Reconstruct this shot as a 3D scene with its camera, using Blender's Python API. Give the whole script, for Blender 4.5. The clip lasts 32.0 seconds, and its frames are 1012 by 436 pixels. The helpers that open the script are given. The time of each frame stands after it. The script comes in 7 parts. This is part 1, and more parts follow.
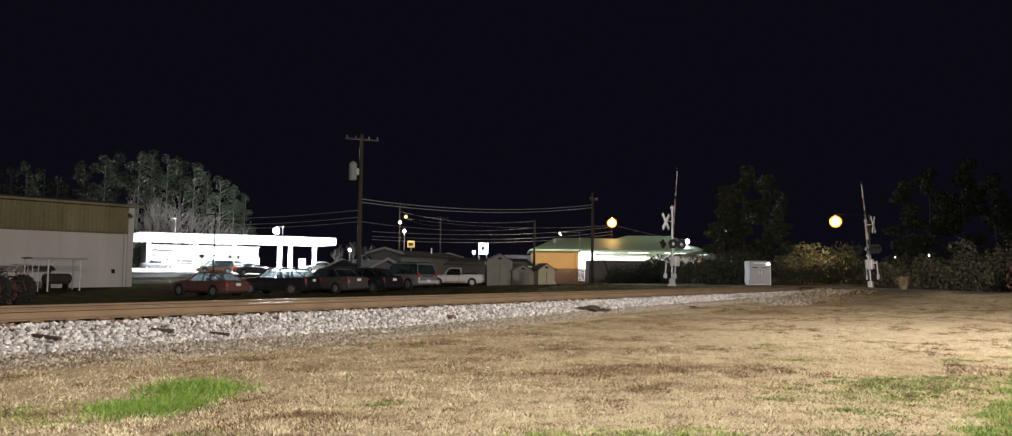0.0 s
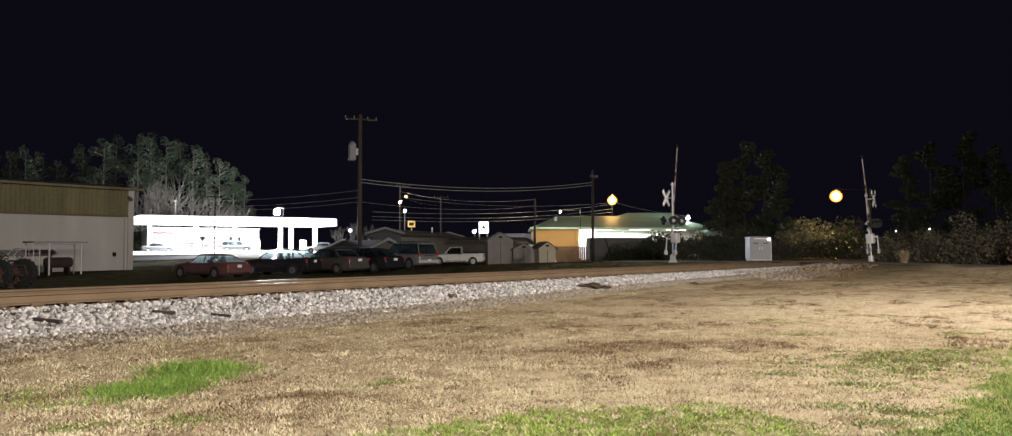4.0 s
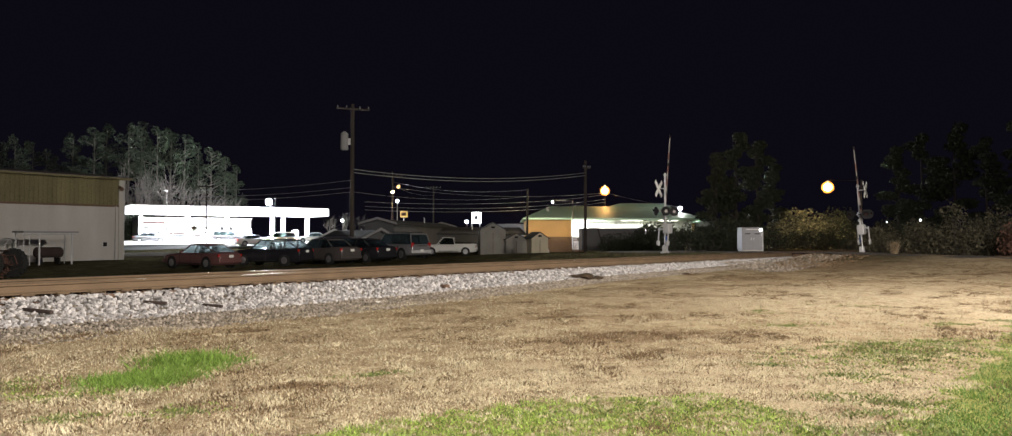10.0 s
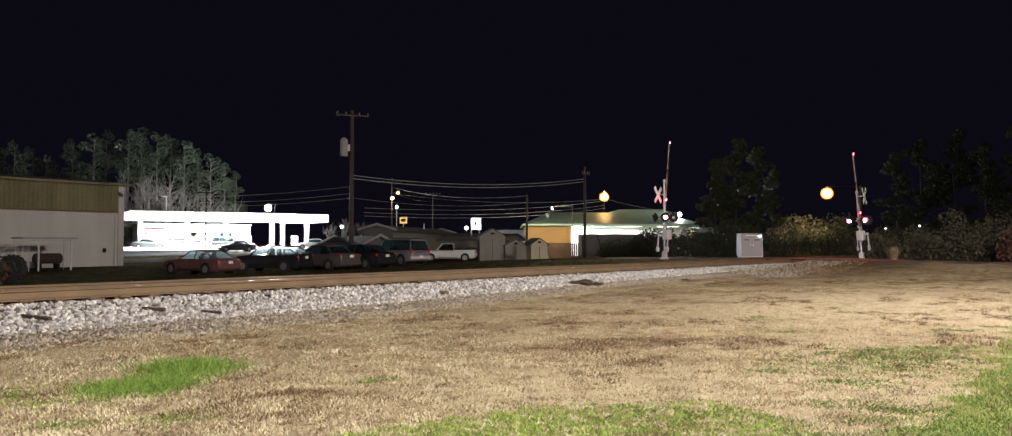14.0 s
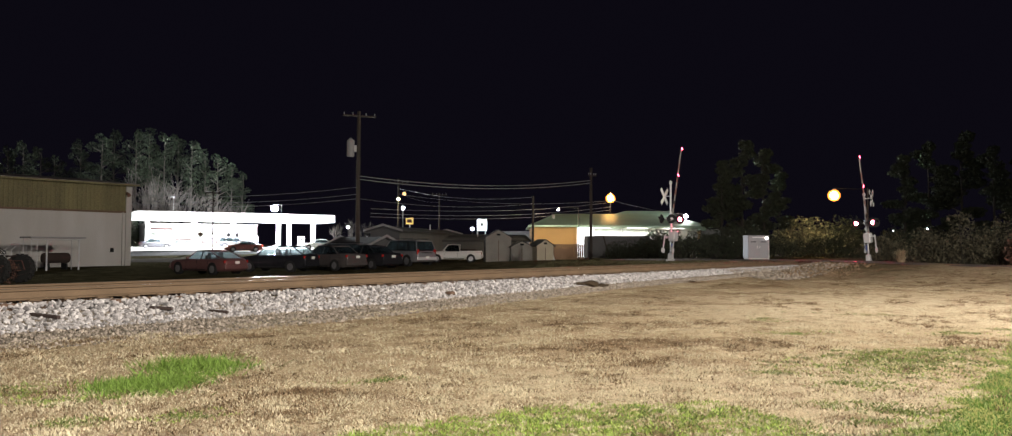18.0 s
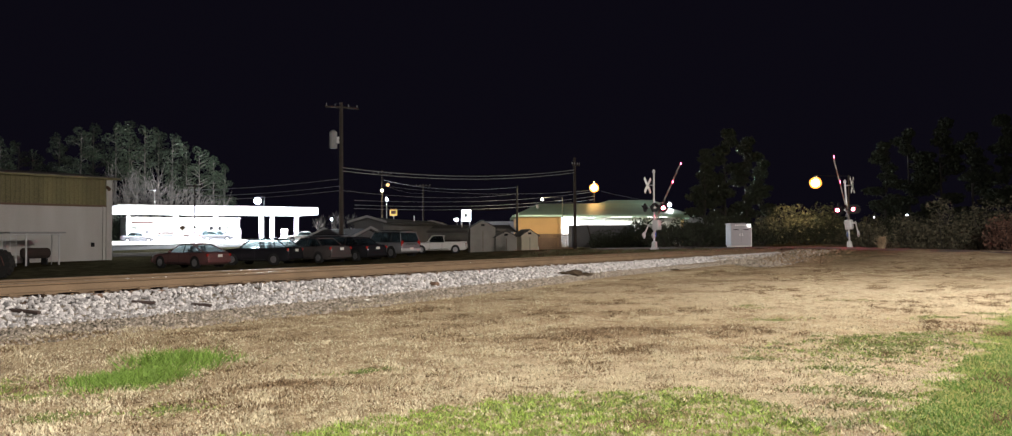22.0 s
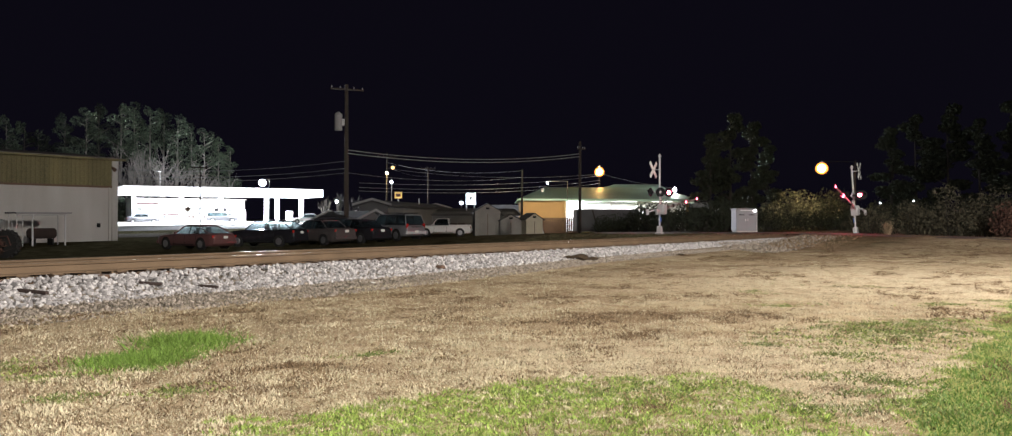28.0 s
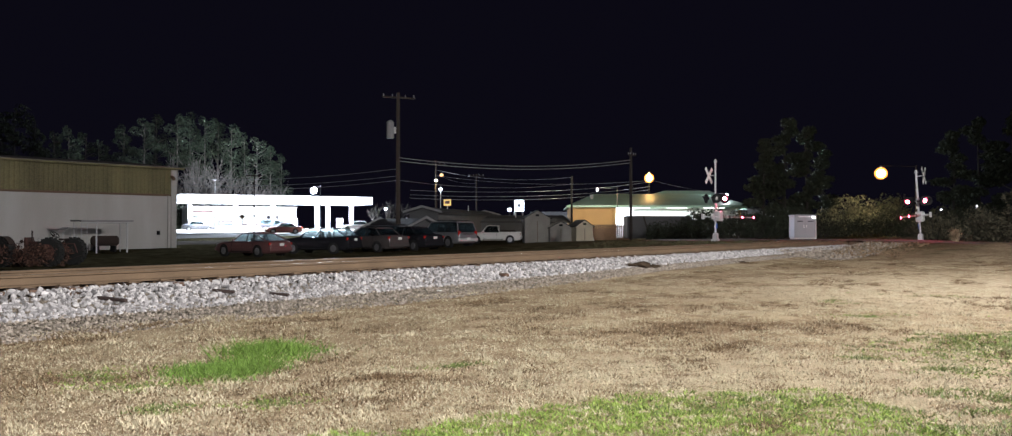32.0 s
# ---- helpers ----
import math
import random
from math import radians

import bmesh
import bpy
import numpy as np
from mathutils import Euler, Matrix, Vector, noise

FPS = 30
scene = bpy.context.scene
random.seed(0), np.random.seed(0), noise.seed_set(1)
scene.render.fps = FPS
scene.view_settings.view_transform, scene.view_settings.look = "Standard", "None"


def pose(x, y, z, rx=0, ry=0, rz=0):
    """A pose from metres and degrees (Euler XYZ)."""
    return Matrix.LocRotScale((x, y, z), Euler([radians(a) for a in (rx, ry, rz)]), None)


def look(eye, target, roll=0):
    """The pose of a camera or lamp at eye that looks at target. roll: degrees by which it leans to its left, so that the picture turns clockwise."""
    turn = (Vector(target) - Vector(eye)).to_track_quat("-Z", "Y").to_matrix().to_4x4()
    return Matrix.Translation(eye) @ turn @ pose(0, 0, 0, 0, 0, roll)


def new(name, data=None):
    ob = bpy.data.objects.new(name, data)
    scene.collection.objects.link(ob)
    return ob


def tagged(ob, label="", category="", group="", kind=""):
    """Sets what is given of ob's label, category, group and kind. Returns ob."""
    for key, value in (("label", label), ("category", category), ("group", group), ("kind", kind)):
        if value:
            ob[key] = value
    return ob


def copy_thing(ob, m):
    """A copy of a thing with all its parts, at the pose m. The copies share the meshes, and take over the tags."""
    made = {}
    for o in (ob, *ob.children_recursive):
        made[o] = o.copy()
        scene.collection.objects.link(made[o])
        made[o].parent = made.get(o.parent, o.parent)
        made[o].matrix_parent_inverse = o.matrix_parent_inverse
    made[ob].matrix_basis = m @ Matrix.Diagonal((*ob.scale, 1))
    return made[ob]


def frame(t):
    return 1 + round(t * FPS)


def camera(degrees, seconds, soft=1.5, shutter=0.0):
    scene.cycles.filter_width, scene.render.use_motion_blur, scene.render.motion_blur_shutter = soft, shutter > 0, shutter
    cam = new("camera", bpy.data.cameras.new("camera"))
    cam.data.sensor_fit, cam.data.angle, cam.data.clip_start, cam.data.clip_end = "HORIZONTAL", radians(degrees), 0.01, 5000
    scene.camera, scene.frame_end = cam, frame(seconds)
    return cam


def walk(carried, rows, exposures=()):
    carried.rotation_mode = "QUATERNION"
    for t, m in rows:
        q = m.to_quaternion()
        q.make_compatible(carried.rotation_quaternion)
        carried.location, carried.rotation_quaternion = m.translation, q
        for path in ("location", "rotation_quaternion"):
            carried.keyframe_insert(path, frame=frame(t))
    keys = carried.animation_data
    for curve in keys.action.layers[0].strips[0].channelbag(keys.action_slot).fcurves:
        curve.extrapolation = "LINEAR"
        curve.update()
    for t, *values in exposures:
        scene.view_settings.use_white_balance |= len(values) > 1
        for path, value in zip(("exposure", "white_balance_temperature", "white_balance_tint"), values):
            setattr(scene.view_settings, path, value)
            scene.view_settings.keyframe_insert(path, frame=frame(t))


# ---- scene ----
cam = camera(64.3, 32.0, soft=1.2, shutter=0.4)
PATH = [
    (0, (0.25, -0.182, 1.39), (0.228, 1.814, 1.519), 0.7),
    (0.5, (0.247, -0.267, 1.394), (0.224, 1.729, 1.516), 0.7),
    (1, (0.251, -0.155, 1.384), (0.229, 1.842, 1.502), 0.7),
    (1.5, (0.251, -0.146, 1.383), (0.229, 1.851, 1.494), 0.5),
    (2, (0.254, -0.142, 1.383), (0.233, 1.855, 1.484), 0.2),
    (2.5, (0.248, -0.136, 1.386), (0.228, 1.862, 1.48), 0.1),
    (3, (0.253, -0.141, 1.383), (0.235, 1.856, 1.475), 0.1),
    (3.5, (0.254, -0.138, 1.383), (0.233, 1.86, 1.467), 0.1),
    (5.5, (0.262, -0.135, 1.386), (0.241, 1.864, 1.451), -0.2),
    (6, (0.256, -0.135, 1.388), (0.238, 1.864, 1.451), -0.2),
    (6.5, (0.258, -0.137, 1.384), (0.243, 1.862, 1.444), -0.2),
    (7, (0.253, -0.132, 1.383), (0.24, 1.867, 1.444), -0.2),
    (7.5, (0.256, -0.141, 1.385), (0.245, 1.858, 1.443), -0.2),
    (8, (0.245, -0.13, 1.382), (0.237, 1.87, 1.436), -0.1),
    (8.5, (0.259, -0.134, 1.383), (0.251, 1.866, 1.435), -0.2),
    (9, (0.268, -0.131, 1.389), (0.263, 1.868, 1.44), -0.2),
    (9.5, (0.262, -0.138, 1.39), (0.259, 1.861, 1.442), -0.1),
    (10, (0.253, -0.124, 1.39), (0.249, 1.875, 1.442), 0.1),
    (10.5, (0.25, -0.133, 1.389), (0.248, 1.866, 1.446), 0.2),
    (11, (0.253, -0.142, 1.39), (0.252, 1.857, 1.451), 0.1),
    (11.5, (0.256, -0.154, 1.385), (0.253, 1.845, 1.449), 0.2),
    (12, (0.266, -0.147, 1.388), (0.265, 1.852, 1.452), 0.1),
    (12.5, (0.27, -0.152, 1.389), (0.271, 1.847, 1.457), 0.0),
    (13, (0.266, -0.141, 1.39), (0.267, 1.858, 1.458), -0.0),
    (13.5, (0.265, -0.136, 1.389), (0.266, 1.862, 1.456), 0.0),
    (14, (0.264, -0.129, 1.394), (0.261, 1.87, 1.461), 0.1),
    (14.5, (0.262, -0.138, 1.391), (0.259, 1.861, 1.46), 0.2),
    (16.5, (0.259, -0.134, 1.394), (0.247, 1.865, 1.461), 0.3),
    (17, (0.257, -0.144, 1.39), (0.242, 1.855, 1.46), 0.3),
    (17.5, (0.264, -0.145, 1.389), (0.247, 1.854, 1.459), 0.3),
    (18, (0.26, -0.145, 1.385), (0.242, 1.853, 1.455), 0.3),
    (18.5, (0.267, -0.142, 1.388), (0.25, 1.856, 1.456), 0.2),
    (19, (0.27, -0.153, 1.388), (0.255, 1.846, 1.454), 0.1),
    (19.5, (0.268, -0.156, 1.385), (0.253, 1.843, 1.45), 0.1),
    (20, (0.265, -0.145, 1.388), (0.253, 1.854, 1.449), 0.0),
    (20.5, (0.276, -0.141, 1.385), (0.274, 1.858, 1.444), -0.1),
    (21, (0.271, -0.166, 1.383), (0.276, 1.834, 1.438), -0.1),
    (21.5, (0.271, -0.166, 1.385), (0.283, 1.834, 1.436), -0.1),
    (22, (0.275, -0.164, 1.381), (0.296, 1.835, 1.427), -0.3),
    (22.5, (0.276, -0.164, 1.384), (0.305, 1.835, 1.424), -0.3),
    (23, (0.278, -0.156, 1.385), (0.315, 1.843, 1.42), -0.4),
    (23.5, (0.268, -0.159, 1.385), (0.31, 1.84, 1.415), -0.3),
    (24, (0.256, -0.16, 1.382), (0.297, 1.839, 1.409), -0.2),
    (24.5, (0.262, -0.157, 1.379), (0.302, 1.843, 1.401), -0.3),
    (25, (0.258, -0.151, 1.379), (0.299, 1.848, 1.397), -0.2),
    (25.5, (0.266, -0.162, 1.381), (0.306, 1.837, 1.395), -0.2),
    (27.5, (0.255, -0.151, 1.378), (0.275, 1.849, 1.383), 0.1),
    (28, (0.233, -0.128, 1.385), (0.243, 1.872, 1.39), 0.1),
    (28.5, (0.228, -0.052, 1.389), (0.233, 1.948, 1.395), -0.0),
    (29, (0.172, 0.079, 1.408), (0.11, 2.078, 1.425), -0.3),
    (29.5, (0.031, 0.077, 1.416), (-0.053, 2.075, 1.438), -0.5),
    (30, (-0.078, 0.046, 1.41), (-0.17, 2.044, 1.437), -0.6),
    (30.5, (-0.126, 0.07, 1.404), (-0.228, 2.067, 1.433), -0.5),
    (31, (-0.119, 0.067, 1.395), (-0.219, 2.064, 1.419), -0.5),
    (31.5, (-0.126, 0.079, 1.395), (-0.223, 2.077, 1.417), -0.3),
    (32, (-0.189, 0.085, 1.394), (-0.292, 2.082, 1.416), 0.0),
]
walk(cam, [(t, look(eye, target, roll)) for t, eye, target, roll in PATH], [(0, 0.0, 6500, 10), (20, 0.0, 6480, 10), (24, 0.0, 6240, 10), (28.4, 0.0, 6240, 10), (29.3, 0.0, 5880, 10), (32, 0.0, 5800, 10)])

# ---- night sky and light ----
world = bpy.data.worlds.new("night")
scene.world = world
world.use_nodes = True
world.node_tree.nodes["Background"].inputs[0].default_value = (0.36, 0.30, 0.60, 1)
world.node_tree.nodes["Background"].inputs[1].default_value = 0.0098
scene.view_settings.exposure = 0.0


def lamp(name, kind, at, power, colour, size=0.3, aim=None, cone=120):
    data = bpy.data.lights.new(name, kind)
    data.energy, data.color = power, colour
    if kind == "AREA":
        data.shape, data.size, data.size_y = "RECTANGLE", size[0], size[1]
    elif kind == "SPOT":
        data.spot_size, data.spot_blend, data.shadow_soft_size = radians(cone), 0.6, size
    else:
        data.shadow_soft_size = size
    ob = new(name, data)
    ob.matrix_world = look(at, aim) if aim else pose(*at)
    return ob


# unseen yard lamp beside the camera, another added behind, that light grass and ballast
lamp("yard_lamp_light", "SPOT", (20.0, 7.0, 10.0), 46000, (1.0, 0.905, 0.785), 0.35, (6.0, 22.0, 0.0), 165)
lamp("yard_lamp_light", "SPOT", (4.0, -8.0, 9.0), 19500, (1.0, 0.915, 0.81), 0.35, (0.0, 10.0, 0.0), 165)
# the station's lamps under its canopy and the floodlight above it
can = lamp("canopy_light", "AREA", (-42.2, 125.0, 4.6), 52000, (0.93, 0.97, 1.0), (26, 6))
can.rotation_mode = "XYZ"
can.rotation_euler = (0, 0, 0.55)
lamp("flood_light", "POINT", (-35.75, 121.6, 8.2), 30000, (0.88, 0.92, 1.0), 0.4)
lamp("flood_light_front", "SPOT", (-35.75, 120.3, 7.0), 210000, (0.90, 0.95, 1.0), 0.4, (-26.0, 50.0, 0.0), 68)
# sodium lamps
lamp("sodium_light", "POINT", (12.95, 104.6, 8.5), 260, (1.0, 0.55, 0.20), 0.35)
lamp("sodium_light", "SPOT", (29.73, 73.9, 5.4), 1700, (1.0, 0.70, 0.34), 0.35, (29.7, 75.6, 0.0), 150)
lamp("yard_light_white", "POINT", (22.0, 101.0, 5.35), 5200, (0.95, 1.0, 0.95), 0.3)
lamp("street_light_white", "POINT", (5.2, 87.2, 5.4), 1500, (1.0, 0.82, 0.55), 0.3)
lamp("pole_lamp_light", "POINT", (-15.35, 108.9, 7.3), 260, (1.0, 0.80, 0.48), 0.2)
# tubes under the green building's porch
porch = lamp("porch_light", "AREA", (13.0, 97.0, 3.4), 1500, (1.0, 0.97, 0.9), (10, 1.0))
porch.rotation_mode = "XYZ"


# ---- materials ----
def material(name, colour, rough=0.7, metal=0.0, spread=0.25, scale=8.0, bump=0.2, fine=60.0, second=None, random_tint=0.0, spec=0.5, streak=1.0):
    m = bpy.data.materials.new(name)
    m.use_nodes = True
    nt = m.node_tree
    nodes, links = nt.nodes, nt.links
    b = nodes["Principled BSDF"]
    b.inputs["Roughness"].default_value, b.inputs["Metallic"].default_value = rough, metal
    b.inputs["Specular IOR Level"].default_value = spec
    co = nodes.new("ShaderNodeTexCoord")
    big, small = nodes.new("ShaderNodeTexNoise"), nodes.new("ShaderNodeTexNoise")
    big.inputs["Scale"].default_value, small.inputs["Scale"].default_value = scale / 4, fine
    big.inputs["Detail"].default_value, small.inputs["Detail"].default_value = 5, 3
    mp = nodes.new("ShaderNodeMapping")
    mp.inputs["Scale"].default_value = (1, 1, 1 / streak)
    links.new(co.outputs["Object"], mp.inputs["Vector"])
    links.new(mp.outputs[0], big.inputs["Vector"])
    links.new(co.outputs["Object"], small.inputs["Vector"])
    add = nodes.new("ShaderNodeMath")
    add.operation = "ADD"
    links.new(big.outputs[0], add.inputs[0])
    links.new(small.outputs[0], add.inputs[1])
    ramp = nodes.new("ShaderNodeValToRGB")
    ramp.color_ramp.elements[0].position, ramp.color_ramp.elements[1].position = 0.32, 0.68
    half = nodes.new("ShaderNodeMath")
    half.operation = "MULTIPLY"
    half.inputs[1].default_value = 0.5
    links.new(add.outputs[0], half.inputs[0])
    links.new(half.outputs[0], ramp.inputs[0])
    c = np.array(colour)
    lo = c * (1 - spread) if second is None else np.array(second)
    hi = np.minimum(c * (1 + spread), 1) if second is None else c
    ramp.color_ramp.elements[0].color, ramp.color_ramp.elements[1].color = (*lo, 1), (*hi, 1)
    out = ramp.outputs[0]
    if random_tint:
        info, hsv, rng = nodes.new("ShaderNodeNewGeometry"), nodes.new("ShaderNodeHueSaturation"), nodes.new("ShaderNodeMapRange")
        rng.inputs[3].default_value, rng.inputs[4].default_value = 1 - random_tint, 1 + random_tint
        links.new(info.outputs["Random Per Island"], rng.inputs[0])
        links.new(rng.outputs[0], hsv.inputs["Value"])
        links.new(out, hsv.inputs["Color"])
        out = hsv.outputs[0]
    links.new(out, b.inputs["Base Color"])
    if bump:
        bp = nodes.new("ShaderNodeBump")
        bp.inputs["Strength"].default_value, bp.inputs["Distance"].default_value = bump, 0.02
        links.new(half.outputs[0], bp.inputs["Height"])
        links.new(bp.outputs[0], b.inputs["Normal"])
    return m


def glow(name, colour, strength):
    m = bpy.data.materials.new(name)
    m.use_nodes = True
    b = m.node_tree.nodes["Principled BSDF"]
    b.inputs["Base Color"].default_value = (*colour, 1)
    b.inputs["Emission Color"].default_value = (*colour, 1)
    b.inputs["Emission Strength"].default_value = strength
    return m


def glass(name, tint, dew=0.0):
    m = bpy.data.materials.new(name)
    m.use_nodes = True
    nt = m.node_tree
    out = nt.nodes["Material Output"]
    mix, tr, gl, fr = (nt.nodes.new(k) for k in ("ShaderNodeMixShader", "ShaderNodeBsdfTransparent", "ShaderNodeBsdfGlossy", "ShaderNodeLayerWeight"))
    tr.inputs[0].default_value = (*tint, 1)
    gl.inputs["Roughness"].default_value = 0.03
    fr.inputs[0].default_value = 0.5
    steep, share = nt.nodes.new("ShaderNodeMath"), nt.nodes.new("ShaderNodeMath")
    steep.operation, share.operation = "POWER", "MULTIPLY_ADD"
    steep.inputs[1].default_value, share.inputs[1].default_value, share.inputs[2].default_value = 4.0, 0.6, 0.03
    nt.links.new(fr.outputs["Facing"], steep.inputs[0])
    nt.links.new(steep.outputs[0], share.inputs[0])
    nt.links.new(share.outputs[0], mix.inputs[0])
    thin = tr.outputs[0]
    if dew:
        haze, veil = nt.nodes.new("ShaderNodeBsdfTranslucent"), nt.nodes.new("ShaderNodeMixShader")
        haze.inputs["Color"].default_value = (0.82, 0.93, 0.95, 1)
        veil.inputs[0].default_value = dew
        nt.links.new(tr.outputs[0], veil.inputs[1])
        nt.links.new(haze.outputs[0], veil.inputs[2])
        thin = veil.outputs[0]
    nt.links.new(thin, mix.inputs[1])
    nt.links.new(gl.outputs[0], mix.inputs[2])
    nt.links.new(mix.outputs[0], out.inputs[0])
    return m


M = {}
M["rust"] = material("rail_rust", (0.13, 0.087, 0.052), 0.85, 0.2, 0.3, 6, 0.4, 90)
M["railhead"] = material("rail_head", (0.26, 0.22, 0.19), 0.07, 1.0, 0.12, 3, 0.0, 40)
# the running surface is polished in short worn lengths only
rh = M["railhead"].node_tree
wear, edge = rh.nodes.new("ShaderNodeTexNoise"), rh.nodes.new("ShaderNodeMapRange")
wear.inputs["Scale"].default_value, wear.inputs["Detail"].default_value = 7.5, 1
edge.inputs[1].default_value, edge.inputs[2].default_value, edge.inputs[3].default_value, edge.inputs[4].default_value = 0.635, 0.665, 0.5, 0.05
rh.links.new(rh.nodes["Texture Coordinate"].outputs["Object"], wear.inputs["Vector"])
rh.links.new(wear.outputs[0], edge.inputs[0])
rh.links.new(edge.outputs[0], rh.nodes["Principled BSDF"].inputs["Roughness"])
M["tie"] = material("creosote_wood", (0.10, 0.06, 0.04), 0.9, 0, 0.4, 10, 0.5, 50)
M["stone"] = material("ballast_stone", (0.345, 0.33, 0.33), 0.95, 0, 0.3, 20, 0.3, 120, random_tint=0.5, spec=0.2)
M["dirtystone"] = material("soiled_ballast_stone", (0.25, 0.215, 0.18), 0.95, 0, 0.35, 20, 0.3, 120, random_tint=0.5, spec=0.2)
M["browned"] = material("rusty_ballast", (0.175, 0.118, 0.07), 0.95, 0, 0.35, 12, 0.5, 60, random_tint=0.4)
M["galv"] = material("galvanised_steel", (0.62, 0.62, 0.64), 0.45, 0.35, 0.12, 5, 0.05, 50)
M["silver"] = material("aluminium_paint", (0.52, 0.52, 0.54), 0.5, 0.2, 0.12, 5, 0.05, 50)
M["black"] = material("black_paint", (0.02, 0.02, 0.022), 0.85, 0, 0.3, 6, 0.05, 40, spec=0.15)
M["rubber"] = material("tyre_rubber", (0.018, 0.018, 0.018), 0.85, 0, 0.3, 9, 0.1, 60)
M["white"] = material("white_paint", (0.78, 0.78, 0.76), 0.55, 0, 0.08, 2, 0.05, 30)
M["crate"] = material("pale_grey_paint", (0.24, 0.24, 0.265), 0.55, 0, 0.1, 2, 0.05, 30)
M["oldrust"] = material("dark_rust", (0.045, 0.03, 0.026), 0.9, 0.1, 0.4, 6, 0.3, 40)
M["armwhite"] = material("dull_white_sheeting", (0.31, 0.30, 0.29), 0.6, 0, 0.12, 4, 0, 30)
M["red"] = material("red_reflective", (0.20, 0.11, 0.10), 0.5, 0, 0.1, 4, 0.0, 30)
M["pole"] = material("weathered_pole", (0.048, 0.038, 0.032), 0.9, 0, 0.35, 3, 0.4, 25)
M["wire"] = material("cable", (0.30, 0.30, 0.31), 0.6, 0.2, 0.1, 4, 0.0, 30)
M["asphalt"] = material("asphalt", (0.095, 0.075, 0.065), 0.95, 0, 0.3, 3, 0.3, 120)
M["highway"] = material("pale_worn_asphalt", (0.15, 0.147, 0.143), 0.9, 0, 0.25, 3, 0.3, 90, spec=0.0)
M["lot"] = material("worn_grey_asphalt", (0.12, 0.108, 0.095), 0.95, 0, 0.35, 2, 0.3, 70, spec=0.0)
M["concrete"] = material("concrete", (0.42, 0.41, 0.39), 0.85, 0, 0.15, 2, 0.2, 50)
M["chrome"] = material("bright_steel", (0.75, 0.75, 0.75), 0.18, 1.0, 0.05, 4, 0.0, 30)
M["rim"] = material("alloy_rim", (0.32, 0.32, 0.34), 0.35, 0.8, 0.1, 4, 0.0, 30)
M["carglass"] = glass("dewy_car_glass", (0.50, 0.54, 0.55), 0.03)
M["fogglass"] = glass("fogged_car_glass", (0.92, 0.97, 0.98), 0.14)
M["driveglass"] = glass("dark_car_glass", (0.45, 0.48, 0.49))
M["winglass"] = glass("window_glass", (0.8, 0.82, 0.82))
M["offlens"] = material("dark_signal_lens", (0.018, 0.004, 0.004), 0.3, 0, 0.1, 4, 0.0, 30)
M["redlens"] = material("red_lens", (0.34, 0.018, 0.015), 0.2, 0, 0.1, 4, 0.0, 30)
M["clearlens"] = material("clear_lens", (0.6, 0.6, 0.6), 0.12, 0.4, 0.1, 4, 0.0, 30)
M["sodium"] = glow("sodium_core", (1.0, 0.72, 0.36), 30)
# emissive shell added round the sodium bulbs as their orange halo
M["amber"] = glass("halo_shell", (1.0, 0.80, 0.5))
ambt = M["amber"].node_tree
for n in [n for n in ambt.nodes if n.type == "BSDF_GLOSSY"]:
    em = ambt.nodes.new("ShaderNodeEmission")
    em.inputs[0].default_value, em.inputs[1].default_value = (1.0, 0.34, 0.06, 1), 1.5
    both = ambt.nodes.new("ShaderNodeAddShader")
    last = ambt.nodes["Material Output"].inputs[0].links[0].from_socket
    ambt.links.new(last, both.inputs[0])
    ambt.links.new(em.outputs[0], both.inputs[1])
    ambt.links.new(both.outputs[0], ambt.nodes["Material Output"].inputs[0])
M["coldlamp"] = glow("cold_lamp_glow", (0.85, 0.88, 1.0), 60)
M["redglow"] = glow("red_signal_glow", (1.0, 0.03, 0.07), 90)
M["signalglow"] = glow("bright_signal_glow", (1.0, 0.05, 0.10), 1500)
# fascia and shopfront carry the station's brightness as their own emission
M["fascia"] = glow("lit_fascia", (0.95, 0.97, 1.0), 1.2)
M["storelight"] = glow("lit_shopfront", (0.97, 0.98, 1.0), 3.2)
M["tubes"] = glow("tube_lamp", (1.0, 0.97, 0.9), 8)
M["signwhite"] = glow("lit_sign_white", (0.85, 0.95, 1.0), 6)
M["signyellow"] = glow("lit_sign_amber", (1.0, 0.62, 0.2), 0.7)
M["warmlamp"] = glow("warm_lamp_glow", (1.0, 0.80, 0.45), 14)
M["amberlamp"] = glow("amber_lamp_glow", (1.0, 0.55, 0.22), 2.2)
M["farlamp"] = glow("far_lamp", (1.0, 0.95, 0.85), 25)


# ---- mesh helpers ----
def part(name, bm, mat, parent, label=""):
    me = bpy.data.meshes.new(name)
    bm.to_mesh(me)
    bm.free()
    me.materials.append(mat)
    ob = new(name, me)
    ob.parent = parent
    return tagged(ob, label)


def thing(name, m, label, category, group="", kind=""):
    ob = new(name)
    ob.matrix_world = m
    ob.empty_display_size = 0.2
    return tagged(ob, label, category, group, kind)


def solid(name, bm, mat, label, category="", group="", kind="", m=None):
    """A top-level thing of one mesh."""
    me = bpy.data.meshes.new(name)
    bm.to_mesh(me)
    bm.free()
    me.materials.append(mat)
    ob = new(name, me)
    if m:
        ob.matrix_world = m
    return tagged(ob, label, category, group, kind)


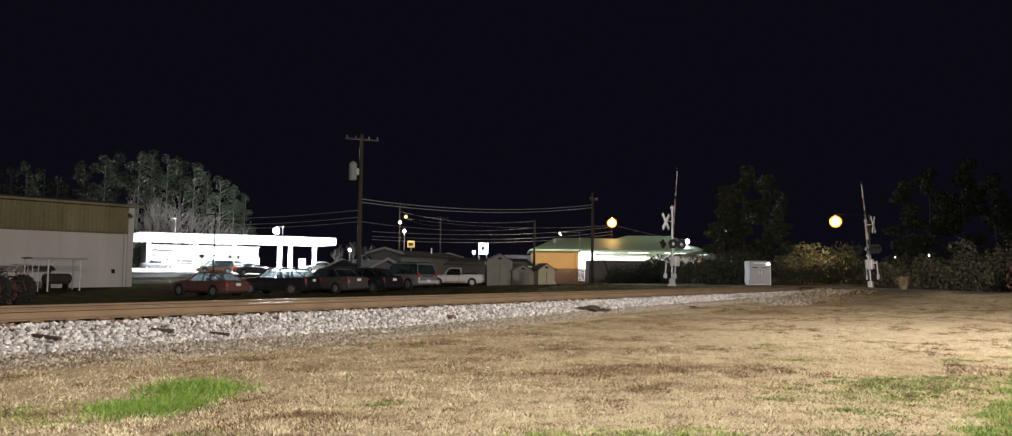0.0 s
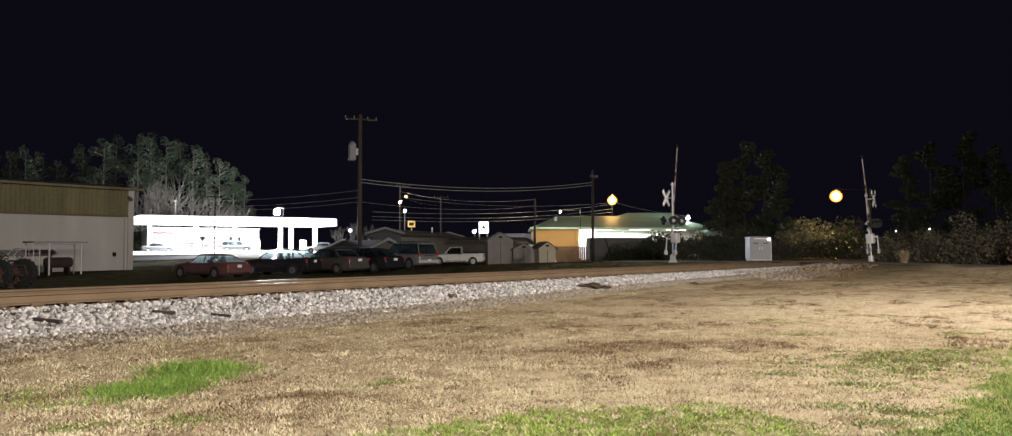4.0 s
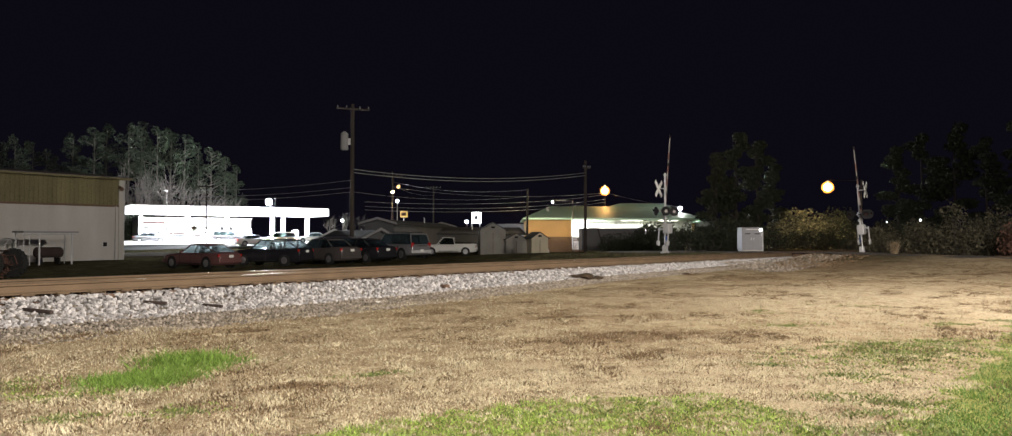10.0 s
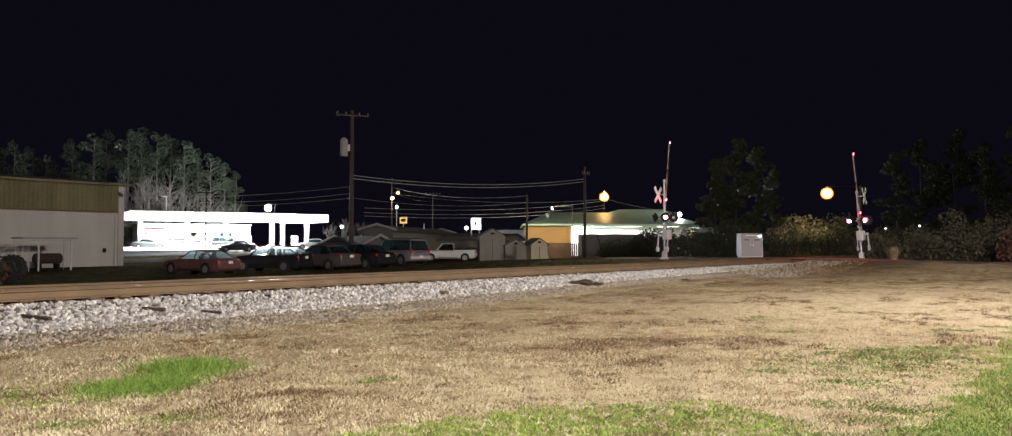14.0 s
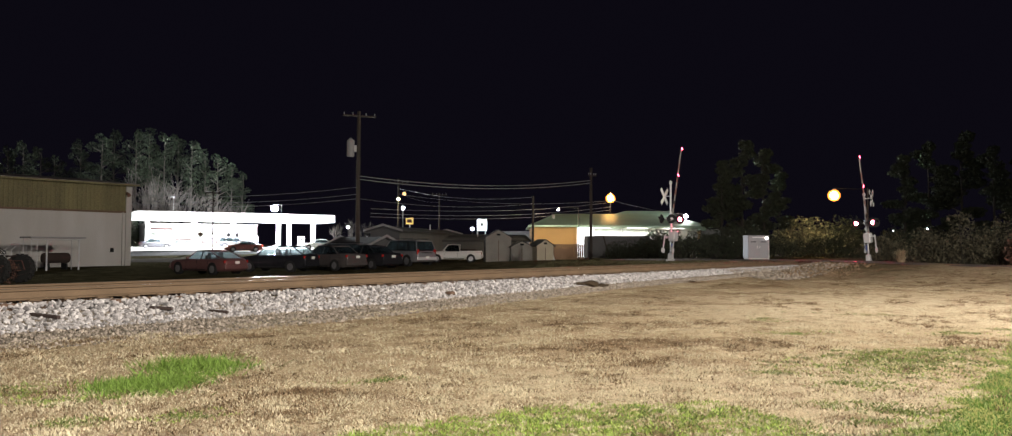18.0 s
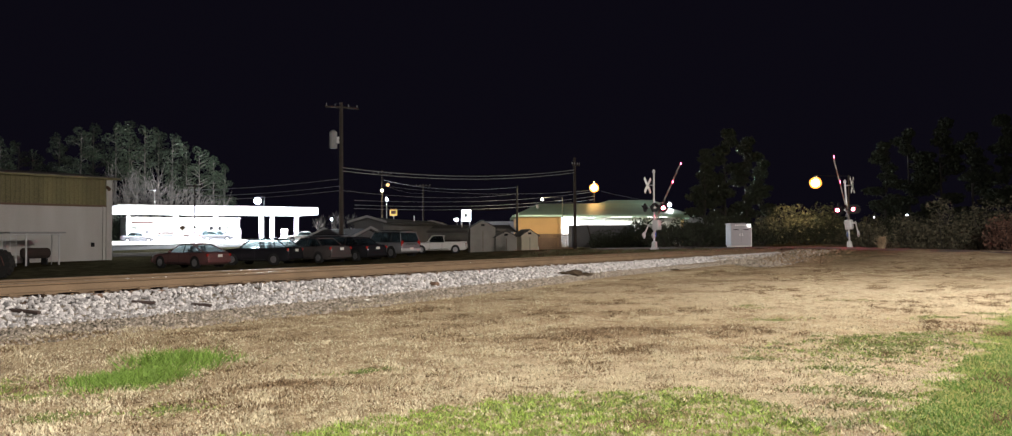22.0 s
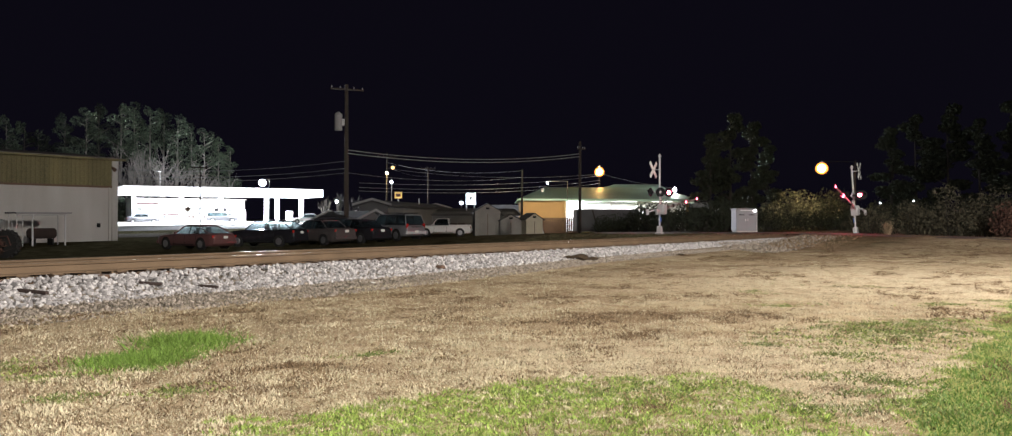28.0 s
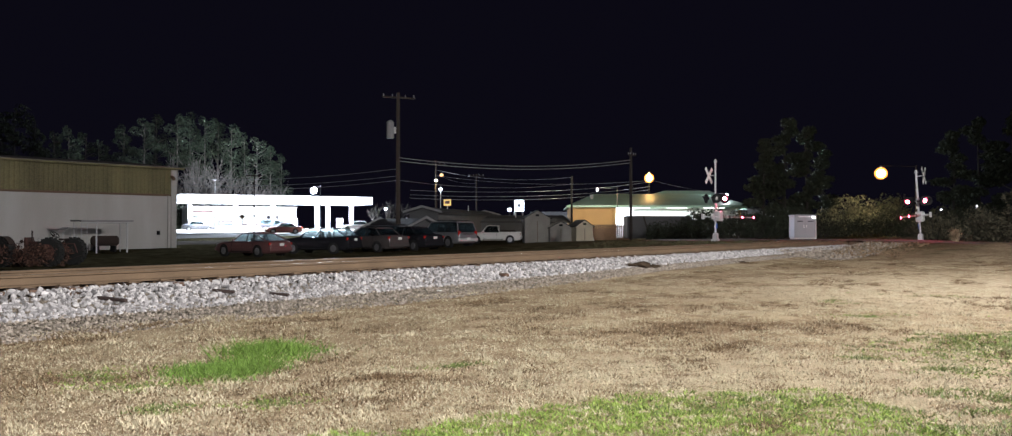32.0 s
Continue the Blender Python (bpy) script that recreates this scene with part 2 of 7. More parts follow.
def box(cx, cy, cz, sx, sy, sz, bevel=0.0, bm=None, m=None):
    bm = bm or bmesh.new()
    made = bmesh.ops.create_cube(bm, size=1, matrix=(m or Matrix()) @ Matrix.Translation((cx, cy, cz)) @ Matrix.Diagonal((sx, sy, sz, 1)))
    if bevel:
        edges = list({e for v in made["verts"] for e in v.link_edges})
        bmesh.ops.bevel(bm, geom=edges, offset=bevel, segments=2, profile=0.5, affect="EDGES")
    return bm


def rod(p0, p1, r0, r1=None, seg=10, bm=None):
    bm = bm or bmesh.new()
    p0, p1 = Vector(p0), Vector(p1)
    d = p1 - p0
    m = Matrix.Translation((p0 + p1) / 2) @ d.to_track_quat("Z", "Y").to_matrix().to_4x4()
    bmesh.ops.create_cone(bm, cap_ends=True, segments=seg, radius1=r0, radius2=r0 if r1 is None else r1, depth=d.length, matrix=m)
    return bm


def pane(corners, thick, bm=None):
    """A thin prism on four corners."""
    bm = bm or bmesh.new()
    c = [Vector(p) for p in corners]
    n = (c[1] - c[0]).cross(c[-1] - c[0]).normalized() * thick
    lo, hi = [bm.verts.new(p) for p in c], [bm.verts.new(p + n) for p in c]
    k = len(c)
    bm.faces.new(lo[::-1])
    bm.faces.new(hi)
    for i in range(k):
        bm.faces.new((lo[i], lo[(i + 1) % k], hi[(i + 1) % k], hi[i]))
    return bm


def loft(rings, bm=None):
    bm = bm or bmesh.new()
    vs = [[bm.verts.new(p) for p in r] for r in rings]
    k = len(vs[0])
    for a, b in zip(vs, vs[1:]):
        for i in range(k):
            bm.faces.new((a[i], a[(i + 1) % k], b[(i + 1) % k], b[i]))
    bm.faces.new(vs[0][::-1])
    bm.faces.new(vs[-1])
    bmesh.ops.recalc_face_normals(bm, faces=bm.faces)
    return bm


def tube(points, r, bm=None, seg=6):
    """A round bar bent along points, in one piece."""
    pts = [Vector(p) for p in points]
    rings = []
    for i, p in enumerate(pts):
        d = (pts[min(i + 1, len(pts) - 1)] - pts[max(i - 1, 0)]).normalized()
        q = d.to_track_quat("Z", "Y")
        rings.append([p + q @ Vector((r * math.cos(a), r * math.sin(a), 0)) for a in np.linspace(0, 2 * math.pi, seg, endpoint=False)])
    return loft(rings, bm)


def raw(name, verts, faces, mat, label="", category="", kind="", parent=None):
    me = bpy.data.meshes.new(name)
    me.from_pydata(verts, [], faces)
    me.materials.append(mat)
    ob = new(name, me)
    ob.parent = parent
    return tagged(ob, label, category, "", kind)


# ---- the lie of the land ----
TX, TY, NX, NY = 0.595, 0.804, 0.804, -0.595
RAIL_X, RAIL_Y, RAIL_TOP = -7.42, 12.0, 0.69
CROSS_A, CROSS_B = 38.2, 43.6


def step(a, b, v):
    t = np.clip((v - a) / (b - a), 0, 1)
    return t * t * (3 - 2 * t)


def sn(x, y):
    return (x - RAIL_X) * TX + (y - RAIL_Y) * TY, (x - RAIL_X) * NX + (y - RAIL_Y) * NY


def xy(s, n):
    return RAIL_X + s * TX + n * NX, RAIL_Y + s * TY + n * NY


def ground_z(x, y):
    x, y = np.asarray(x, float), np.asarray(y, float)
    s, n = sn(x, y)
    near = np.interp(n, [-0.5, 0.62, 1.4, 2.5, 4, 8, 14], [0.47, 0.47, 0.22, 0.11, 0.09, 0.04, 0.0])
    back = np.interp(y, [30, 46, 60, 85, 100, 125, 200], [-0.45, -0.32, -0.2, -0.18, 0.35, 0.9, 0.95])
    back = back + 0.02 * np.clip(x + 18, 0, 16) * step(40, 46, y) * (1 - step(56, 72, y))
    side = step(18, 36, s) * (1 - step(12, 25, -n))
    back = back * (1 - side) + 0.5 * side
    far = 0.47 + (back - 0.47) * step(2.2, 6.5, -n)
    z = np.where(n > -0.72, near, far)
    road = np.interp(n, [-20, -8, -3.3, 1.9, 7, 20, 40], [0.5, 0.58, 0.665, 0.665, 0.56, 0.34, 0.2])
    rise = step(9, 0, np.maximum(CROSS_A - s, s - CROSS_B)) * step(-30, -10, n)
    lift = np.where(np.abs(n + 0.72) < 2.0, 0.0, rise)
    return z * (1 - lift) + (road - 0.02) * lift


def gz(x, y):
    return float(ground_z(x, y))


# ---- ground ----
def spaced(*runs):
    out = []
    for a, b, k in runs:
        out += list(np.linspace(a, b, k, endpoint=False))
    return np.array(out)


def make_ground():
    ns = np.concatenate([-np.geomspace(2500, 70, 18), spaced((-60, -20, 20), (-20, -4, 32), (-4, 3, 40), (3, 15, 90), (15, 40, 30)), np.geomspace(40, 2500, 16)])
    ss = np.concatenate([-np.geomspace(2500, 60, 16), spaced((-50, -14, 36), (-14, 30, 220), (30, 60, 70), (60, 160, 50)), np.geomspace(160, 2500, 16)])
    s, n = np.meshgrid(ss, ns, indexing="ij")
    x, y = xy(s, n)
    z = ground_z(x, y)
    bump = np.array([noise.noise((a * 1.3, b * 1.3, 0)) * 0.03 + noise.noise((a * 4, b * 4, 5)) * 0.014 + max(0.0, noise.noise((a * 0.7, b * 1.1, 12))) * 0.10 * float(step(16, 24, b)) for a, b in zip(x.ravel(), y.ravel())]).reshape(x.shape)
    z = z + bump * step(2.2, 4, n) * (1 - step(30, 60, n)) - 0.05 * (np.abs(n + 0.72) < 1.6)
    verts = np.stack([x, y, z], -1).reshape(-1, 3)
    a, b = s.shape
    i = np.arange(a * b).reshape(a, b)
    faces = np.stack([i[:-1, :-1], i[1:, :-1], i[1:, 1:], i[:-1, 1:]], -1).reshape(-1, 4)
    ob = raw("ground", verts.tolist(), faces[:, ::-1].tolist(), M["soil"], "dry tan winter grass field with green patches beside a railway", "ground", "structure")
    green = ob.data.attributes.new("green", "FLOAT", "POINT")
    green.data.foreach_set("value", greenness(verts[:, 0], verts[:, 1]).astype(np.float32))
    # 1 mixes the ground to a paler tan, inside two wide ellipses
    worn = ob.data.attributes.new("worn", "FLOAT", "POINT")
    worn.data.foreach_set("value", np.maximum(1 - step(0.3, 1.2, np.hypot((x - 9) / 8.0, (y - 18) / 6.0)), 0.7 * (1 - step(0.3, 1.2, np.hypot((x - 2.5) / 3.5, (y - 7.6) / 1.6)))).ravel().astype(np.float32))
    brown = ob.data.attributes.new("brown", "FLOAT", "POINT")
    brown.data.foreach_set("value", brownness(verts[:, 0], verts[:, 1]).astype(np.float32))
    bed = ob.data.attributes.new("gravelly", "FLOAT", "POINT")
    bed.data.foreach_set("value", ((1 - step(2.3, 3.1, n + 6 * bump + 2.4 * np.interp(s, [4, 11, 15, 30], [0.0, 0.22, 0.36, 0.55]))) * step(-3, -1, n)).ravel().astype(np.float32))
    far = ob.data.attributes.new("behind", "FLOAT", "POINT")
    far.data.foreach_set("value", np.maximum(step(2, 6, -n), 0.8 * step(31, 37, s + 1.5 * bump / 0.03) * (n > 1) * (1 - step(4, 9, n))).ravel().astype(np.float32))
    return ob


# green patches: x, y, half length, half width, turn in degrees, strength
GREEN = [(-3.15, 7.9, 0.9, 0.38, 88, 0.55), (-3.6, 6.7, 0.7, 0.3, 25, 0.42), (-4.2, 7.1, 0.5, 0.3, 15, 0.35), (4.9, 9.5, 1.7, 1.0, 40, 0.36), (6.3, 10.5, 1.1, 0.6, 20, 0.4), (4.0, 7.9, 0.6, 0.3, 20, 0.3), (-2.4, 6.2, 0.5, 0.3, 0, 0.3), (7.4, 12.9, 0.9, 0.3, 10, 0.3), (4.6, 12.7, 0.8, 0.25, 10, 0.25)]
# broad-leaved weeds: x, y, half length, half width, turn, how many
WEEDS = [(4.8, 9.5, 1.5, 0.95, 40, 150), (6.0, 10.5, 1.0, 0.5, 20, 60), (3.7, 8.0, 0.5, 0.25, 20, 18), (3.1, 8.75, 0.35, 0.15, 20, 9), (3.0, 7.0, 0.18, 0.18, 0, 10), (3.5, 6.8, 0.35, 0.36, 60, 30), (3.05, 6.25, 0.2, 0.1, 0, 9), (2.65, 5.65, 0.3, 0.22, 20, 16), (3.2, 5.7, 0.3, 0.3, 40, 16), (4.65, 12.7, 0.5, 0.13, 12, 12), (7.4, 12.9, 0.55, 0.13, 8, 14), (5.0, 14.9, 0.35, 0.2, 20, 7), (8.6, 13.6, 0.6, 0.25, 10, 8), (7.0, 16.5, 1.5, 0.8, 0, 8), (-2.25, 6.15, 0.2, 0.12, 0, 13), (-3.05, 5.9, 0.3, 0.15, 0, 11), (-1.05, 7.95, 0.36, 0.06, 45, 13), (-3.5, 6.6, 0.5, 0.16, 25, 9), (-4.2, 7.0, 0.35, 0.25, 0, 12), (2.3, 6.2, 0.3, 0.5, 30, 20), (1.0, 6.3, 1.1, 0.4, 10, 40)]
# patches of longer brown grass: x, y, half length, half width, turn, strength
BROWN = [(2.2, 11.2, 1.9, 0.6, 18, 0.85), (0.7, 10.3, 1.0, 0.3, 8, 0.6), (1.8, 13.6, 1.0, 0.3, 0, 0.6), (2.4, 15.5, 0.6, 0.35, 0, 0.8), (1.2, 16.1, 0.9, 0.35, 0, 0.55), (-1.6, 7.2, 0.42, 0.14, 25, 1.0), (-5.3, 10.3, 0.9, 0.2, 53, 0.8), (-3.2, 11.6, 0.8, 0.22, 53, 0.55), (-0.6, 11.6, 1.1, 0.3, 20, 0.5), (4.5, 18.5, 1.3, 0.4, 10, 0.55), (3.9, 21.0, 1.6, 0.5, 30, 0.7), (6.2, 22.5, 1.8, 0.5, 30, 0.6), (8.8, 27.0, 1.8, 0.6, 40, 0.8), (7.4, 25.5, 1.0, 0.4, 20, 0.75), (14.5, 29.0, 2.4, 0.35, 12, 1.0), (19.0, 31.0, 3.2, 0.3, 8, 1.0), (12.0, 32.0, 2.5, 0.5, 30, 0.7), (1.0, 8.9, 0.9, 0.18, 10, 0.4), (-1.0, 14.0, 1.2, 0.3, 45, 0.5), (3.2, 9.6, 0.7, 0.18, 10, 0.4), (2.5, 23.2, 0.7, 0.22, 40, 1.0), (6.4, 27.6, 0.7, 0.2, 40, 1.0)]


def ellipses(rows, x, y, wob):
    g = np.zeros_like(x)
    for cx, cy, a, b, turn, k in rows:
        c, s = math.cos(radians(turn)), math.sin(radians(turn))
        u, v = ((x - cx) * c + (y - cy) * s) / a, (-(x - cx) * s + (y - cy) * c) / b
        g = np.maximum(g, k * (1 - step(0.5, 1.3, np.hypot(u, v) + 0.55 * wob)))
    return g


def brownness(x, y):
    """Where the dry grass is longer and darker: a band along the ballast and patches of its own."""
    x, y = np.asarray(x, float).ravel(), np.asarray(y, float).ravel()
    near = np.nonzero(np.hypot(x, y) < 42)[0]
    wob, fleck = np.zeros_like(x), np.zeros_like(x)
    for i in near:
        wob[i] = noise.noise((x[i] * 0.9, y[i] * 1.5, 31.0)) + 0.6 * noise.noise((x[i] * 3.4, y[i] * 4.4, 37.0))
        fleck[i] = noise.noise((x[i] * 2.6, y[i] * 5.5, 43.0))
    s, n = sn(x, y)
    band = step(2.2, 3.0, n) * (1 - step(5.0, 8.0, n + 0.8 * wob)) * (1 - step(36, 42, s))
    open_field = step(2.6, 4.5, n) * (1 - step(11, 18, n)) * step(0.06, 0.30, fleck)
    return np.maximum(np.maximum(ellipses(BROWN, x, y, wob), 0.33 * band + 0.2 * band * wob), 0.42 * open_field * (np.hypot(x, y) < 42))


def greenness(x, y):
    x, y = np.asarray(x, float).ravel(), np.asarray(y, float).ravel()
    close = (np.hypot(x, y) < 30)
    wob = np.zeros((2, len(x)))
    for i in np.nonzero(close)[0]:
        wob[0, i] = noise.noise((x[i] * 1.6, y[i] * 1.6, 3.0)) + 0.6 * noise.noise((x[i] * 5, y[i] * 5, 8.0))
    g = ellipses(GREEN, x, y, wob[0])
    edge = ((x - 3.1) * 0.80 - (y - 5.76) * 0.58) + 0.34 * wob[0] - 0.12
    front = np.interp(x, [-1.2, -0.82, -0.27, 0.25, 0.61, 1.46, 2.0, 2.24, 2.44, 2.6], [5.4, 5.85, 6.07, 6.5, 6.8, 6.9, 7.03, 6.75, 6.3, 5.3]) - y + 0.16 * wob[0]
    g = np.maximum(g, (0.92 - 0.12 * step(0, 2, x)) * step(-0.1, 0.12, front) * step(-1.8, -1.1, x + 0.3 * wob[0]) * (1 - step(2.5, 3.0, x + 0.2 * wob[0])) * step(-2.0, 3.5, y + 0.8 * wob[0]))
    return np.maximum(g, 1.5 * step(-0.25, 0.2, edge) * (1 - step(12.5, 15, y)) * step(-3.0, 3.0, y + 0.8 * wob[0]))


def soil():
    m = bpy.data.materials.new("dry_grass_ground")
    m.use_nodes = True
    nt = m.node_tree
    N, L = nt.nodes, nt.links
    b = N["Principled BSDF"]
    b.inputs["Roughness"].default_value = 0.95
    b.inputs["Specular IOR Level"].default_value = 0.0
    co = N.new("ShaderNodeTexCoord")
    def ns(scale, detail=6.0):
        n = N.new("ShaderNodeTexNoise")
        n.inputs["Scale"].default_value, n.inputs["Detail"].default_value, n.inputs["Roughness"].default_value = scale, detail, 0.65
        L.new(co.outputs["Object"], n.inputs["Vector"])
        return n
    def ramp(src, stops):
        r = N.new("ShaderNodeValToRGB")
        e = r.color_ramp.elements
        e[0].position, e[0].color = stops[0][0], (*stops[0][1], 1)
        e[1].position, e[1].color = stops[1][0], (*stops[1][1], 1)
        for p, c in stops[2:]:
            k = e.new(p)
            k.color = (*c, 1)
        L.new(src, r.inputs[0])
        return r.outputs[0]
    def mix(f, a, c, kind="MIX"):
        x = N.new("ShaderNodeMix")
        x.data_type, x.blend_type = "RGBA", kind
        if isinstance(f, float):
            x.inputs[0].default_value = f
        else:
            L.new(f, x.inputs[0])
        L.new(a, x.inputs[6])
        L.new(c, x.inputs[7])
        return x.outputs[2]
    fine, mid, big, tuft, speck = ns(48), ns(1.5), ns(0.33), ns(3.2), ns(11)
    straw = ramp(fine.outputs[0], [(0.36, (0.09, 0.062, 0.04)), (0.50, (0.29, 0.225, 0.15)), (0.62, (0.52, 0.43, 0.31))])
    patch = ramp(mid.outputs[0], [(0.34, (0.12, 0.08, 0.05)), (0.47, (0.33, 0.25, 0.16)), (0.62, (0.47, 0.38, 0.25))])
    tan = mix(0.42, straw, patch)
    broad = ramp(big.outputs[0], [(0.38, (0.24, 0.17, 0.105)), (0.60, (0.54, 0.45, 0.30))])
    tan = mix(0.4, tan, broad)
    wn = N.new("ShaderNodeAttribute")
    wn.attribute_name = "worn"
    pale = ramp(fine.outputs[0], [(0.36, (0.26, 0.20, 0.13)), (0.50, (0.48, 0.40, 0.28)), (0.64, (0.62, 0.53, 0.39))])
    tan = mix(wn.outputs["Fac"], tan, pale)
    spot = ramp(tuft.outputs[0], [(0.56, (0, 0, 0)), (0.66, (0.8, 0.8, 0.8))])
    dry = ramp(fine.outputs[0], [(0.35, (0.07, 0.05, 0.03)), (0.65, (0.22, 0.15, 0.085))])
    tan = mix(spot, tan, dry)
    br = N.new("ShaderNodeAttribute")
    br.attribute_name = "brown"
    umber = ramp(fine.outputs[0], [(0.36, (0.075, 0.047, 0.028)), (0.50, (0.20, 0.138, 0.085)), (0.64, (0.36, 0.265, 0.17))])
    tan = mix(br.outputs["Fac"], tan, umber)
    gv = N.new("ShaderNodeAttribute")
    gv.attribute_name = "gravelly"
    grit = ramp(fine.outputs[0], [(0.35, (0.11, 0.09, 0.07)), (0.65, (0.33, 0.285, 0.235))])
    tan = mix(gv.outputs["Fac"], tan, grit)
    at = N.new("ShaderNodeAttribute")
    at.attribute_name = "green"
    leafy = ramp(fine.outputs[0], [(0.3, (0.15, 0.155, 0.055)), (0.7, (0.30, 0.32, 0.11))])
    gate = N.new("ShaderNodeMath")
    gate.operation = "MULTIPLY_ADD"
    L.new(speck.outputs[0], gate.inputs[0])
    gate.inputs[1].default_value = 4.5
    gate.inputs[2].default_value = -2.65
    add = N.new("ShaderNodeMath")
    add.operation = "ADD"
    add.use_clamp = True
    L.new(gate.outputs[0], add.inputs[0])
    L.new(at.outputs["Fac"], add.inputs[1])
    times = N.new("ShaderNodeMath")
    times.operation = "MULTIPLY"
    times.use_clamp = True
    L.new(add.outputs[0], times.inputs[0])
    L.new(at.outputs["Fac"], times.inputs[1])
    col = mix(times.outputs[0], tan, leafy)
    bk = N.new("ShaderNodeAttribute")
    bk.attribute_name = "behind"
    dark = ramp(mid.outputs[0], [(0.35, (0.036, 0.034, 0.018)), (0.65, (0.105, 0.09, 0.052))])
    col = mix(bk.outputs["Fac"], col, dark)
    L.new(col, b.inputs["Base Color"])
    bp = N.new("ShaderNodeBump")
    bp.inputs["Strength"].default_value, bp.inputs["Distance"].default_value = 0.9, 0.05
    L.new(fine.outputs[0], bp.inputs["Height"])
    L.new(bp.outputs[0], b.inputs["Normal"])
    return m


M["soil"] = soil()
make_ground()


def road_sheet(name, line, half, label, mat, lift=0.03):
    """A paved strip along a line of (x, y), laid over the ground."""
    verts, faces = [], []
    pts = [Vector(p) for p in line]
    for i, p in enumerate(pts):
        d = (pts[min(i + 1, len(pts) - 1)] - pts[max(i - 1, 0)]).normalized()
        side = Vector((-d.y, d.x)) * half
        for k in np.linspace(-1, 1, 7):
            q = p + side * k
            s, n = sn(q.x, q.y)
            z = gz(q.x, q.y) + lift
            if CROSS_A - 0.6 < s < CROSS_B + 0.6 and -3.4 < n < 2.2:
                z = RAIL_TOP - 0.012
            verts.append((q.x, q.y, z))
    for i in range(len(pts) - 1):
        for k in range(6):
            a = i * 7 + k
            faces.append((a, a + 7, a + 8, a + 1))
    return raw(name, verts, faces, mat, label, "road", "structure")


cs = (CROSS_A + CROSS_B) / 2
road_sheet("road_crossing", [xy(cs, n) for n in np.linspace(60, -9, 90)], 2.9, "worn asphalt lane climbing over the level crossing", M["asphalt"])
road_sheet("road_beyond", [xy(cs + 2.2 * max(0, k - 2) * 0.9, -9.02 - 0.6 * k) for k in np.linspace(0, 16, 40)], 3.0, "dark asphalt lane beyond the level crossing", M["asphalt"])
HX, HY = 0.852, 0.525
road_sheet("pavement_lot", [(-27.0 + HX * k, 82.5 + HY * k) for k in np.linspace(-17, 15, 34)], 9.0, "worn grey asphalt lot between the cars and the highway", M["lot"], 0.03)
road_sheet("road_highway", [(-38 + HX * k, 100 + HY * k) for k in np.linspace(-130, 130, 90)], 6.0, "grey asphalt highway in front of the filling station", M["highway"], 0.05)
road_sheet("pavement_forecourt", [(-43 + HX * k, 124 + HY * k) for k in np.linspace(-45, 40, 40)], 15.0, "pale concrete forecourt of the filling station", M["concrete"], 0.08)


# ---- railway ----
def along(s, n, z):
    x, y = xy(s, n)
    return (x, y, z)


TRACK_TURN = Matrix(((TX, -NX, 0, 0), (TY, -NY, 0, 0), (0, 0, 1, 0), (0, 0, 0, 1)))


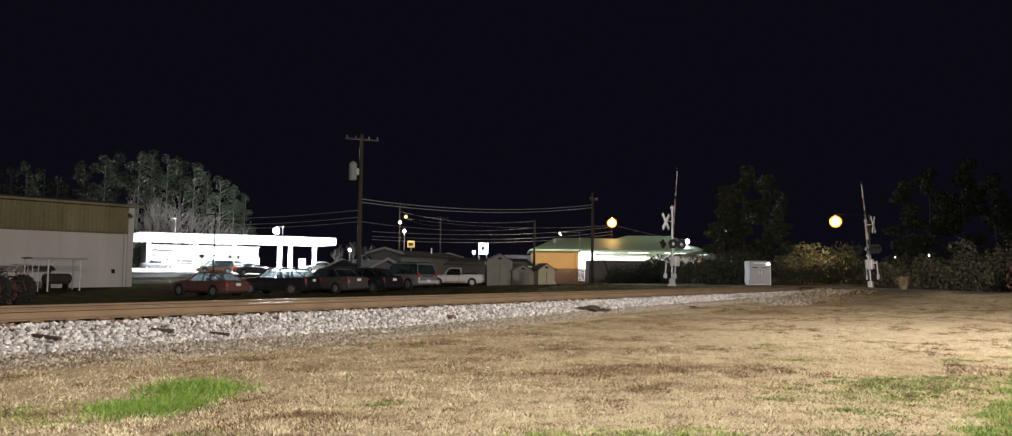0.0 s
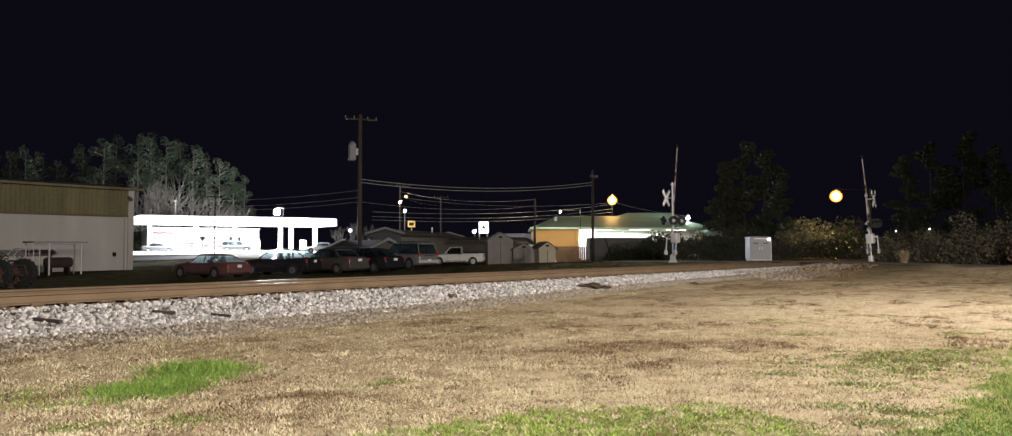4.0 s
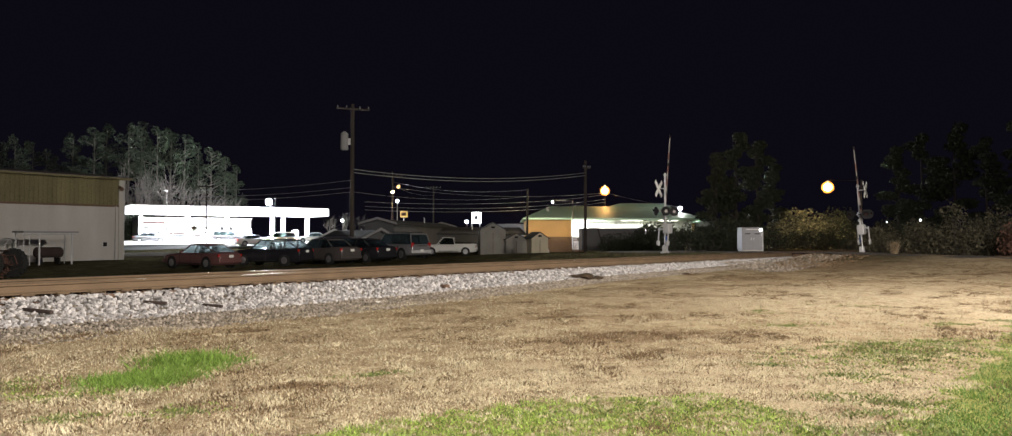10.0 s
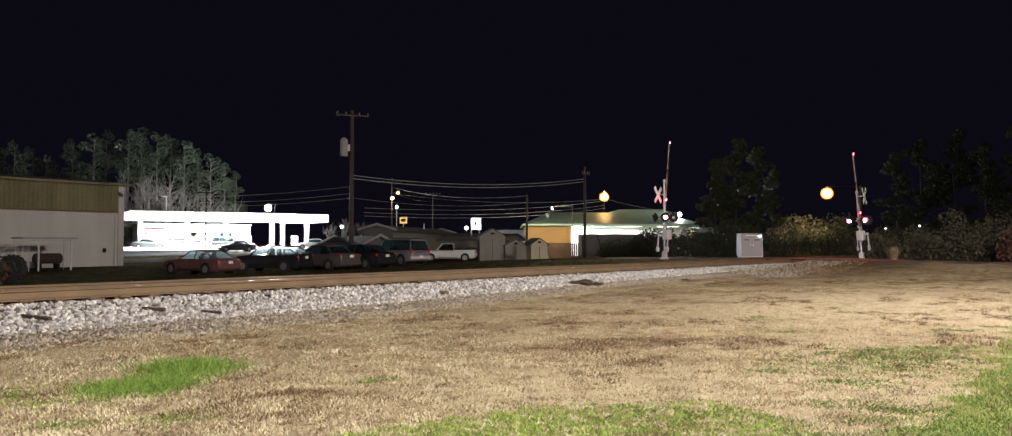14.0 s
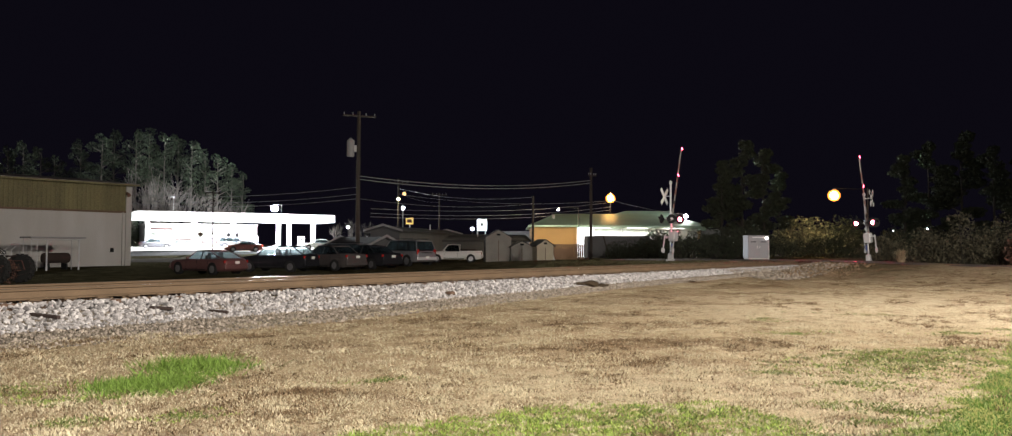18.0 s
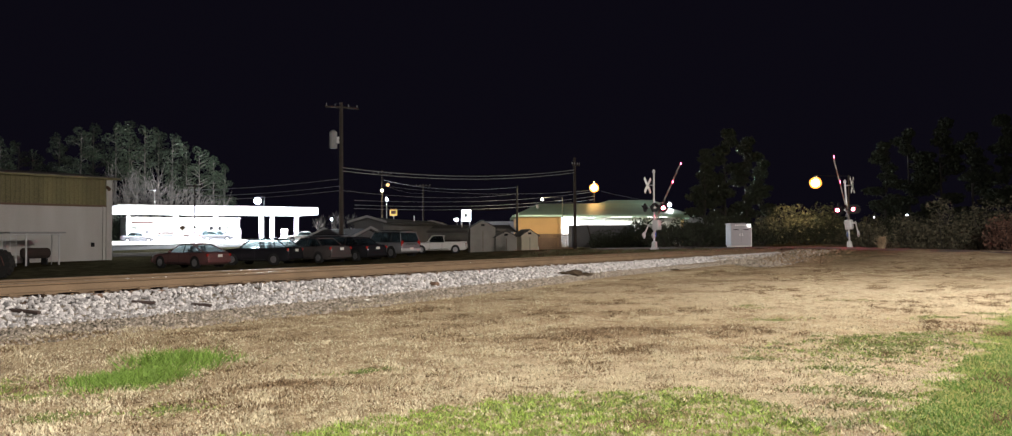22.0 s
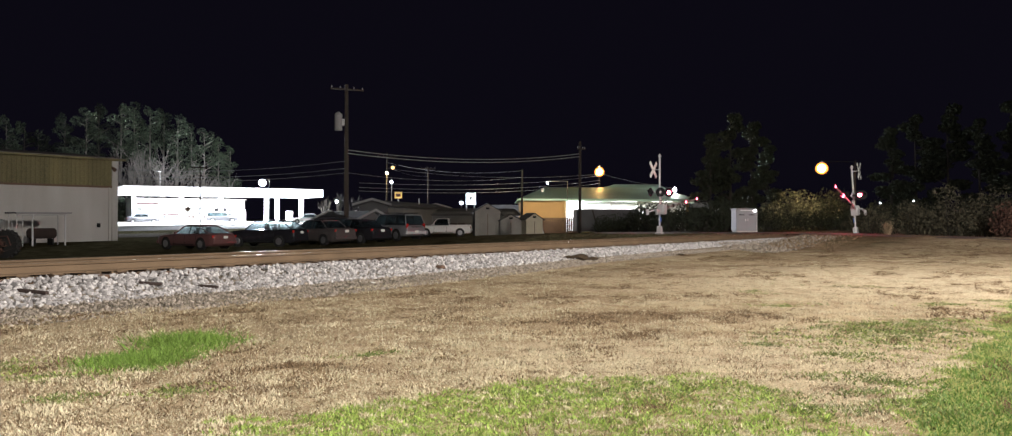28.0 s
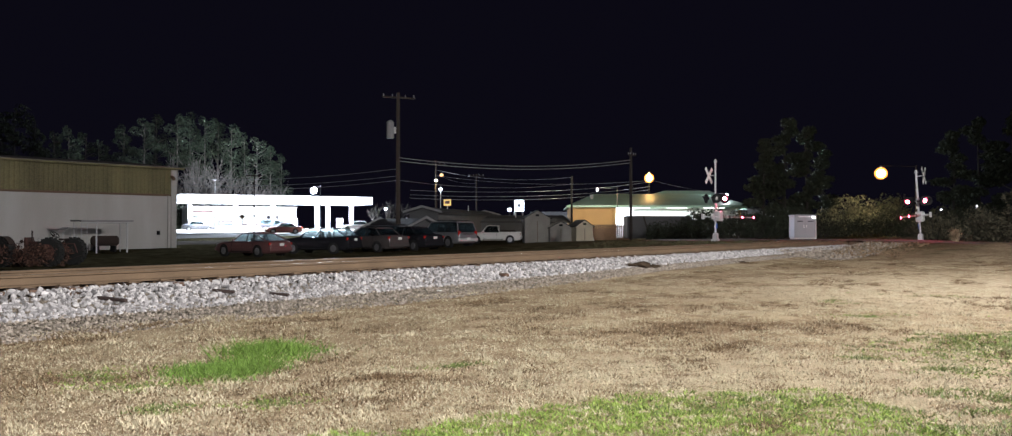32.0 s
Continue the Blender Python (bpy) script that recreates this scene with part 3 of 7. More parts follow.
def make_track():
    ob = thing("railway_track", Matrix(), "single railway track of rusty rails on dark timber ties", "railway track")
    prof = [(-0.07, 0), (0.07, 0), (0.07, 0.018), (0.012, 0.035), (0.010, 0.125), (0.036, 0.14), (0.037, 0.165), (0.028, 0.172), (-0.028, 0.172), (-0.037, 0.165), (-0.036, 0.14), (-0.010, 0.125), (-0.012, 0.035), (-0.07, 0.018)]
    z0 = RAIL_TOP - 0.172
    for n in (0.0, -1.435):
        r = part("rail", loft([[along(s, n + u, z0 + w) for u, w in prof] for s in (-45, -12, 0, 20, 60, 140)]), M["rust"], ob, "rusty brown steel rail")
        part("rail_head", loft([[along(s, n + u, RAIL_TOP + w) for u, w in ((-0.026, 0.0005), (0.026, 0.0005), (0.022, 0.003), (-0.022, 0.003))] for s in (-45, 0, 20, 60, 140)]), M["railhead"], r, "polished running surface")
    me = None
    for i in range(160):
        s = -22 + i * 0.52
        if CROSS_A - 0.6 < s < CROSS_B + 0.6:
            continue
        if me is None:
            t = part("tie", box(0, 0, -0.09, 0.22, 2.6, 0.18, 0.012), M["tie"], ob)
            me = t.data
        else:
            t = new("tie", me)
            t.parent = ob
        x, y = xy(s, -0.7175)
        t.matrix_basis = Matrix.Translation((x, y, z0 - 0.014 + random.uniform(-0.006, 0.006))) @ TRACK_TURN @ pose(0, random.uniform(-0.04, 0.04), 0, 0, 0, random.uniform(-1.2, 1.2))
    bm, bs = bmesh.new(), bmesh.new()
    for i in range(130):
        s = -22 + i * 0.52
        for n in (0.0, -1.435):
            x, y = xy(s, n)
            box(0, 0, 0, 0.19, 0.36, 0.012, 0, bm, Matrix.Translation((x, y, z0 - 0.006)) @ TRACK_TURN)
            for dn in (-0.10, 0.10):
                for ds in (-0.06,):
                    x, y = xy(s + ds, n + dn)
                    bmesh.ops.create_icosphere(bs, subdivisions=1, radius=0.013, matrix=Matrix.Translation((x, y, z0 + 0.018)))
    tagged(part("tie_plates", bm, M["rust"], ob), kind="stuff")
    tagged(part("spike_heads", bs, M["rust"], ob, "rusty spike heads"), kind="stuff")
    for n0, n1, nm in ((-1.30, -0.14, "crossing_panel"), (0.10, 0.75, "crossing_panel"), (-2.2, -1.54, "crossing_panel")):
        for k in range(3):
            s0 = CROSS_A + k * 1.8
            x, y = xy(s0 + 0.9, (n0 + n1) / 2)
            t = part(nm, box(0, 0, 0, 1.77, n1 - n0, 0.2, 0.01), M["tie"], ob)
            t.matrix_basis = Matrix.Translation((x, y, RAIL_TOP - 0.105)) @ TRACK_TURN
    return ob


make_track()


def taper(s):
    """How far the ballast's foot draws in towards the crossing."""
    return np.interp(s, [4, 11, 15, 30], [0.0, 0.22, 0.36, 0.55])


def stones(name, count, area, size, mat, label, seed, top=lambda s, n: 0.0, thin=1.0, drawn_in=False):
    """Broken stones strewn over a stretch of the track bed, in one mesh."""
    rng = np.random.default_rng(seed)
    bm = bmesh.new()
    bmesh.ops.create_icosphere(bm, subdivisions=1, radius=1)
    ico = np.array([v.co for v in bm.verts])
    tri = np.array([[v.index for v in f.verts] for f in bm.faces])
    bm.free()
    s0, s1, n0, n1 = area
    s = s0 + (s1 - s0) * rng.random(count) ** 1.25
    n = n0 + (n1 - n0) * rng.random(count) ** thin
    if drawn_in:
        n = n0 * (1 - 0.25 * taper(s) * (n0 > 1)) + (n - n0) * (1 - (1.6 if n0 > 1 else 1.0) * taper(s))
    r = rng.uniform(size[0], size[1], count)
    q = rng.normal(size=(count, 4))
    q /= np.linalg.norm(q, axis=1)[:, None]
    w, a, b, c = q.T
    rot = np.stack([1 - 2 * (b * b + c * c), 2 * (a * b - w * c), 2 * (a * c + w * b), 2 * (a * b + w * c), 1 - 2 * (a * a + c * c), 2 * (b * c - w * a), 2 * (a * c - w * b), 2 * (b * c + w * a), 1 - 2 * (a * a + b * b)], -1).reshape(-1, 3, 3)
    shape = ico[None] * rng.uniform(0.55, 1.3, (count, len(ico), 1)) * rng.uniform(0.6, 1.2, (count, 1, 3)) * r[:, None, None]
    x, y = xy(s, n)
    z = ground_z(x, y) + top(s, n) + r * rng.uniform(-0.2, 0.4, count)
    v = np.einsum("kij,kpj->kpi", rot, shape) + np.stack([x, y, z], -1)[:, None]
    f = tri[None] + (np.arange(count) * len(ico))[:, None, None]
    return raw(name, v.reshape(-1, 3).tolist(), f.reshape(-1, 3).tolist(), mat, label, "ballast", "stuff")


stones("ballast_stones", 21000, (-10, 36.4, 0.45, 1.72), (0.024, 0.052), M["stone"], "pale grey crushed stone ballast on the track shoulder", 3, drawn_in=True)
stones("ballast_gravel", 21000, (-10, 36, 1.45, 3.0), (0.011, 0.031), M["dirtystone"], "thin scatter of soiled ballast stones in dry grass", 4, thin=1.35, drawn_in=True)
stones("ballast_heap", 1500, (26.5, 36.8, 0.8, 3.2), (0.025, 0.06), M["dirtystone"], "spilled soiled ballast beside the crossing", 7, lambda s, n: 0.02, 1.5)
stones("ballast_spill", 700, (30.5, 37.2, 1.4, 4.2), (0.02, 0.05), M["browned"], "brown stones and earth spilled beside the crossing", 8, lambda s, n: 0.03)
stones("ballast_between_rails", 5500, (-14, 37.5, -1.9, 0.35), (0.02, 0.038), M["browned"], "rust-stained brown ballast between the rails", 5, lambda s, n: 0.0)
stones("ballast_far_shoulder", 3000, (-14, 37, -3.6, -1.9), (0.02, 0.04), M["browned"], "rust-stained ballast on the far shoulder of the track", 6)


# ---- crossing signals ----
MOVES = []


def disc(r, depth, seg=20):
    """A flat round plate facing -y, its middle at the origin."""
    return rod((0, depth / 2, 0), (0, -depth / 2, 0), r, r, seg)


def signal_lamp(parent, x, y, z, turn):
    """One flashing unit that looks along its own -y: target disc, hood and the plate that turns its lit side out."""
    unit = part("lamp_unit", rod((0, -0.016, 0), (0, 0.16, 0), 0.12, 0.09, 16), M["black"], parent, "black flashing lamp unit with hood")
    unit.matrix_basis = pose(x, y, z, 0, 0, turn)
    bm = bmesh.new()
    ring = [(math.cos(a), math.sin(a)) for a in np.linspace(0, 2 * math.pi, 24, endpoint=False)]
    vo = [[bm.verts.new((c * r, d, e * r)) for c, e in ring] for r, d in ((0.27, 0.0), (0.27, 0.012), (0.12, 0.012), (0.12, 0.0))]
    for k in range(4):
        a, b = vo[k], vo[(k + 1) % 4]
        for i in range(24):
            bm.faces.new((a[i], a[(i + 1) % 24], b[(i + 1) % 24], b[i]))
    part("target_disc", bm, M["black"], unit, "round black backing disc")
    bm = bmesh.new()
    arc = np.linspace(math.radians(-20), math.radians(200), 14)
    rows = [[bm.verts.new((math.cos(a) * r, -d * (0.35 + 0.65 * max(0, math.sin(a))), math.sin(a) * r)) for a in arc] for r, d in ((0.13, 0.0), (0.138, 0.22), (0.131, 0.22), (0.123, 0.0))]
    for a, b in zip(rows, rows[1:]):
        for i in range(len(arc) - 1):
            bm.faces.new((a[i], a[i + 1], b[i + 1], b[i]))
    part("hood", bm, M["black"], unit, "black sun hood")
    bulb = part("signal_lens", disc(0.09, 0.02), M["offlens"], unit, "red signal lens")
    bulb.data.materials.append(M["signalglow"])
    for p in bulb.data.polygons:
        if p.normal.y > 0.5:
            p.material_index = 1
    return bulb, pose(0, -0.02, 0)


def make_signal(m, arm_len, half, out, lamps, name_label, front=1, tall=4.6, buck=3.76, lamp_z=2.42, turns=None):
    """A crossing gate mast. It faces its traffic along +y, and its arm comes down along +x."""
    shift = 0.18 * front if front < 0 else 0.02
    ob = thing("crossing_signal", m, name_label, "crossing signal", "crossing signals")
    part("base", loft([[(a * r, b * r, z) for a, b in ((-1, -1), (1, -1), (1, 1), (-1, 1))] for r, z in ((0.20, -0.1), (0.20, 0.06), (0.13, 0.10), (0.115, 0.42), (0.08, 0.45))]), M["silver"], ob, "flared silver mast base")
    part("mast", rod((0, 0, 0.40), (0, 0, tall), 0.052, 0.052, 14), M["silver"], ob, "silver steel mast")
    part("mast_cap", rod((0, 0, tall), (0, 0, tall + 0.08), 0.075, 0.03, 14), M["silver"], ob)
    for sgn in (-1, 1):
        b = part("crossbuck_blade", box(0, 0, 0, 1.22, 0.012, 0.23, 0.004), M["white"], ob, "white crossbuck blade")
        b.matrix_basis = pose(0, 0.40 + 0.008 * sgn, buck, 0, 45 * sgn, 0)
        for k in range(3 if sgn > 0 else 2):
            part("lettering_bar", box((-0.38 + k * 0.26) if sgn > 0 else (-0.36 + k * 0.7), 0.0085, 0, 0.2, 0.004, 0.13), M["black"], b, "black lettering bar")
    part("crossbuck_bracket", rod((0, 0.05, buck), (0, 0.39, buck), 0.025, 0.025, 8), M["galv"], ob)
    part("lamp_crossarm", rod((-half - 0.2, 0, lamp_z), (half + 0.2, 0, lamp_z), 0.035, 0.035, 12), M["galv"], ob, "horizontal lamp crossarm")
    part("junction_box", rod((0, 0, lamp_z - 0.12), (0, 0, lamp_z + 0.14), 0.11, 0.12, 14), M["silver"], ob, "round junction box")
    for x, f in ((-half, 1), (half, 1), (-half, -1), (half, -1)):
        part("lamp_bracket", rod((x, 0, lamp_z), (x, -out * f, lamp_z), 0.03, 0.03, 8), M["black"], ob)
        bulb, rest = signal_lamp(ob, x, -(out + 0.16) * f, lamp_z, (0 if f > 0 else 180) + (turns[f] if turns else -52 if f == -front else 0))
        MOVES.append(("lamp", bulb, rest, lamps[(x > 0, f)]))
    mech = part("gate_mechanism", box(-0.05, shift, 1.42, 0.50, 0.36, 0.58, 0.04), M["silver"], ob, "silver gate mechanism housing")
    part("cover", box(-0.05, shift + 0.192 * front, 1.42, 0.44, 0.03, 0.52, 0.015), M["silver"], mech)
    part("hinge", rod((-0.26, shift + 0.205 * front, 1.2), (-0.26, shift + 0.205 * front, 1.64), 0.015, 0.015, 8), M["galv"], mech)
    part("conduit", rod((0.11, 0.05, 0.1), (0.11, 0.05, 0.95), 0.025, 0.025, 8), M["galv"], ob)
    part("bell", rod((0, 0, tall - 0.10), (0, 0, tall - 0.02), 0.09, 0.10, 14), M["silver"], ob, "round warning bell")
    t = part("number_plate", box(0, -0.075, 1.95, 0.22, 0.01, 0.15, 0.003), M["white"], ob, "small white plate with dark bars")
    part("plate_bar", box(0, -0.083, 1.95, 0.16, 0.004, 0.05), M["black"], t)
    part("notice_plate", box(0, -0.075, 0.85, 0.17, 0.01, 0.28, 0.003), M["blue"], ob, "blue notice plate")
    # the arm turns about the mast's own x axis (the road's line); it lies along +z when the gate is up
    arm = part("gate_arm", loft([[(a * w, b * 0.025, z) for a, b in ((-1, -1), (1, -1), (1, 1), (-1, 1))] for w, z in ((0.06, -0.2), (0.06, 0.9), (0.05, 1.0), (0.03, arm_len))]), M["armwhite"], ob, "tapering red and white striped gate arm")
    n = int((arm_len - 0.9) / 0.8)
    for k in range(n):
        z0 = 1.0 + k * 0.8
        w = 0.050 - 0.016 * k / n
        part("stripe", box(0, 0, z0 + 0.2, 2 * w + 0.004, 0.056, 0.4, 0), M["red"], arm, "red reflective stripe")
    for sgn in (-1, 1):
        part("counterweight_bar", loft([[(a * 0.03, 0.30 * sgn + b * 0.03, z) for a, b in ((-1, -1), (1, -1), (1, 1), (-1, 1))] for z in (-0.95, 0.1)]), M["silver"], arm, "steel counterweight bar")
        part("counterweight", box(0, 0.30 * sgn, -0.82, 0.30, 0.10, 0.26, 0.02), M["silver"], arm, "steel counterweight")
    part("arm_axle", rod((0, -0.34, 0), (0, 0.34, 0), 0.05, 0.05, 12), M["galv"], arm)
    for z, when in ((arm_len - 0.04, "steady"), (arm_len - 1.75, "mid"), (arm_len - 3.5, "low")):
        part("lamp_bracket", box(0, 0.0, z, 0.20, 0.062, 0.20, 0.01), M["black"], arm, "black lamp housing")
        for f in (1, -1):
            bulb = part("arm_lamp", disc(0.075, 0.02, 16), M["offlens"], arm, "small red gate lamp")
            bulb.data.materials.append(M["redglow"])
            for p in bulb.data.polygons:
                if p.normal.y > 0.5:
                    p.material_index = 1
            MOVES.append(("lamp", bulb, pose(0, -0.034 * f, z, 0, 0, 0 if f > 0 else 180), when))
    return ob, arm


M["blue"] = material("blue_plate", (0.04, 0.12, 0.5), 0.5, 0, 0.1, 4, 0, 30)
AX, AY, BX, BY = 9.45, 46.9, 20.95, 46.9
SIG_TURN = math.degrees(math.atan2(TY, TX))
sigA, armA = make_signal(pose(AX, AY, gz(AX, AY) + 0.02, 0, 0, SIG_TURN), 5.62, 0.55, 0.16, {(False, 1): "low", (True, 1): "mid", (False, -1): "mid", (True, -1): "low"}, "silver railway crossing signal with crossbuck and lowering gate arm", -1)
sigB, armB = make_signal(pose(BX, BY, gz(BX, BY) - 0.06, 0, -3.6, 0) @ pose(0, 0, 0, 0, 0, SIG_TURN + 180), 4.75, 0.42, 0.26, {(False, 1): "never", (True, 1): "steady", (False, -1): "never", (True, -1): "steady"}, "silver railway crossing signal with blue notice plate and gate arm", 1, 4.0, 3.72, 2.3, {1: 70, -1: -52})


def make_case():
    x, y = 15.50, 50.6
    z = gz(x, y)
    ob = thing("signal_case", pose(x, y, z, 0, 0, 4), "pale grey steel signal equipment case beside the crossing", "equipment case")
    body = part("body", box(0, 0, 0.80, 1.32, 0.9, 1.36, 0.02), M["crate"], ob, "pale grey case body")
    part("plinth", box(0, 0, 0.06, 1.22, 0.8, 0.16, 0.01), M["concrete"], ob, "concrete plinth")
    part("roof", loft([[(a * (0.69 - k), b * (0.49 - k), h) for a, b in ((-1, -1), (1, -1), (1, 1), (-1, 1))] for k, h in ((0, 1.46), (0, 1.50), (0.1, 1.54))]), M["crate"], ob, "overhanging case roof")
    for sx in (-0.32, 0.32):
        d = part("door", box(sx, -0.458, 0.82, 0.60, 0.02, 1.22, 0.008), M["crate"], ob)
        part("handle", box(sx * 0.25, -0.478, 0.80, 0.03, 0.03, 0.16, 0.006), M["galv"], d)
        part("lettering_bar", box(sx, -0.471, 1.12, 0.34, 0.004, 0.05), M["black"], d, "dark lettering bar")
    part("vent", box(0, -0.462, 1.40, 0.8, 0.02, 0.05, 0.006), M["galv"], ob)
    part("pipe", rod((0.74, -0.2, 0), (0.74, -0.2, 1.30), 0.05, 0.05, 10), M["galv"], ob, "upright cable pipe")
    part("case_lamp", box(0.52, -0.50, 1.36, 0.16, 0.07, 0.08, 0.015), M["farlamp"], ob, "small lit lamp on the case")


make_case()


# ---- vehicles ----
def paint(name, colour, rough=0.35, metal=0.2):
    return material(name, colour, rough, metal, 0.15, 2.0, 0.0, 20)


M["headglow"] = glow("headlamp_glow", (1.0, 0.95, 0.85), 30)
M["tailglow"] = glow("tail_lamp_glow", (1.0, 0.05, 0.03), 3)
M["seat"] = material("seat_cloth", (0.05, 0.05, 0.055), 0.9, 0, 0.2, 5, 0.1, 40)

KINDS = {  # front and rear of the glasshouse as shares of the length: base, roof, roof, base; belt, bonnet and tail height as shares of the height
    "sedan": (0.20, 0.06, -0.20, -0.34, 0.64, 0.56, 0.67), "fastback": (0.17, 0.02, -0.19, -0.43, 0.62, 0.55, 0.64),
    "suv": (0.24, 0.13, -0.43, -0.485, 0.58, 0.56, 0.58), "van": (0.33, 0.22, -0.46, -0.49, 0.58, 0.52, 0.58),
    "wagon": (0.20, 0.07, -0.36, -0.46, 0.62, 0.56, 0.62), "hatch": (0.215, 0.075, -0.29, -0.465, 0.62, 0.56, 0.66), "pickup": (0.215, 0.11, -0.075, -0.105, 0.60, 0.56, 0.60)}


def make_car(name, m, body_mat, kind, size, label, lit=False, group="", category="car", fogged=False):
    length, width, height = size
    a0, a1, a2, a3, belt, hood, tail = KINDS[kind]
    ob = thing(name, m, label, category, group)
    pane_mat = M["driveglass"] if lit else M["fogglass"] if fogged else M["carglass"]
    half, zb, zh, zt = width / 2, belt * height, hood * height, tail * height
    low = 0.20 if kind in ("sedan", "fastback", "wagon", "hatch") else 0.30
    pick = kind == "pickup"
    tops = [(-0.5, zt - 0.24), (-0.495, zt - 0.10), (-0.48, zt - 0.03), (-0.45, zt), (a3, zt if not pick else zb), (a3 + 0.06, (zt + zb) / 2), (a3 + 0.14, zb), (a0 - 0.10, zb - 0.01), (a0, zb - 0.005), (a0 + 0.06, zb + (zh - zb) * 0.30), (0.38, zh + 0.02), (0.44, zh - 0.02), (0.475, zh - 0.08), (0.492, zh - 0.17), (0.5, zh - 0.30)]
    rings = []
    for fx in (-0.5, -0.495, -0.485, -0.465, -0.43, -0.38, -0.33, -0.27, -0.2, -0.1, 0.0, 0.08, 0.15, 0.2, 0.25, 0.3, 0.35, 0.40, 0.44, 0.465, 0.485, 0.495, 0.5):
        x, e = fx * length, abs(fx)
        top = float(np.interp(fx, [p for p, q in tops], [q for p, q in tops]))
        w = half * (1 - 0.16 * max(0.0, (e - 0.36) / 0.14) ** 2.6)
        lo = low + 0.16 * max(0.0, (e - 0.43) / 0.07) ** 2
        mid, sh = lo + (top - lo) * 0.50, lo + (top - lo) * 0.80
        side = [(w * 0.86, lo), (w * 0.96, lo + 0.05), (w * 0.985, lo + (top - lo) * 0.25), (w, mid), (w * 0.985, sh), (w * 0.94, top - 0.035), (w * 0.86, top), (w * 0.45, top + 0.022)]
        rings.append([(x, y, z) for y, z in side] + [(x, -y, z) for y, z in side[::-1]])
    body = part("body", loft(rings), body_mat, ob)
    for p in body.data.polygons:
        p.use_smooth = len(p.vertices) == 4
    wb, wr, hr = half * 0.885, half * 0.72, height - 0.06
    base = [(a0 * length, -wb, zb), (a0 * length, wb, zb), (a3 * length, wb, zt - 0.01 if kind in ("fastback", "hatch") else zb), (a3 * length, -wb, zt - 0.01 if kind in ("fastback", "hatch") else zb)]
    roof = [(a1 * length, -wr, hr), (a1 * length, wr, hr), (a2 * length, wr, hr), (a2 * length, -wr, hr)]
    mid_x = (a1 + a2) / 2 * length
    xs = np.linspace(a2 * length - 0.10, a1 * length + 0.10, 9)
    part("roof", loft([[(x, y * wr, hr - 0.025 + h - 0.05 * abs(2 * i / 8 - 1) ** 3) for y, h in ((-1.04, 0.0), (1.04, 0.0), (1.0, 0.035), (0.8, 0.062), (0.4, 0.078), (-0.4, 0.078), (-0.8, 0.062), (-1.0, 0.035))] for i, x in enumerate(xs)]), body_mat, ob)
    for b, r in zip(base, roof):
        part("pillar", rod(b, r, 0.036, 0.03, 6), body_mat, ob)
    mids = [mid_x] if kind in ("sedan", "fastback", "pickup") else [mid_x + 0.02 * length, mid_x - 0.17 * length] if kind == "hatch" else [mid_x + 0.1 * length, mid_x - 0.12 * length]
    if kind == "pickup":
        mids = []
    for x in mids:
        for sg in (-1, 1):
            part("pillar", rod((x + 0.06, sg * wb, zb - 0.02), (x, sg * wr, hr), 0.03, 0.026, 6), M["black"], ob)
    part("windscreen", pane([base[0], base[1], roof[1], roof[0]], 0.006), pane_mat, ob)
    part("rear_window", pane([base[2], base[3], roof[3], roof[2]], 0.006), pane_mat, ob)
    for sg in (-1, 1):
        i = 1 if sg > 0 else 0
        cuts_b = [base[0][0] - 0.02] + [x + 0.06 for x in mids] + [base[2][0] + 0.02]
        cuts_r = [roof[0][0]] + list(mids) + [roof[2][0]]
        for k in range(len(cuts_b) - 1):
            q = [(cuts_b[k] - 0.05, sg * wb, zb), (cuts_b[k + 1] + 0.05, sg * wb, base[2][2] if k == len(cuts_b) - 2 else zb), (cuts_r[k + 1] + 0.04, sg * wr, hr), (cuts_r[k] - 0.04, sg * wr, hr)]
            part("side_window", pane(q, 0.006), pane_mat, ob)
    st = bmesh.new()
    for sg in (-1, 1):
        box((a1 - 0.06) * length, sg * 0.36, zb - 0.16, 0.5, 0.48, 0.26, 0.05, st)
        box((a1 - 0.13) * length, sg * 0.36, zb - 0.02, 0.14, 0.44, 0.44, 0.05, st)
        box((a1 - 0.14) * length, sg * 0.36, zb + 0.29, 0.08, 0.22, 0.15, 0.03, st)
    if not pick:
        box((a2 + 0.03) * length, 0, zb - 0.06, 0.2, 1.1, 0.30, 0.05, st)
    part("seats", st, M["seat"], ob, "dark cloth seats")
    for sg in (-1, 1):
        for k in ([0.17, -0.055] if pick else [0.17, -0.02, -0.215]):
            part("door_seam", box(k * length, sg * half * 0.993, (low + zb) / 2, 0.014, 0.012, zb - low - 0.14), M["black"], ob)
        part("sill_trim", box(0.01 * length, sg * half * 0.985, low + 0.10, 0.36 * length, 0.03, 0.05, 0.01), M["black"], ob)
        part("side_moulding", box(0.0, sg * half * 0.998, low + (zb - low) * 0.46, 0.44 * length, 0.018, 0.045, 0.006), body_mat, ob)
    wheel_r = 0.32 if low < 0.25 else 0.37
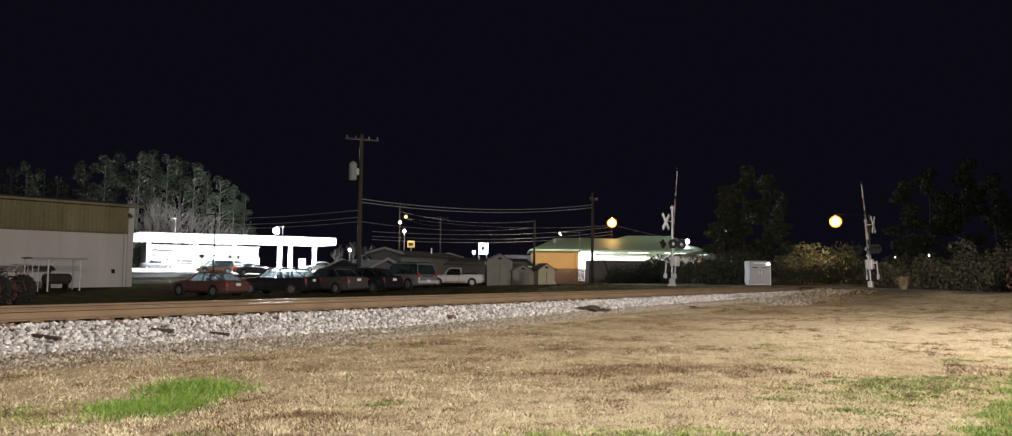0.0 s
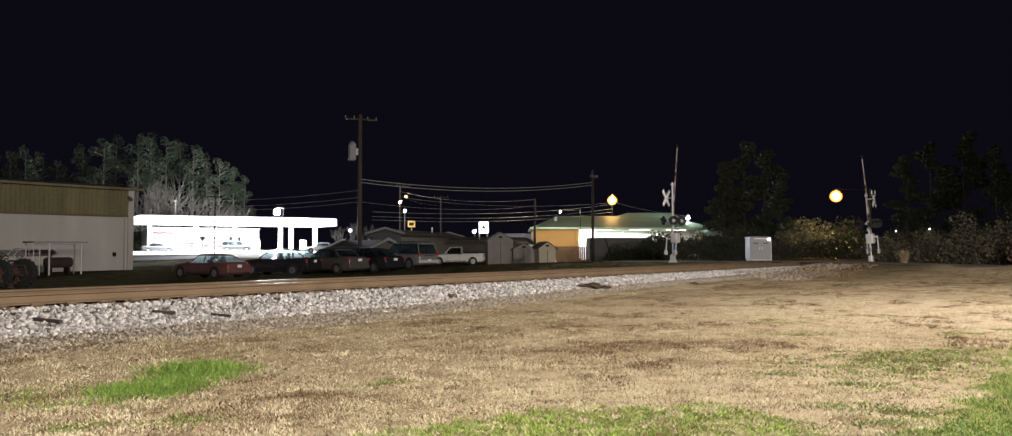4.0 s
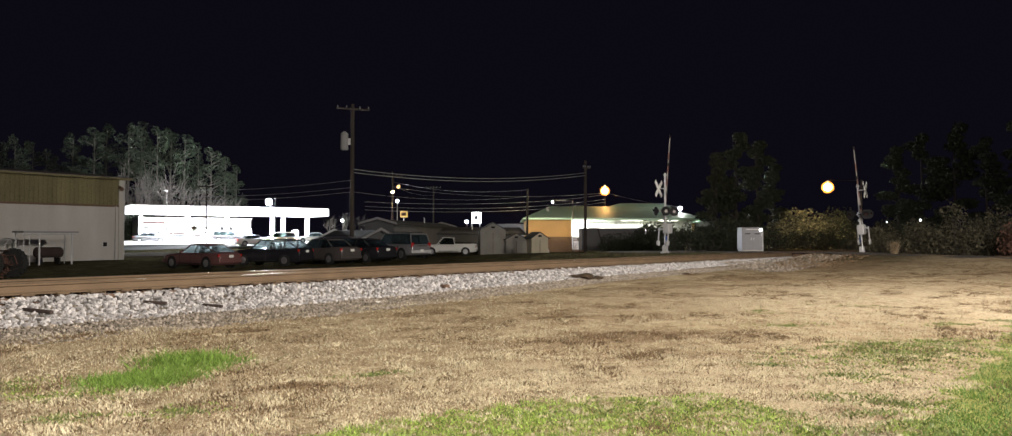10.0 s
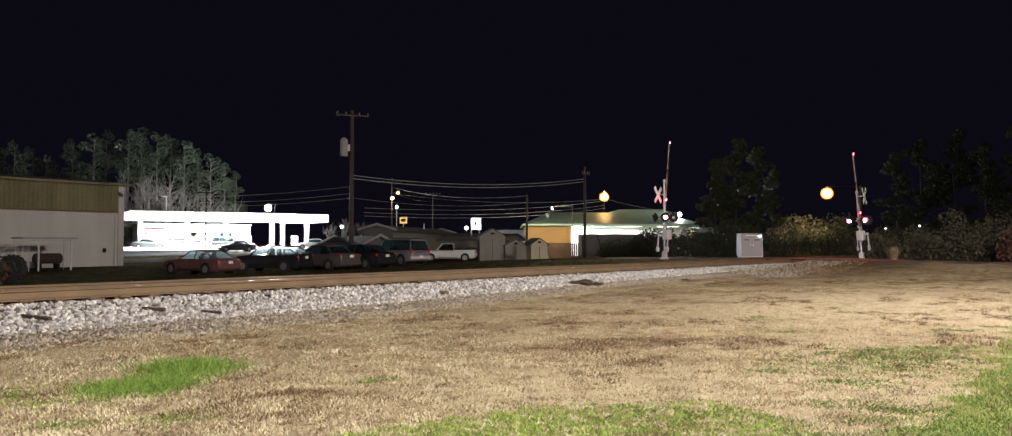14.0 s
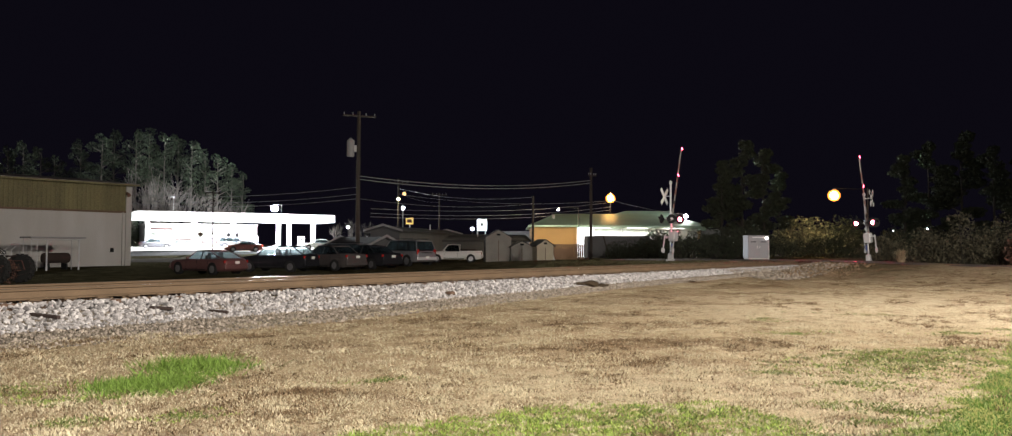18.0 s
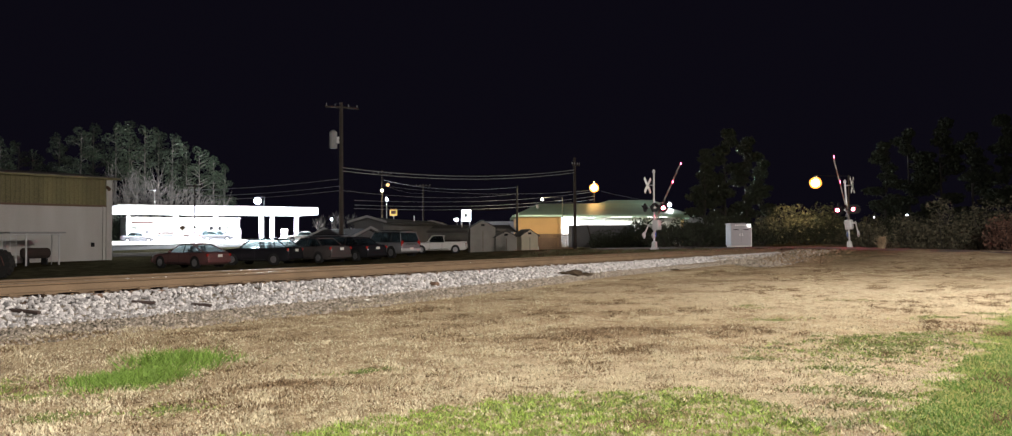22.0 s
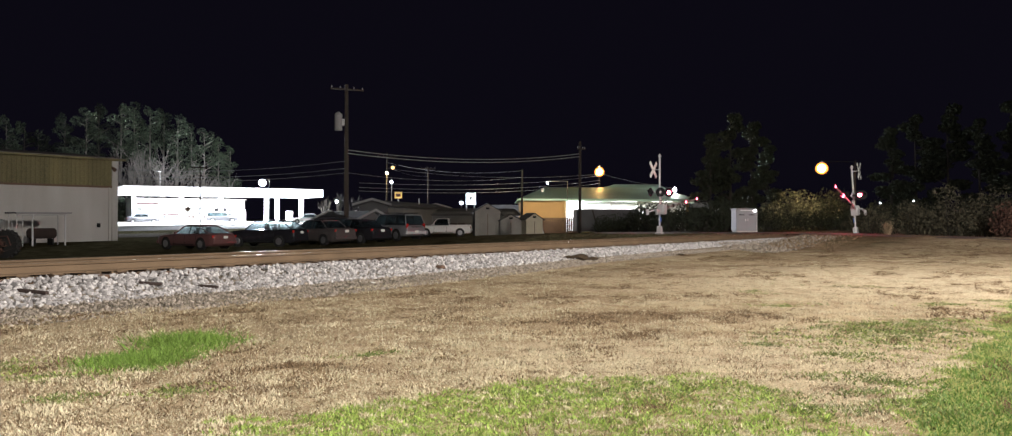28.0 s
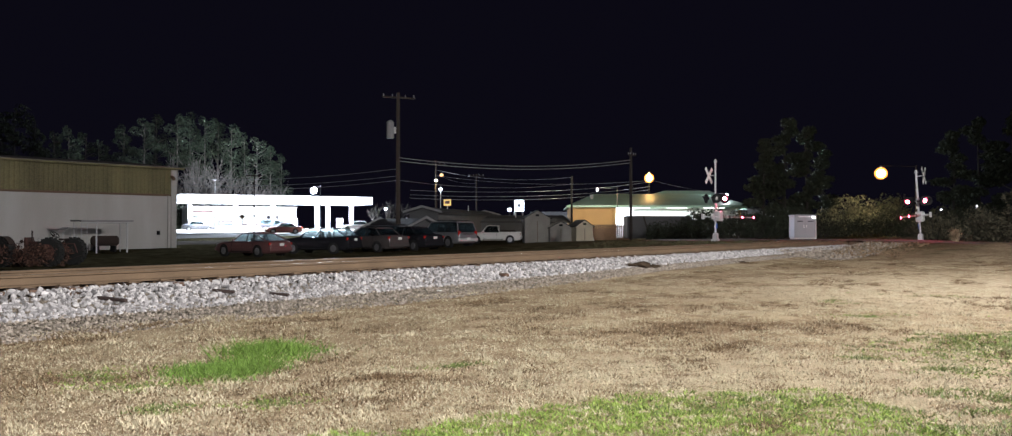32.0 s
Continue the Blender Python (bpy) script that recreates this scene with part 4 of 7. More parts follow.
    for fx in (0.315, -0.295):
        for sg in (-1, 1):
            x, y = fx * length, sg * (half - 0.10)
            part("wheel_arch", rod((x, y - sg * 0.08, wheel_r + 0.02), (x, sg * (half + 0.004), wheel_r + 0.02), wheel_r + 0.045, wheel_r + 0.045, 24), M["black"], ob)
            w = part("wheel", rod((x, y - 0.10, wheel_r), (x, y + 0.115 * sg + (0.10 if sg > 0 else -0.0) - (0.10 if sg > 0 else 0.0) + 0.0, wheel_r), wheel_r, wheel_r, 20) if sg > 0 else rod((x, y + 0.10, wheel_r), (x, y - 0.115, wheel_r), wheel_r, wheel_r, 20), M["rubber"], ob, "black tyre")
            rim = rod((x, sg * (half + 0.012), wheel_r), (x, sg * (half + 0.026), wheel_r), wheel_r * 0.66, wheel_r * 0.60, 16)
            for q in range(5):
                a = q * 2 * math.pi / 5
                box(wheel_r * 0.36, 0, 0, wheel_r * 0.5, 0.02, 0.06, 0, rim, Matrix.Translation((x, sg * (half + 0.03), wheel_r)) @ Matrix.Rotation(a, 4, "Y"))
            part("rim", rim, M["rim"], w, "silver wheel rim")
            part("hub", rod((x, sg * (half + 0.03), wheel_r), (x, sg * (half + 0.045), wheel_r), 0.06, 0.05, 10), M["rim"], w)
    for sg in (-1, 1):
        part("headlight", box(0.478 * length, sg * half * 0.68, zh - 0.14, 0.10, half * 0.42, 0.13, 0.03), M["headglow"] if lit else M["clearlens"], ob, "clear headlight")
        tall = kind in ("suv", "van")
        part("taillight", box(-0.486 * length, sg * half * 0.78, zt - (0.06 if tall else 0.16), 0.07, half * (0.22 if tall else 0.36), 0.32 if tall else 0.15, 0.02), M["tailglow"] if lit else M["redlens"], ob, "red taillight")
        part("mirror", box((a0 - 0.045) * length, sg * (half + 0.05), zb + 0.06, 0.10, 0.17, 0.12, 0.03), body_mat, ob)
        for k in (0.06, -0.15):
            part("door_handle", box(k * length, sg * (half + 0.006), zb - 0.16, 0.16, 0.03, 0.03, 0.006), M["chrome"] if kind == "suv" else body_mat, ob)
    part("front_bumper", box(0.492 * length, 0, low + 0.22, 0.12, width * 0.93, 0.20, 0.04), body_mat, ob)
    part("rear_bumper", box(-0.492 * length, 0, low + 0.24, 0.12, width * 0.93, 0.20, 0.04), M["silver"] if kind in ("suv", "pickup") else body_mat, ob)
    part("number_plate", box(-0.512 * length, 0, zt - (0.20 if low < 0.25 else 0.42), 0.02, 0.30, 0.15, 0.004), M["white"], ob, "pale plate")
    part("grille", box(0.497 * length, 0, zh - 0.18, 0.06, half * 0.8, 0.12, 0.01), M["black"], ob)
    if kind == "suv":
        for sg in (-1, 1):
            part("roof_rail", rod((a1 * length - 0.3, sg * wr * 0.85, hr + 0.09), (a2 * length + 0.2, sg * wr * 0.85, hr + 0.09), 0.02, 0.02, 8), M["black"], ob)
        part("hatch_trim", box(-0.495 * length, 0, zt - 0.12, 0.03, half * 1.0, 0.05, 0.006), M["chrome"], ob)
    if kind == "pickup":
        part("bed_floor", box(-0.29 * length, 0, zb - 0.30, 0.38 * length, width * 0.9, 0.05), M["black"], ob, "dark cargo bed")
        for sg in (-1, 1):
            part("bed_side", box(-0.295 * length, sg * (half - 0.06), zb - 0.02, 0.375 * length, 0.10, 0.16, 0.02), body_mat, ob, "white bed side")
        part("tailgate", box(-0.482 * length, 0, zb - 0.04, 0.05, width * 0.9, 0.22, 0.015), body_mat, ob)
        part("headboard", box(-0.115 * length, 0, zb + 0.12, 0.05, width * 0.86, 0.30, 0.01), M["black"], ob)
        part("tool_box", box(-0.19 * length, 0, zb + 0.10, 0.55, width * 0.86, 0.26, 0.03), M["oldrust"], ob, "dark load behind the cab")
        part("cargo", box(-0.32 * length, 0.1, zb + 0.06, 0.7, 0.9, 0.30, 0.06), M["oldrust"], ob, "dark load in the bed")
    return ob


def parked(name, x, y, turn, mat, kind, size, label, category="car", fogged=False):
    return make_car(name, pose(x, y, gz(x, y), 0, 0, turn), mat, kind, size, label, False, "cars parked beside the track" if category == "car" else "", category, fogged)


P = {"maroon": paint("maroon_paint", (0.16, 0.075, 0.075), 0.4), "black": paint("black_car_paint", (0.022, 0.022, 0.027), 0.14), "graphite": paint("graphite_paint", (0.12, 0.105, 0.105), 0.22, 0.4),
     "silver": paint("silver_paint", (0.30, 0.30, 0.325), 0.3, 0.5), "white": paint("white_car_paint", (0.82, 0.81, 0.80), 0.4, 0.0), "tan": paint("tan_paint", (0.42, 0.30, 0.20), 0.35, 0.3), "cream": paint("cream_paint", (0.62, 0.55, 0.44), 0.4, 0.0),
     "red": paint("red_car_paint", (0.25, 0.08, 0.07), 0.35, 0.1), "dark": paint("dark_paint", (0.07, 0.07, 0.08), 0.3, 0.3)}
parked("parked_fastback", -17.25, 46.0, 150, P["maroon"], "fastback", (4.75, 1.76, 1.42), "faded maroon fastback car parked on dark grass", "car", True)
parked("parked_hatchback", -13.95, 48.6, 162, P["black"], "hatch", (4.7, 1.78, 1.60), "glossy black hatchback car with misted windows", "car", True)
parked("parked_sedan", -11.1, 49.7, 145, P["graphite"], "sedan", (4.85, 1.86, 1.57), "dark grey sedan car with red taillights")
parked("parked_sedan", -9.0, 50.9, 142, P["black"], "sedan", (4.75, 1.82, 1.52), "black sedan car parked nose away from the track")
parked("parked_suv", -7.05, 53.8, 138, P["silver"], "suv", (4.6, 1.85, 1.78), "silver four-wheel-drive car with dark rear window")
parked("parked_wagon", -12.0, 56.0, 160, P["dark"], "suv", (4.5, 1.8, 1.65), "dark car parked behind the front row")
parked("pickup_truck", -5.3, 77.0, 180, P["white"], "pickup", (5.3, 1.9, 1.75), "white pickup truck with a dark load in its bed", "pickup truck")
parked("parked_car", -42.5, 123.0, 20, P["dark"], "suv", (4.6, 1.8, 1.7), "dark car standing on the bright forecourt")
parked("parked_car", -52.6, 118.6, 25, P["dark"], "sedan", (4.6, 1.8, 1.5), "dark car standing on the bright forecourt by the shop")
parked("parked_car", -28.6, 119.6, 190, P["white"], "sedan", (4.7, 1.8, 1.5), "white car standing beside the canopy")


# ---- traffic on the highway ----
TRAFFIC = []


def road_at(px, lane):
    """A place on the highway by the bearing at which it is seen."""
    r = (784 - px) / 1247 + 0.009
    k = (38.256 - 100 * r) / (HX + HY * r)
    return -38 + HX * k - HY * lane, 100 + HY * k + HX * lane


def driven(name, mat, kind, size, label, leftward, keys):
    """A car on the highway. keys: seconds and the bearing mark at which it is seen; off the ends it drives on at its pace."""
    turn = math.degrees(math.atan2(HY, HX)) + (180 if leftward else 0)
    lane = 1.8 if leftward else -1.8
    car = make_car(name, pose(-38, 100, 0.4, 0, 0, turn), mat, kind, size, label, True, "cars on the highway")
    rows = [(t, *road_at(p, lane)) for t, p in keys]
    (t0, x0, y0), (t1, x1, y1) = rows[0], rows[1]
    if t0 > 0:
        far = min(t0, 9.0)
        v = ((x1 - x0) / (t1 - t0), (y1 - y0) / (t1 - t0))
        rows.insert(0, (t0 - far, x0 - v[0] * far, y0 - v[1] * far))
        if rows[0][0] > 0:
            rows.insert(0, (0.0, *rows[0][1:]))
    (t0, x0, y0), (t1, x1, y1) = rows[-2], rows[-1]
    if t1 < 32:
        far = min(32 - t1, 9.0)
        v = ((x1 - x0) / (t1 - t0), (y1 - y0) / (t1 - t0))
        rows.append((t1 + far, x1 + v[0] * far, y1 + v[1] * far))
        if rows[-1][0] < 32:
            rows.append((32.0, *rows[-1][1:]))
    TRAFFIC.append((car, turn, rows))


# ---- buildings ----
def wall_box(name, parent, x0, x1, y0, y1, z0, z1, mat, label=""):
    return part(name, box((x0 + x1) / 2, (y0 + y1) / 2, (z0 + z1) / 2, x1 - x0, y1 - y0, z1 - z0), mat, parent, label)


def corrugated(x0, x1, z0, z1, pitch, depth):
    """A ribbed metal sheet facing -y."""
    prof, x = [], x0
    while x < x1 - 1e-6:
        for u, d in ((0, 0), (0.62, 0), (0.70, 1), (0.92, 1)):
            prof.append((x + u * pitch, -depth * d))
        x += pitch
    prof.append((x1, 0))
    verts = [(a, b, z) for z in (z0, z1) for a, b in prof] + [(a, 0.03, z) for z in (z0, z1) for a, b in prof]
    k = len(prof)
    faces = [(i, i + 1, k + i + 1, k + i) for i in range(k - 1)] + [(2 * k + i + 1, 2 * k + i, 3 * k + i, 3 * k + i + 1) for i in range(k - 1)] + [(k + i, k + i + 1, 3 * k + i + 1, 3 * k + i) for i in range(k - 1)] + [(i + 1, i, 2 * k + i, 2 * k + i + 1) for i in range(k - 1)]
    return verts, faces


M["khaki"] = material("weathered_khaki_sheet", (0.27, 0.243, 0.122), 0.8, 0.0, 0.3, 3.0, 0.15, 14, second=(0.10, 0.085, 0.05), streak=6.0)
M["whitewall"] = material("whitewashed_block", (0.60, 0.59, 0.59), 0.85, 0, 0.1, 3.0, 0.2, 18, second=(0.43, 0.41, 0.39), streak=5.0)
M["rooftin"] = material("roof_sheet", (0.20, 0.18, 0.16), 0.6, 0.3, 0.25, 2, 0.1, 20)
M["greenroof"] = material("green_roof_sheet", (0.44, 0.64, 0.53), 0.5, 0.1, 0.15, 2, 0.1, 30)
# tan paint, with some of the sodium lamps' orange put into it
M["tanwall"] = material("tan_metal_wall", (0.60, 0.37, 0.15), 0.7, 0, 0.12, 2, 0.1, 30)
M["brownwall"] = material("brown_wainscot", (0.16, 0.10, 0.07), 0.7, 0, 0.15, 2, 0.1, 30)
M["shingle"] = material("dark_shingle", (0.06, 0.06, 0.065), 0.9, 0, 0.3, 5, 0.3, 50)
M["siding"] = material("grey_siding", (0.30, 0.30, 0.31), 0.75, 0, 0.15, 3, 0.1, 30)
M["darksiding"] = material("dark_siding", (0.11, 0.11, 0.115), 0.8, 0, 0.2, 3, 0.1, 30)
M["shedwall"] = material("pale_shed_boards", (0.50, 0.46, 0.38), 0.8, 0, 0.2, 4, 0.2, 30)
M["greyboards"] = material("weathered_grey_boards", (0.33, 0.315, 0.29), 0.8, 0, 0.2, 4, 0.2, 30)
M["creamboards"] = material("cream_boards", (0.66, 0.60, 0.46), 0.8, 0, 0.15, 4, 0.2, 30)
M["fencewood"] = material("fence_boards", (0.17, 0.11, 0.08), 0.9, 0, 0.3, 4, 0.2, 30)


def make_warehouse():
    # local x runs along the wall that faces the track, from the far corner back towards the camera
    turn = math.degrees(math.atan2(-TY, -TX))
    x, y = -28.45, 59.9
    ob = thing("warehouse", pose(x, y, gz(x, y), 0, 0, turn), "long low warehouse of whitewashed wall and khaki metal sheeting", "warehouse", "", "")
    L, depth, h, hw = 34.0, 16.0, 5.95, 3.95
    # y positive is away from the track
    sgn = -1
    wall_box("wall", ob, 0.0, L, -depth, 0.0, -0.6, hw, M["whitewall"], "whitewashed block wall")
    v, f = corrugated(0.0, L, hw, h, 0.30, 0.035)
    raw("metal_sheeting", [(a, -b + 0.012, c) for a, b, c in v], [q[::-1] for q in f], M["khaki"], "weathered khaki ribbed sheeting", parent=ob)
    wall_box("upper_wall", ob, 0.0, L, -depth, -0.03, hw, h, M["khaki"])
    part("drip_edge", box(L / 2, 0.05, hw + 0.02, L, 0.06, 0.14, 0.01), M["brownwall"], ob, "dark drip edge")
    part("roof", loft([[(x0, 0.45, h - 0.03), (x0, 0.45, h + 0.13), (x0, -depth / 2, h + 0.95), (x0, -depth - 0.4, h + 0.13), (x0, -depth - 0.4, h - 0.03), (x0, -depth / 2, h + 0.80)] for x0 in (-0.5, L + 0.5)]), M["rooftin"], ob, "low-pitched metal roof")
    part("gutter", box(L / 2, 0.50, h + 0.02, L + 0.9, 0.12, 0.13, 0.02), M["khaki"], ob, "rusty eave gutter")
    part("corner_trim", box(0.16, 0.06, h / 2 - 0.25, 0.42, 0.10, h + 0.4, 0.01), M["whitewall"], ob, "white corner trim")
    part("downpipe", rod((0.62, 0.12, -0.3), (0.62, 0.12, hw), 0.05, 0.05, 8), M["whitewall"], ob)
    part("meter_box", box(1.35, 0.07, 1.15, 0.22, 0.13, 0.30, 0.02), M["black"], ob, "small dark meter box")
    part("wall_lamp", rod((0.35, 0.12, h - 0.55), (0.35, 0.45, h - 0.75), 0.10, 0.14, 10), M["brownwall"], ob, "unlit rusty wall lamp")


make_warehouse()


def make_lean_to():
    x, y = -28.86, 50.6
    turn = math.degrees(math.atan2(TY, TX))
    ob = thing("pipe_shelter", pose(x, y, gz(x, y), 0, 0, turn), "open shelter of grey pipes with a flat tin roof", "shelter")
    for px, py, r in ((-0.63, -0.6, 0.055), (1.32, -0.6, 0.055), (-1.5, 0.6, 0.035), (1.42, 0.6, 0.035), (-1.5, -0.5, 0.03), (-1.15, -0.5, 0.03)):
        part("post", rod((px, py, -0.2), (px, py, 2.02), r, r, 8), M["silver"], ob)
    for k in range(5):
        part("rung", rod((-1.5, -0.5, 0.4 + 0.32 * k), (-1.15, -0.5, 0.4 + 0.32 * k), 0.018, 0.018, 6), M["silver"], ob)
    part("roof", box(0, 0, 2.06, 3.3, 1.6, 0.10, 0.01), M["siding"], ob, "flat tin roof")
    part("front_beam", rod((-1.5, -0.6, 1.93), (1.5, -0.6, 1.93), 0.04, 0.04, 8), M["silver"], ob)
    tx, ty = -29.25, 51.6
    t = thing("fuel_tank", pose(tx, ty, gz(tx, ty), 0, 0, turn), "rusty dark fuel tank lying on cradles", "tank")
    part("tank", loft([[(xx, r * math.cos(a), 0.75 + r * math.sin(a)) for a in np.linspace(0, 2 * math.pi, 18, endpoint=False)] for xx, r in ((-0.86, 0.14), (-0.82, 0.28), (-0.74, 0.34), (0.74, 0.34), (0.82, 0.28), (0.86, 0.14))]), M["oldrust"], t, "rusty tank barrel")
    for cx in (-0.55, 0.55):
        part("cradle", box(cx, 0, 0.16, 0.12, 0.7, 0.5, 0.02), M["black"], t)
    sx, sy = -30.5, 49.6
    f = thing("swing_frame", pose(sx, sy, gz(sx, sy), 0, 0, turn), "bent pale pipe frame standing on the grass", "pipe frame")
    for py in (-0.5, 0.5):
        part("frame_pipe", tube([(-0.7, py, 0), (-0.5, py, 1.3), (-0.2, py, 1.65), (0.3, py, 1.7), (0.35, py, 0)], 0.03), M["silver"], f)
    part("cross_pipe", rod((-0.2, -0.5, 1.65), (-0.2, 0.5, 1.65), 0.025, 0.025, 8), M["silver"], f)


make_lean_to()


M["rustred"] = material("red_rust", (0.12, 0.05, 0.04), 0.9, 0.1, 0.5, 14, 0.5, 40, second=(0.04, 0.026, 0.022))


def lugged_wheel(parent, x, y, r, w, name):
    """A farm tyre with raised lugs; it turns about y."""
    bm = rod((x, y - w / 2, r), (x, y + w / 2, r), r * 0.94, r * 0.94, 24)
    for k in range(18):
        for sg in (-1, 1):
            box(0, 0, 0, 0.07, w * 0.46, 0.07, 0.01, bm, Matrix.Translation((x, y + sg * w * 0.24, r)) @ Matrix.Rotation(k * math.pi / 9 + (sg > 0) * 0.17, 4, "Y") @ Matrix.Translation((0, 0, r * 0.96)))
    tyre = part(name, bm, M["rubber"], parent, "worn black lugged tyre")
    out = 1 if y > 0 else -1
    part("rim", rod((x, y + out * w * 0.48, r), (x, y + out * (w * 0.5 + 0.02), r), r * 0.56, r * 0.48, 18), M["rustred"], tyre, "rusty rim")
    part("hub", rod((x, y + out * w * 0.5, r), (x, y + out * (w * 0.5 + 0.07), r), r * 0.17, r * 0.13, 10), M["oldrust"], tyre)


def make_tractor(x, y, turn, label, paint_mat, bare):
    """An old farm tractor that faces its own +x; bare ones have lost bonnet and mudguards."""
    ob = thing("old_tractor", pose(x, y, gz(x, y), 0, 0, turn), label, "tractor", "old tractors")
    part("chassis", box(0.1, 0, 0.66, 2.1, 0.34, 0.26, 0.03), M["oldrust"], ob)
    part("engine_block", box(0.62, 0, 0.93, 0.75, 0.36, 0.40, 0.04), M["rustred"], ob, "rusty engine block")
    part("radiator", box(1.12, 0, 1.0, 0.14, 0.5, 0.62, 0.03), paint_mat, ob)
    part("gearbox", rod((-0.75, 0, 0.72), (0.15, 0, 0.72), 0.26, 0.22, 14), M["rustred"], ob, "rusty gearbox")
    part("rear_axle", rod((-0.62, -0.62, 0.66), (-0.62, 0.62, 0.66), 0.12, 0.12, 12), M["oldrust"], ob)
    part("front_axle", box(1.08, 0, 0.44, 0.12, 1.1, 0.12, 0.02), M["oldrust"], ob)
    for sg in (-1, 1):
        lugged_wheel(ob, -0.62, sg * 0.74, 0.66, 0.32, "rear_wheel")
        lugged_wheel(ob, 1.08, sg * 0.60, 0.36, 0.18, "front_wheel")
        if not bare:
            part("mudguard", loft([[(-0.62 + 0.74 * math.cos(a), sg * 0.55 + b, 0.66 + 0.74 * math.sin(a)) for a in np.linspace(0.3, 2.6, 9)] + [(-0.62 + 0.71 * math.cos(a), sg * 0.55 + b, 0.66 + 0.71 * math.sin(a)) for a in np.linspace(2.6, 0.3, 9)] for b in (-0.02, 0.32 * sg)]), paint_mat, ob, "bent rusty mudguard")
        for k in range(4):
            part("exhaust_pipe", tube([(0.38 + 0.16 * k, sg * 0.18, 1.0), (0.38 + 0.16 * k, sg * 0.29, 0.98), (0.36 + 0.14 * k, sg * 0.30, 0.84)], 0.03), M["oldrust"], ob)
    if not bare:
        part("bonnet", loft([[(xx, -w, 1.14), (xx, w, 1.14), (xx, w * 0.9, 1.32), (xx, w * 0.4, 1.40), (xx, -w * 0.4, 1.40), (xx, -w * 0.9, 1.32)] for xx, w in ((0.16, 0.24), (0.7, 0.27), (1.16, 0.25))]), paint_mat, ob, "faded rusty bonnet")
    part("seat_spring", tube([(-0.5, 0, 0.9), (-0.8, 0, 1.0), (-0.72, 0, 1.16)], 0.03), M["oldrust"], ob)
    part("seat", loft([[(-0.72 + r * math.cos(a), r * math.sin(a), z + 0.05 * abs(math.cos(a))) for a in np.linspace(0, 2 * math.pi, 14, endpoint=False)] for z, r in ((1.16, 0.14), (1.18, 0.22), (1.22, 0.24))]), M["oldrust"], ob, "pressed steel seat")
    part("steering_column", rod((0.2, 0, 1.0), (-0.22, 0, 1.42), 0.025, 0.025, 8), M["oldrust"], ob)
    wheel = part("steering_wheel", tube([(0.20 * math.cos(a), 0.20 * math.sin(a), 0) for a in np.linspace(0, 2 * math.pi, 20)], 0.018), M["black"], ob)
    wheel.matrix_basis = pose(-0.24, 0, 1.44, 0, -40, 0)
    part("spokes", rod((-0.19, 0, 0), (0.19, 0, 0), 0.012, 0.012, 6, rod((0, -0.19, 0), (0, 0.19, 0), 0.012, 0.012, 6)), M["black"], wheel)
    part("exhaust_stack", rod((0.85, 0.12, 1.1), (0.85, 0.12, 1.62), 0.035, 0.035, 10), M["oldrust"], ob)
    for sg in (-1, 1):
        part("headlamp", rod((1.16, sg * 0.34, 1.12), (1.24, sg * 0.34, 1.12), 0.06, 0.09, 12), M["oldrust"], ob)
        part("lift_arm", tube([(-0.7, sg * 0.24, 1.0), (-1.05, sg * 0.26, 1.02), (-1.2, sg * 0.28, 0.6)], 0.03), M["rustred"], ob)


make_tractor(-23.1, 36.1, 172, "derelict rusty red farm tractor with bare engine", M["rustred"], True)
make_tractor(-25.3, 34.4, 158, "old dark farm tractor with rusty mudguards", M["oldrust"], False)


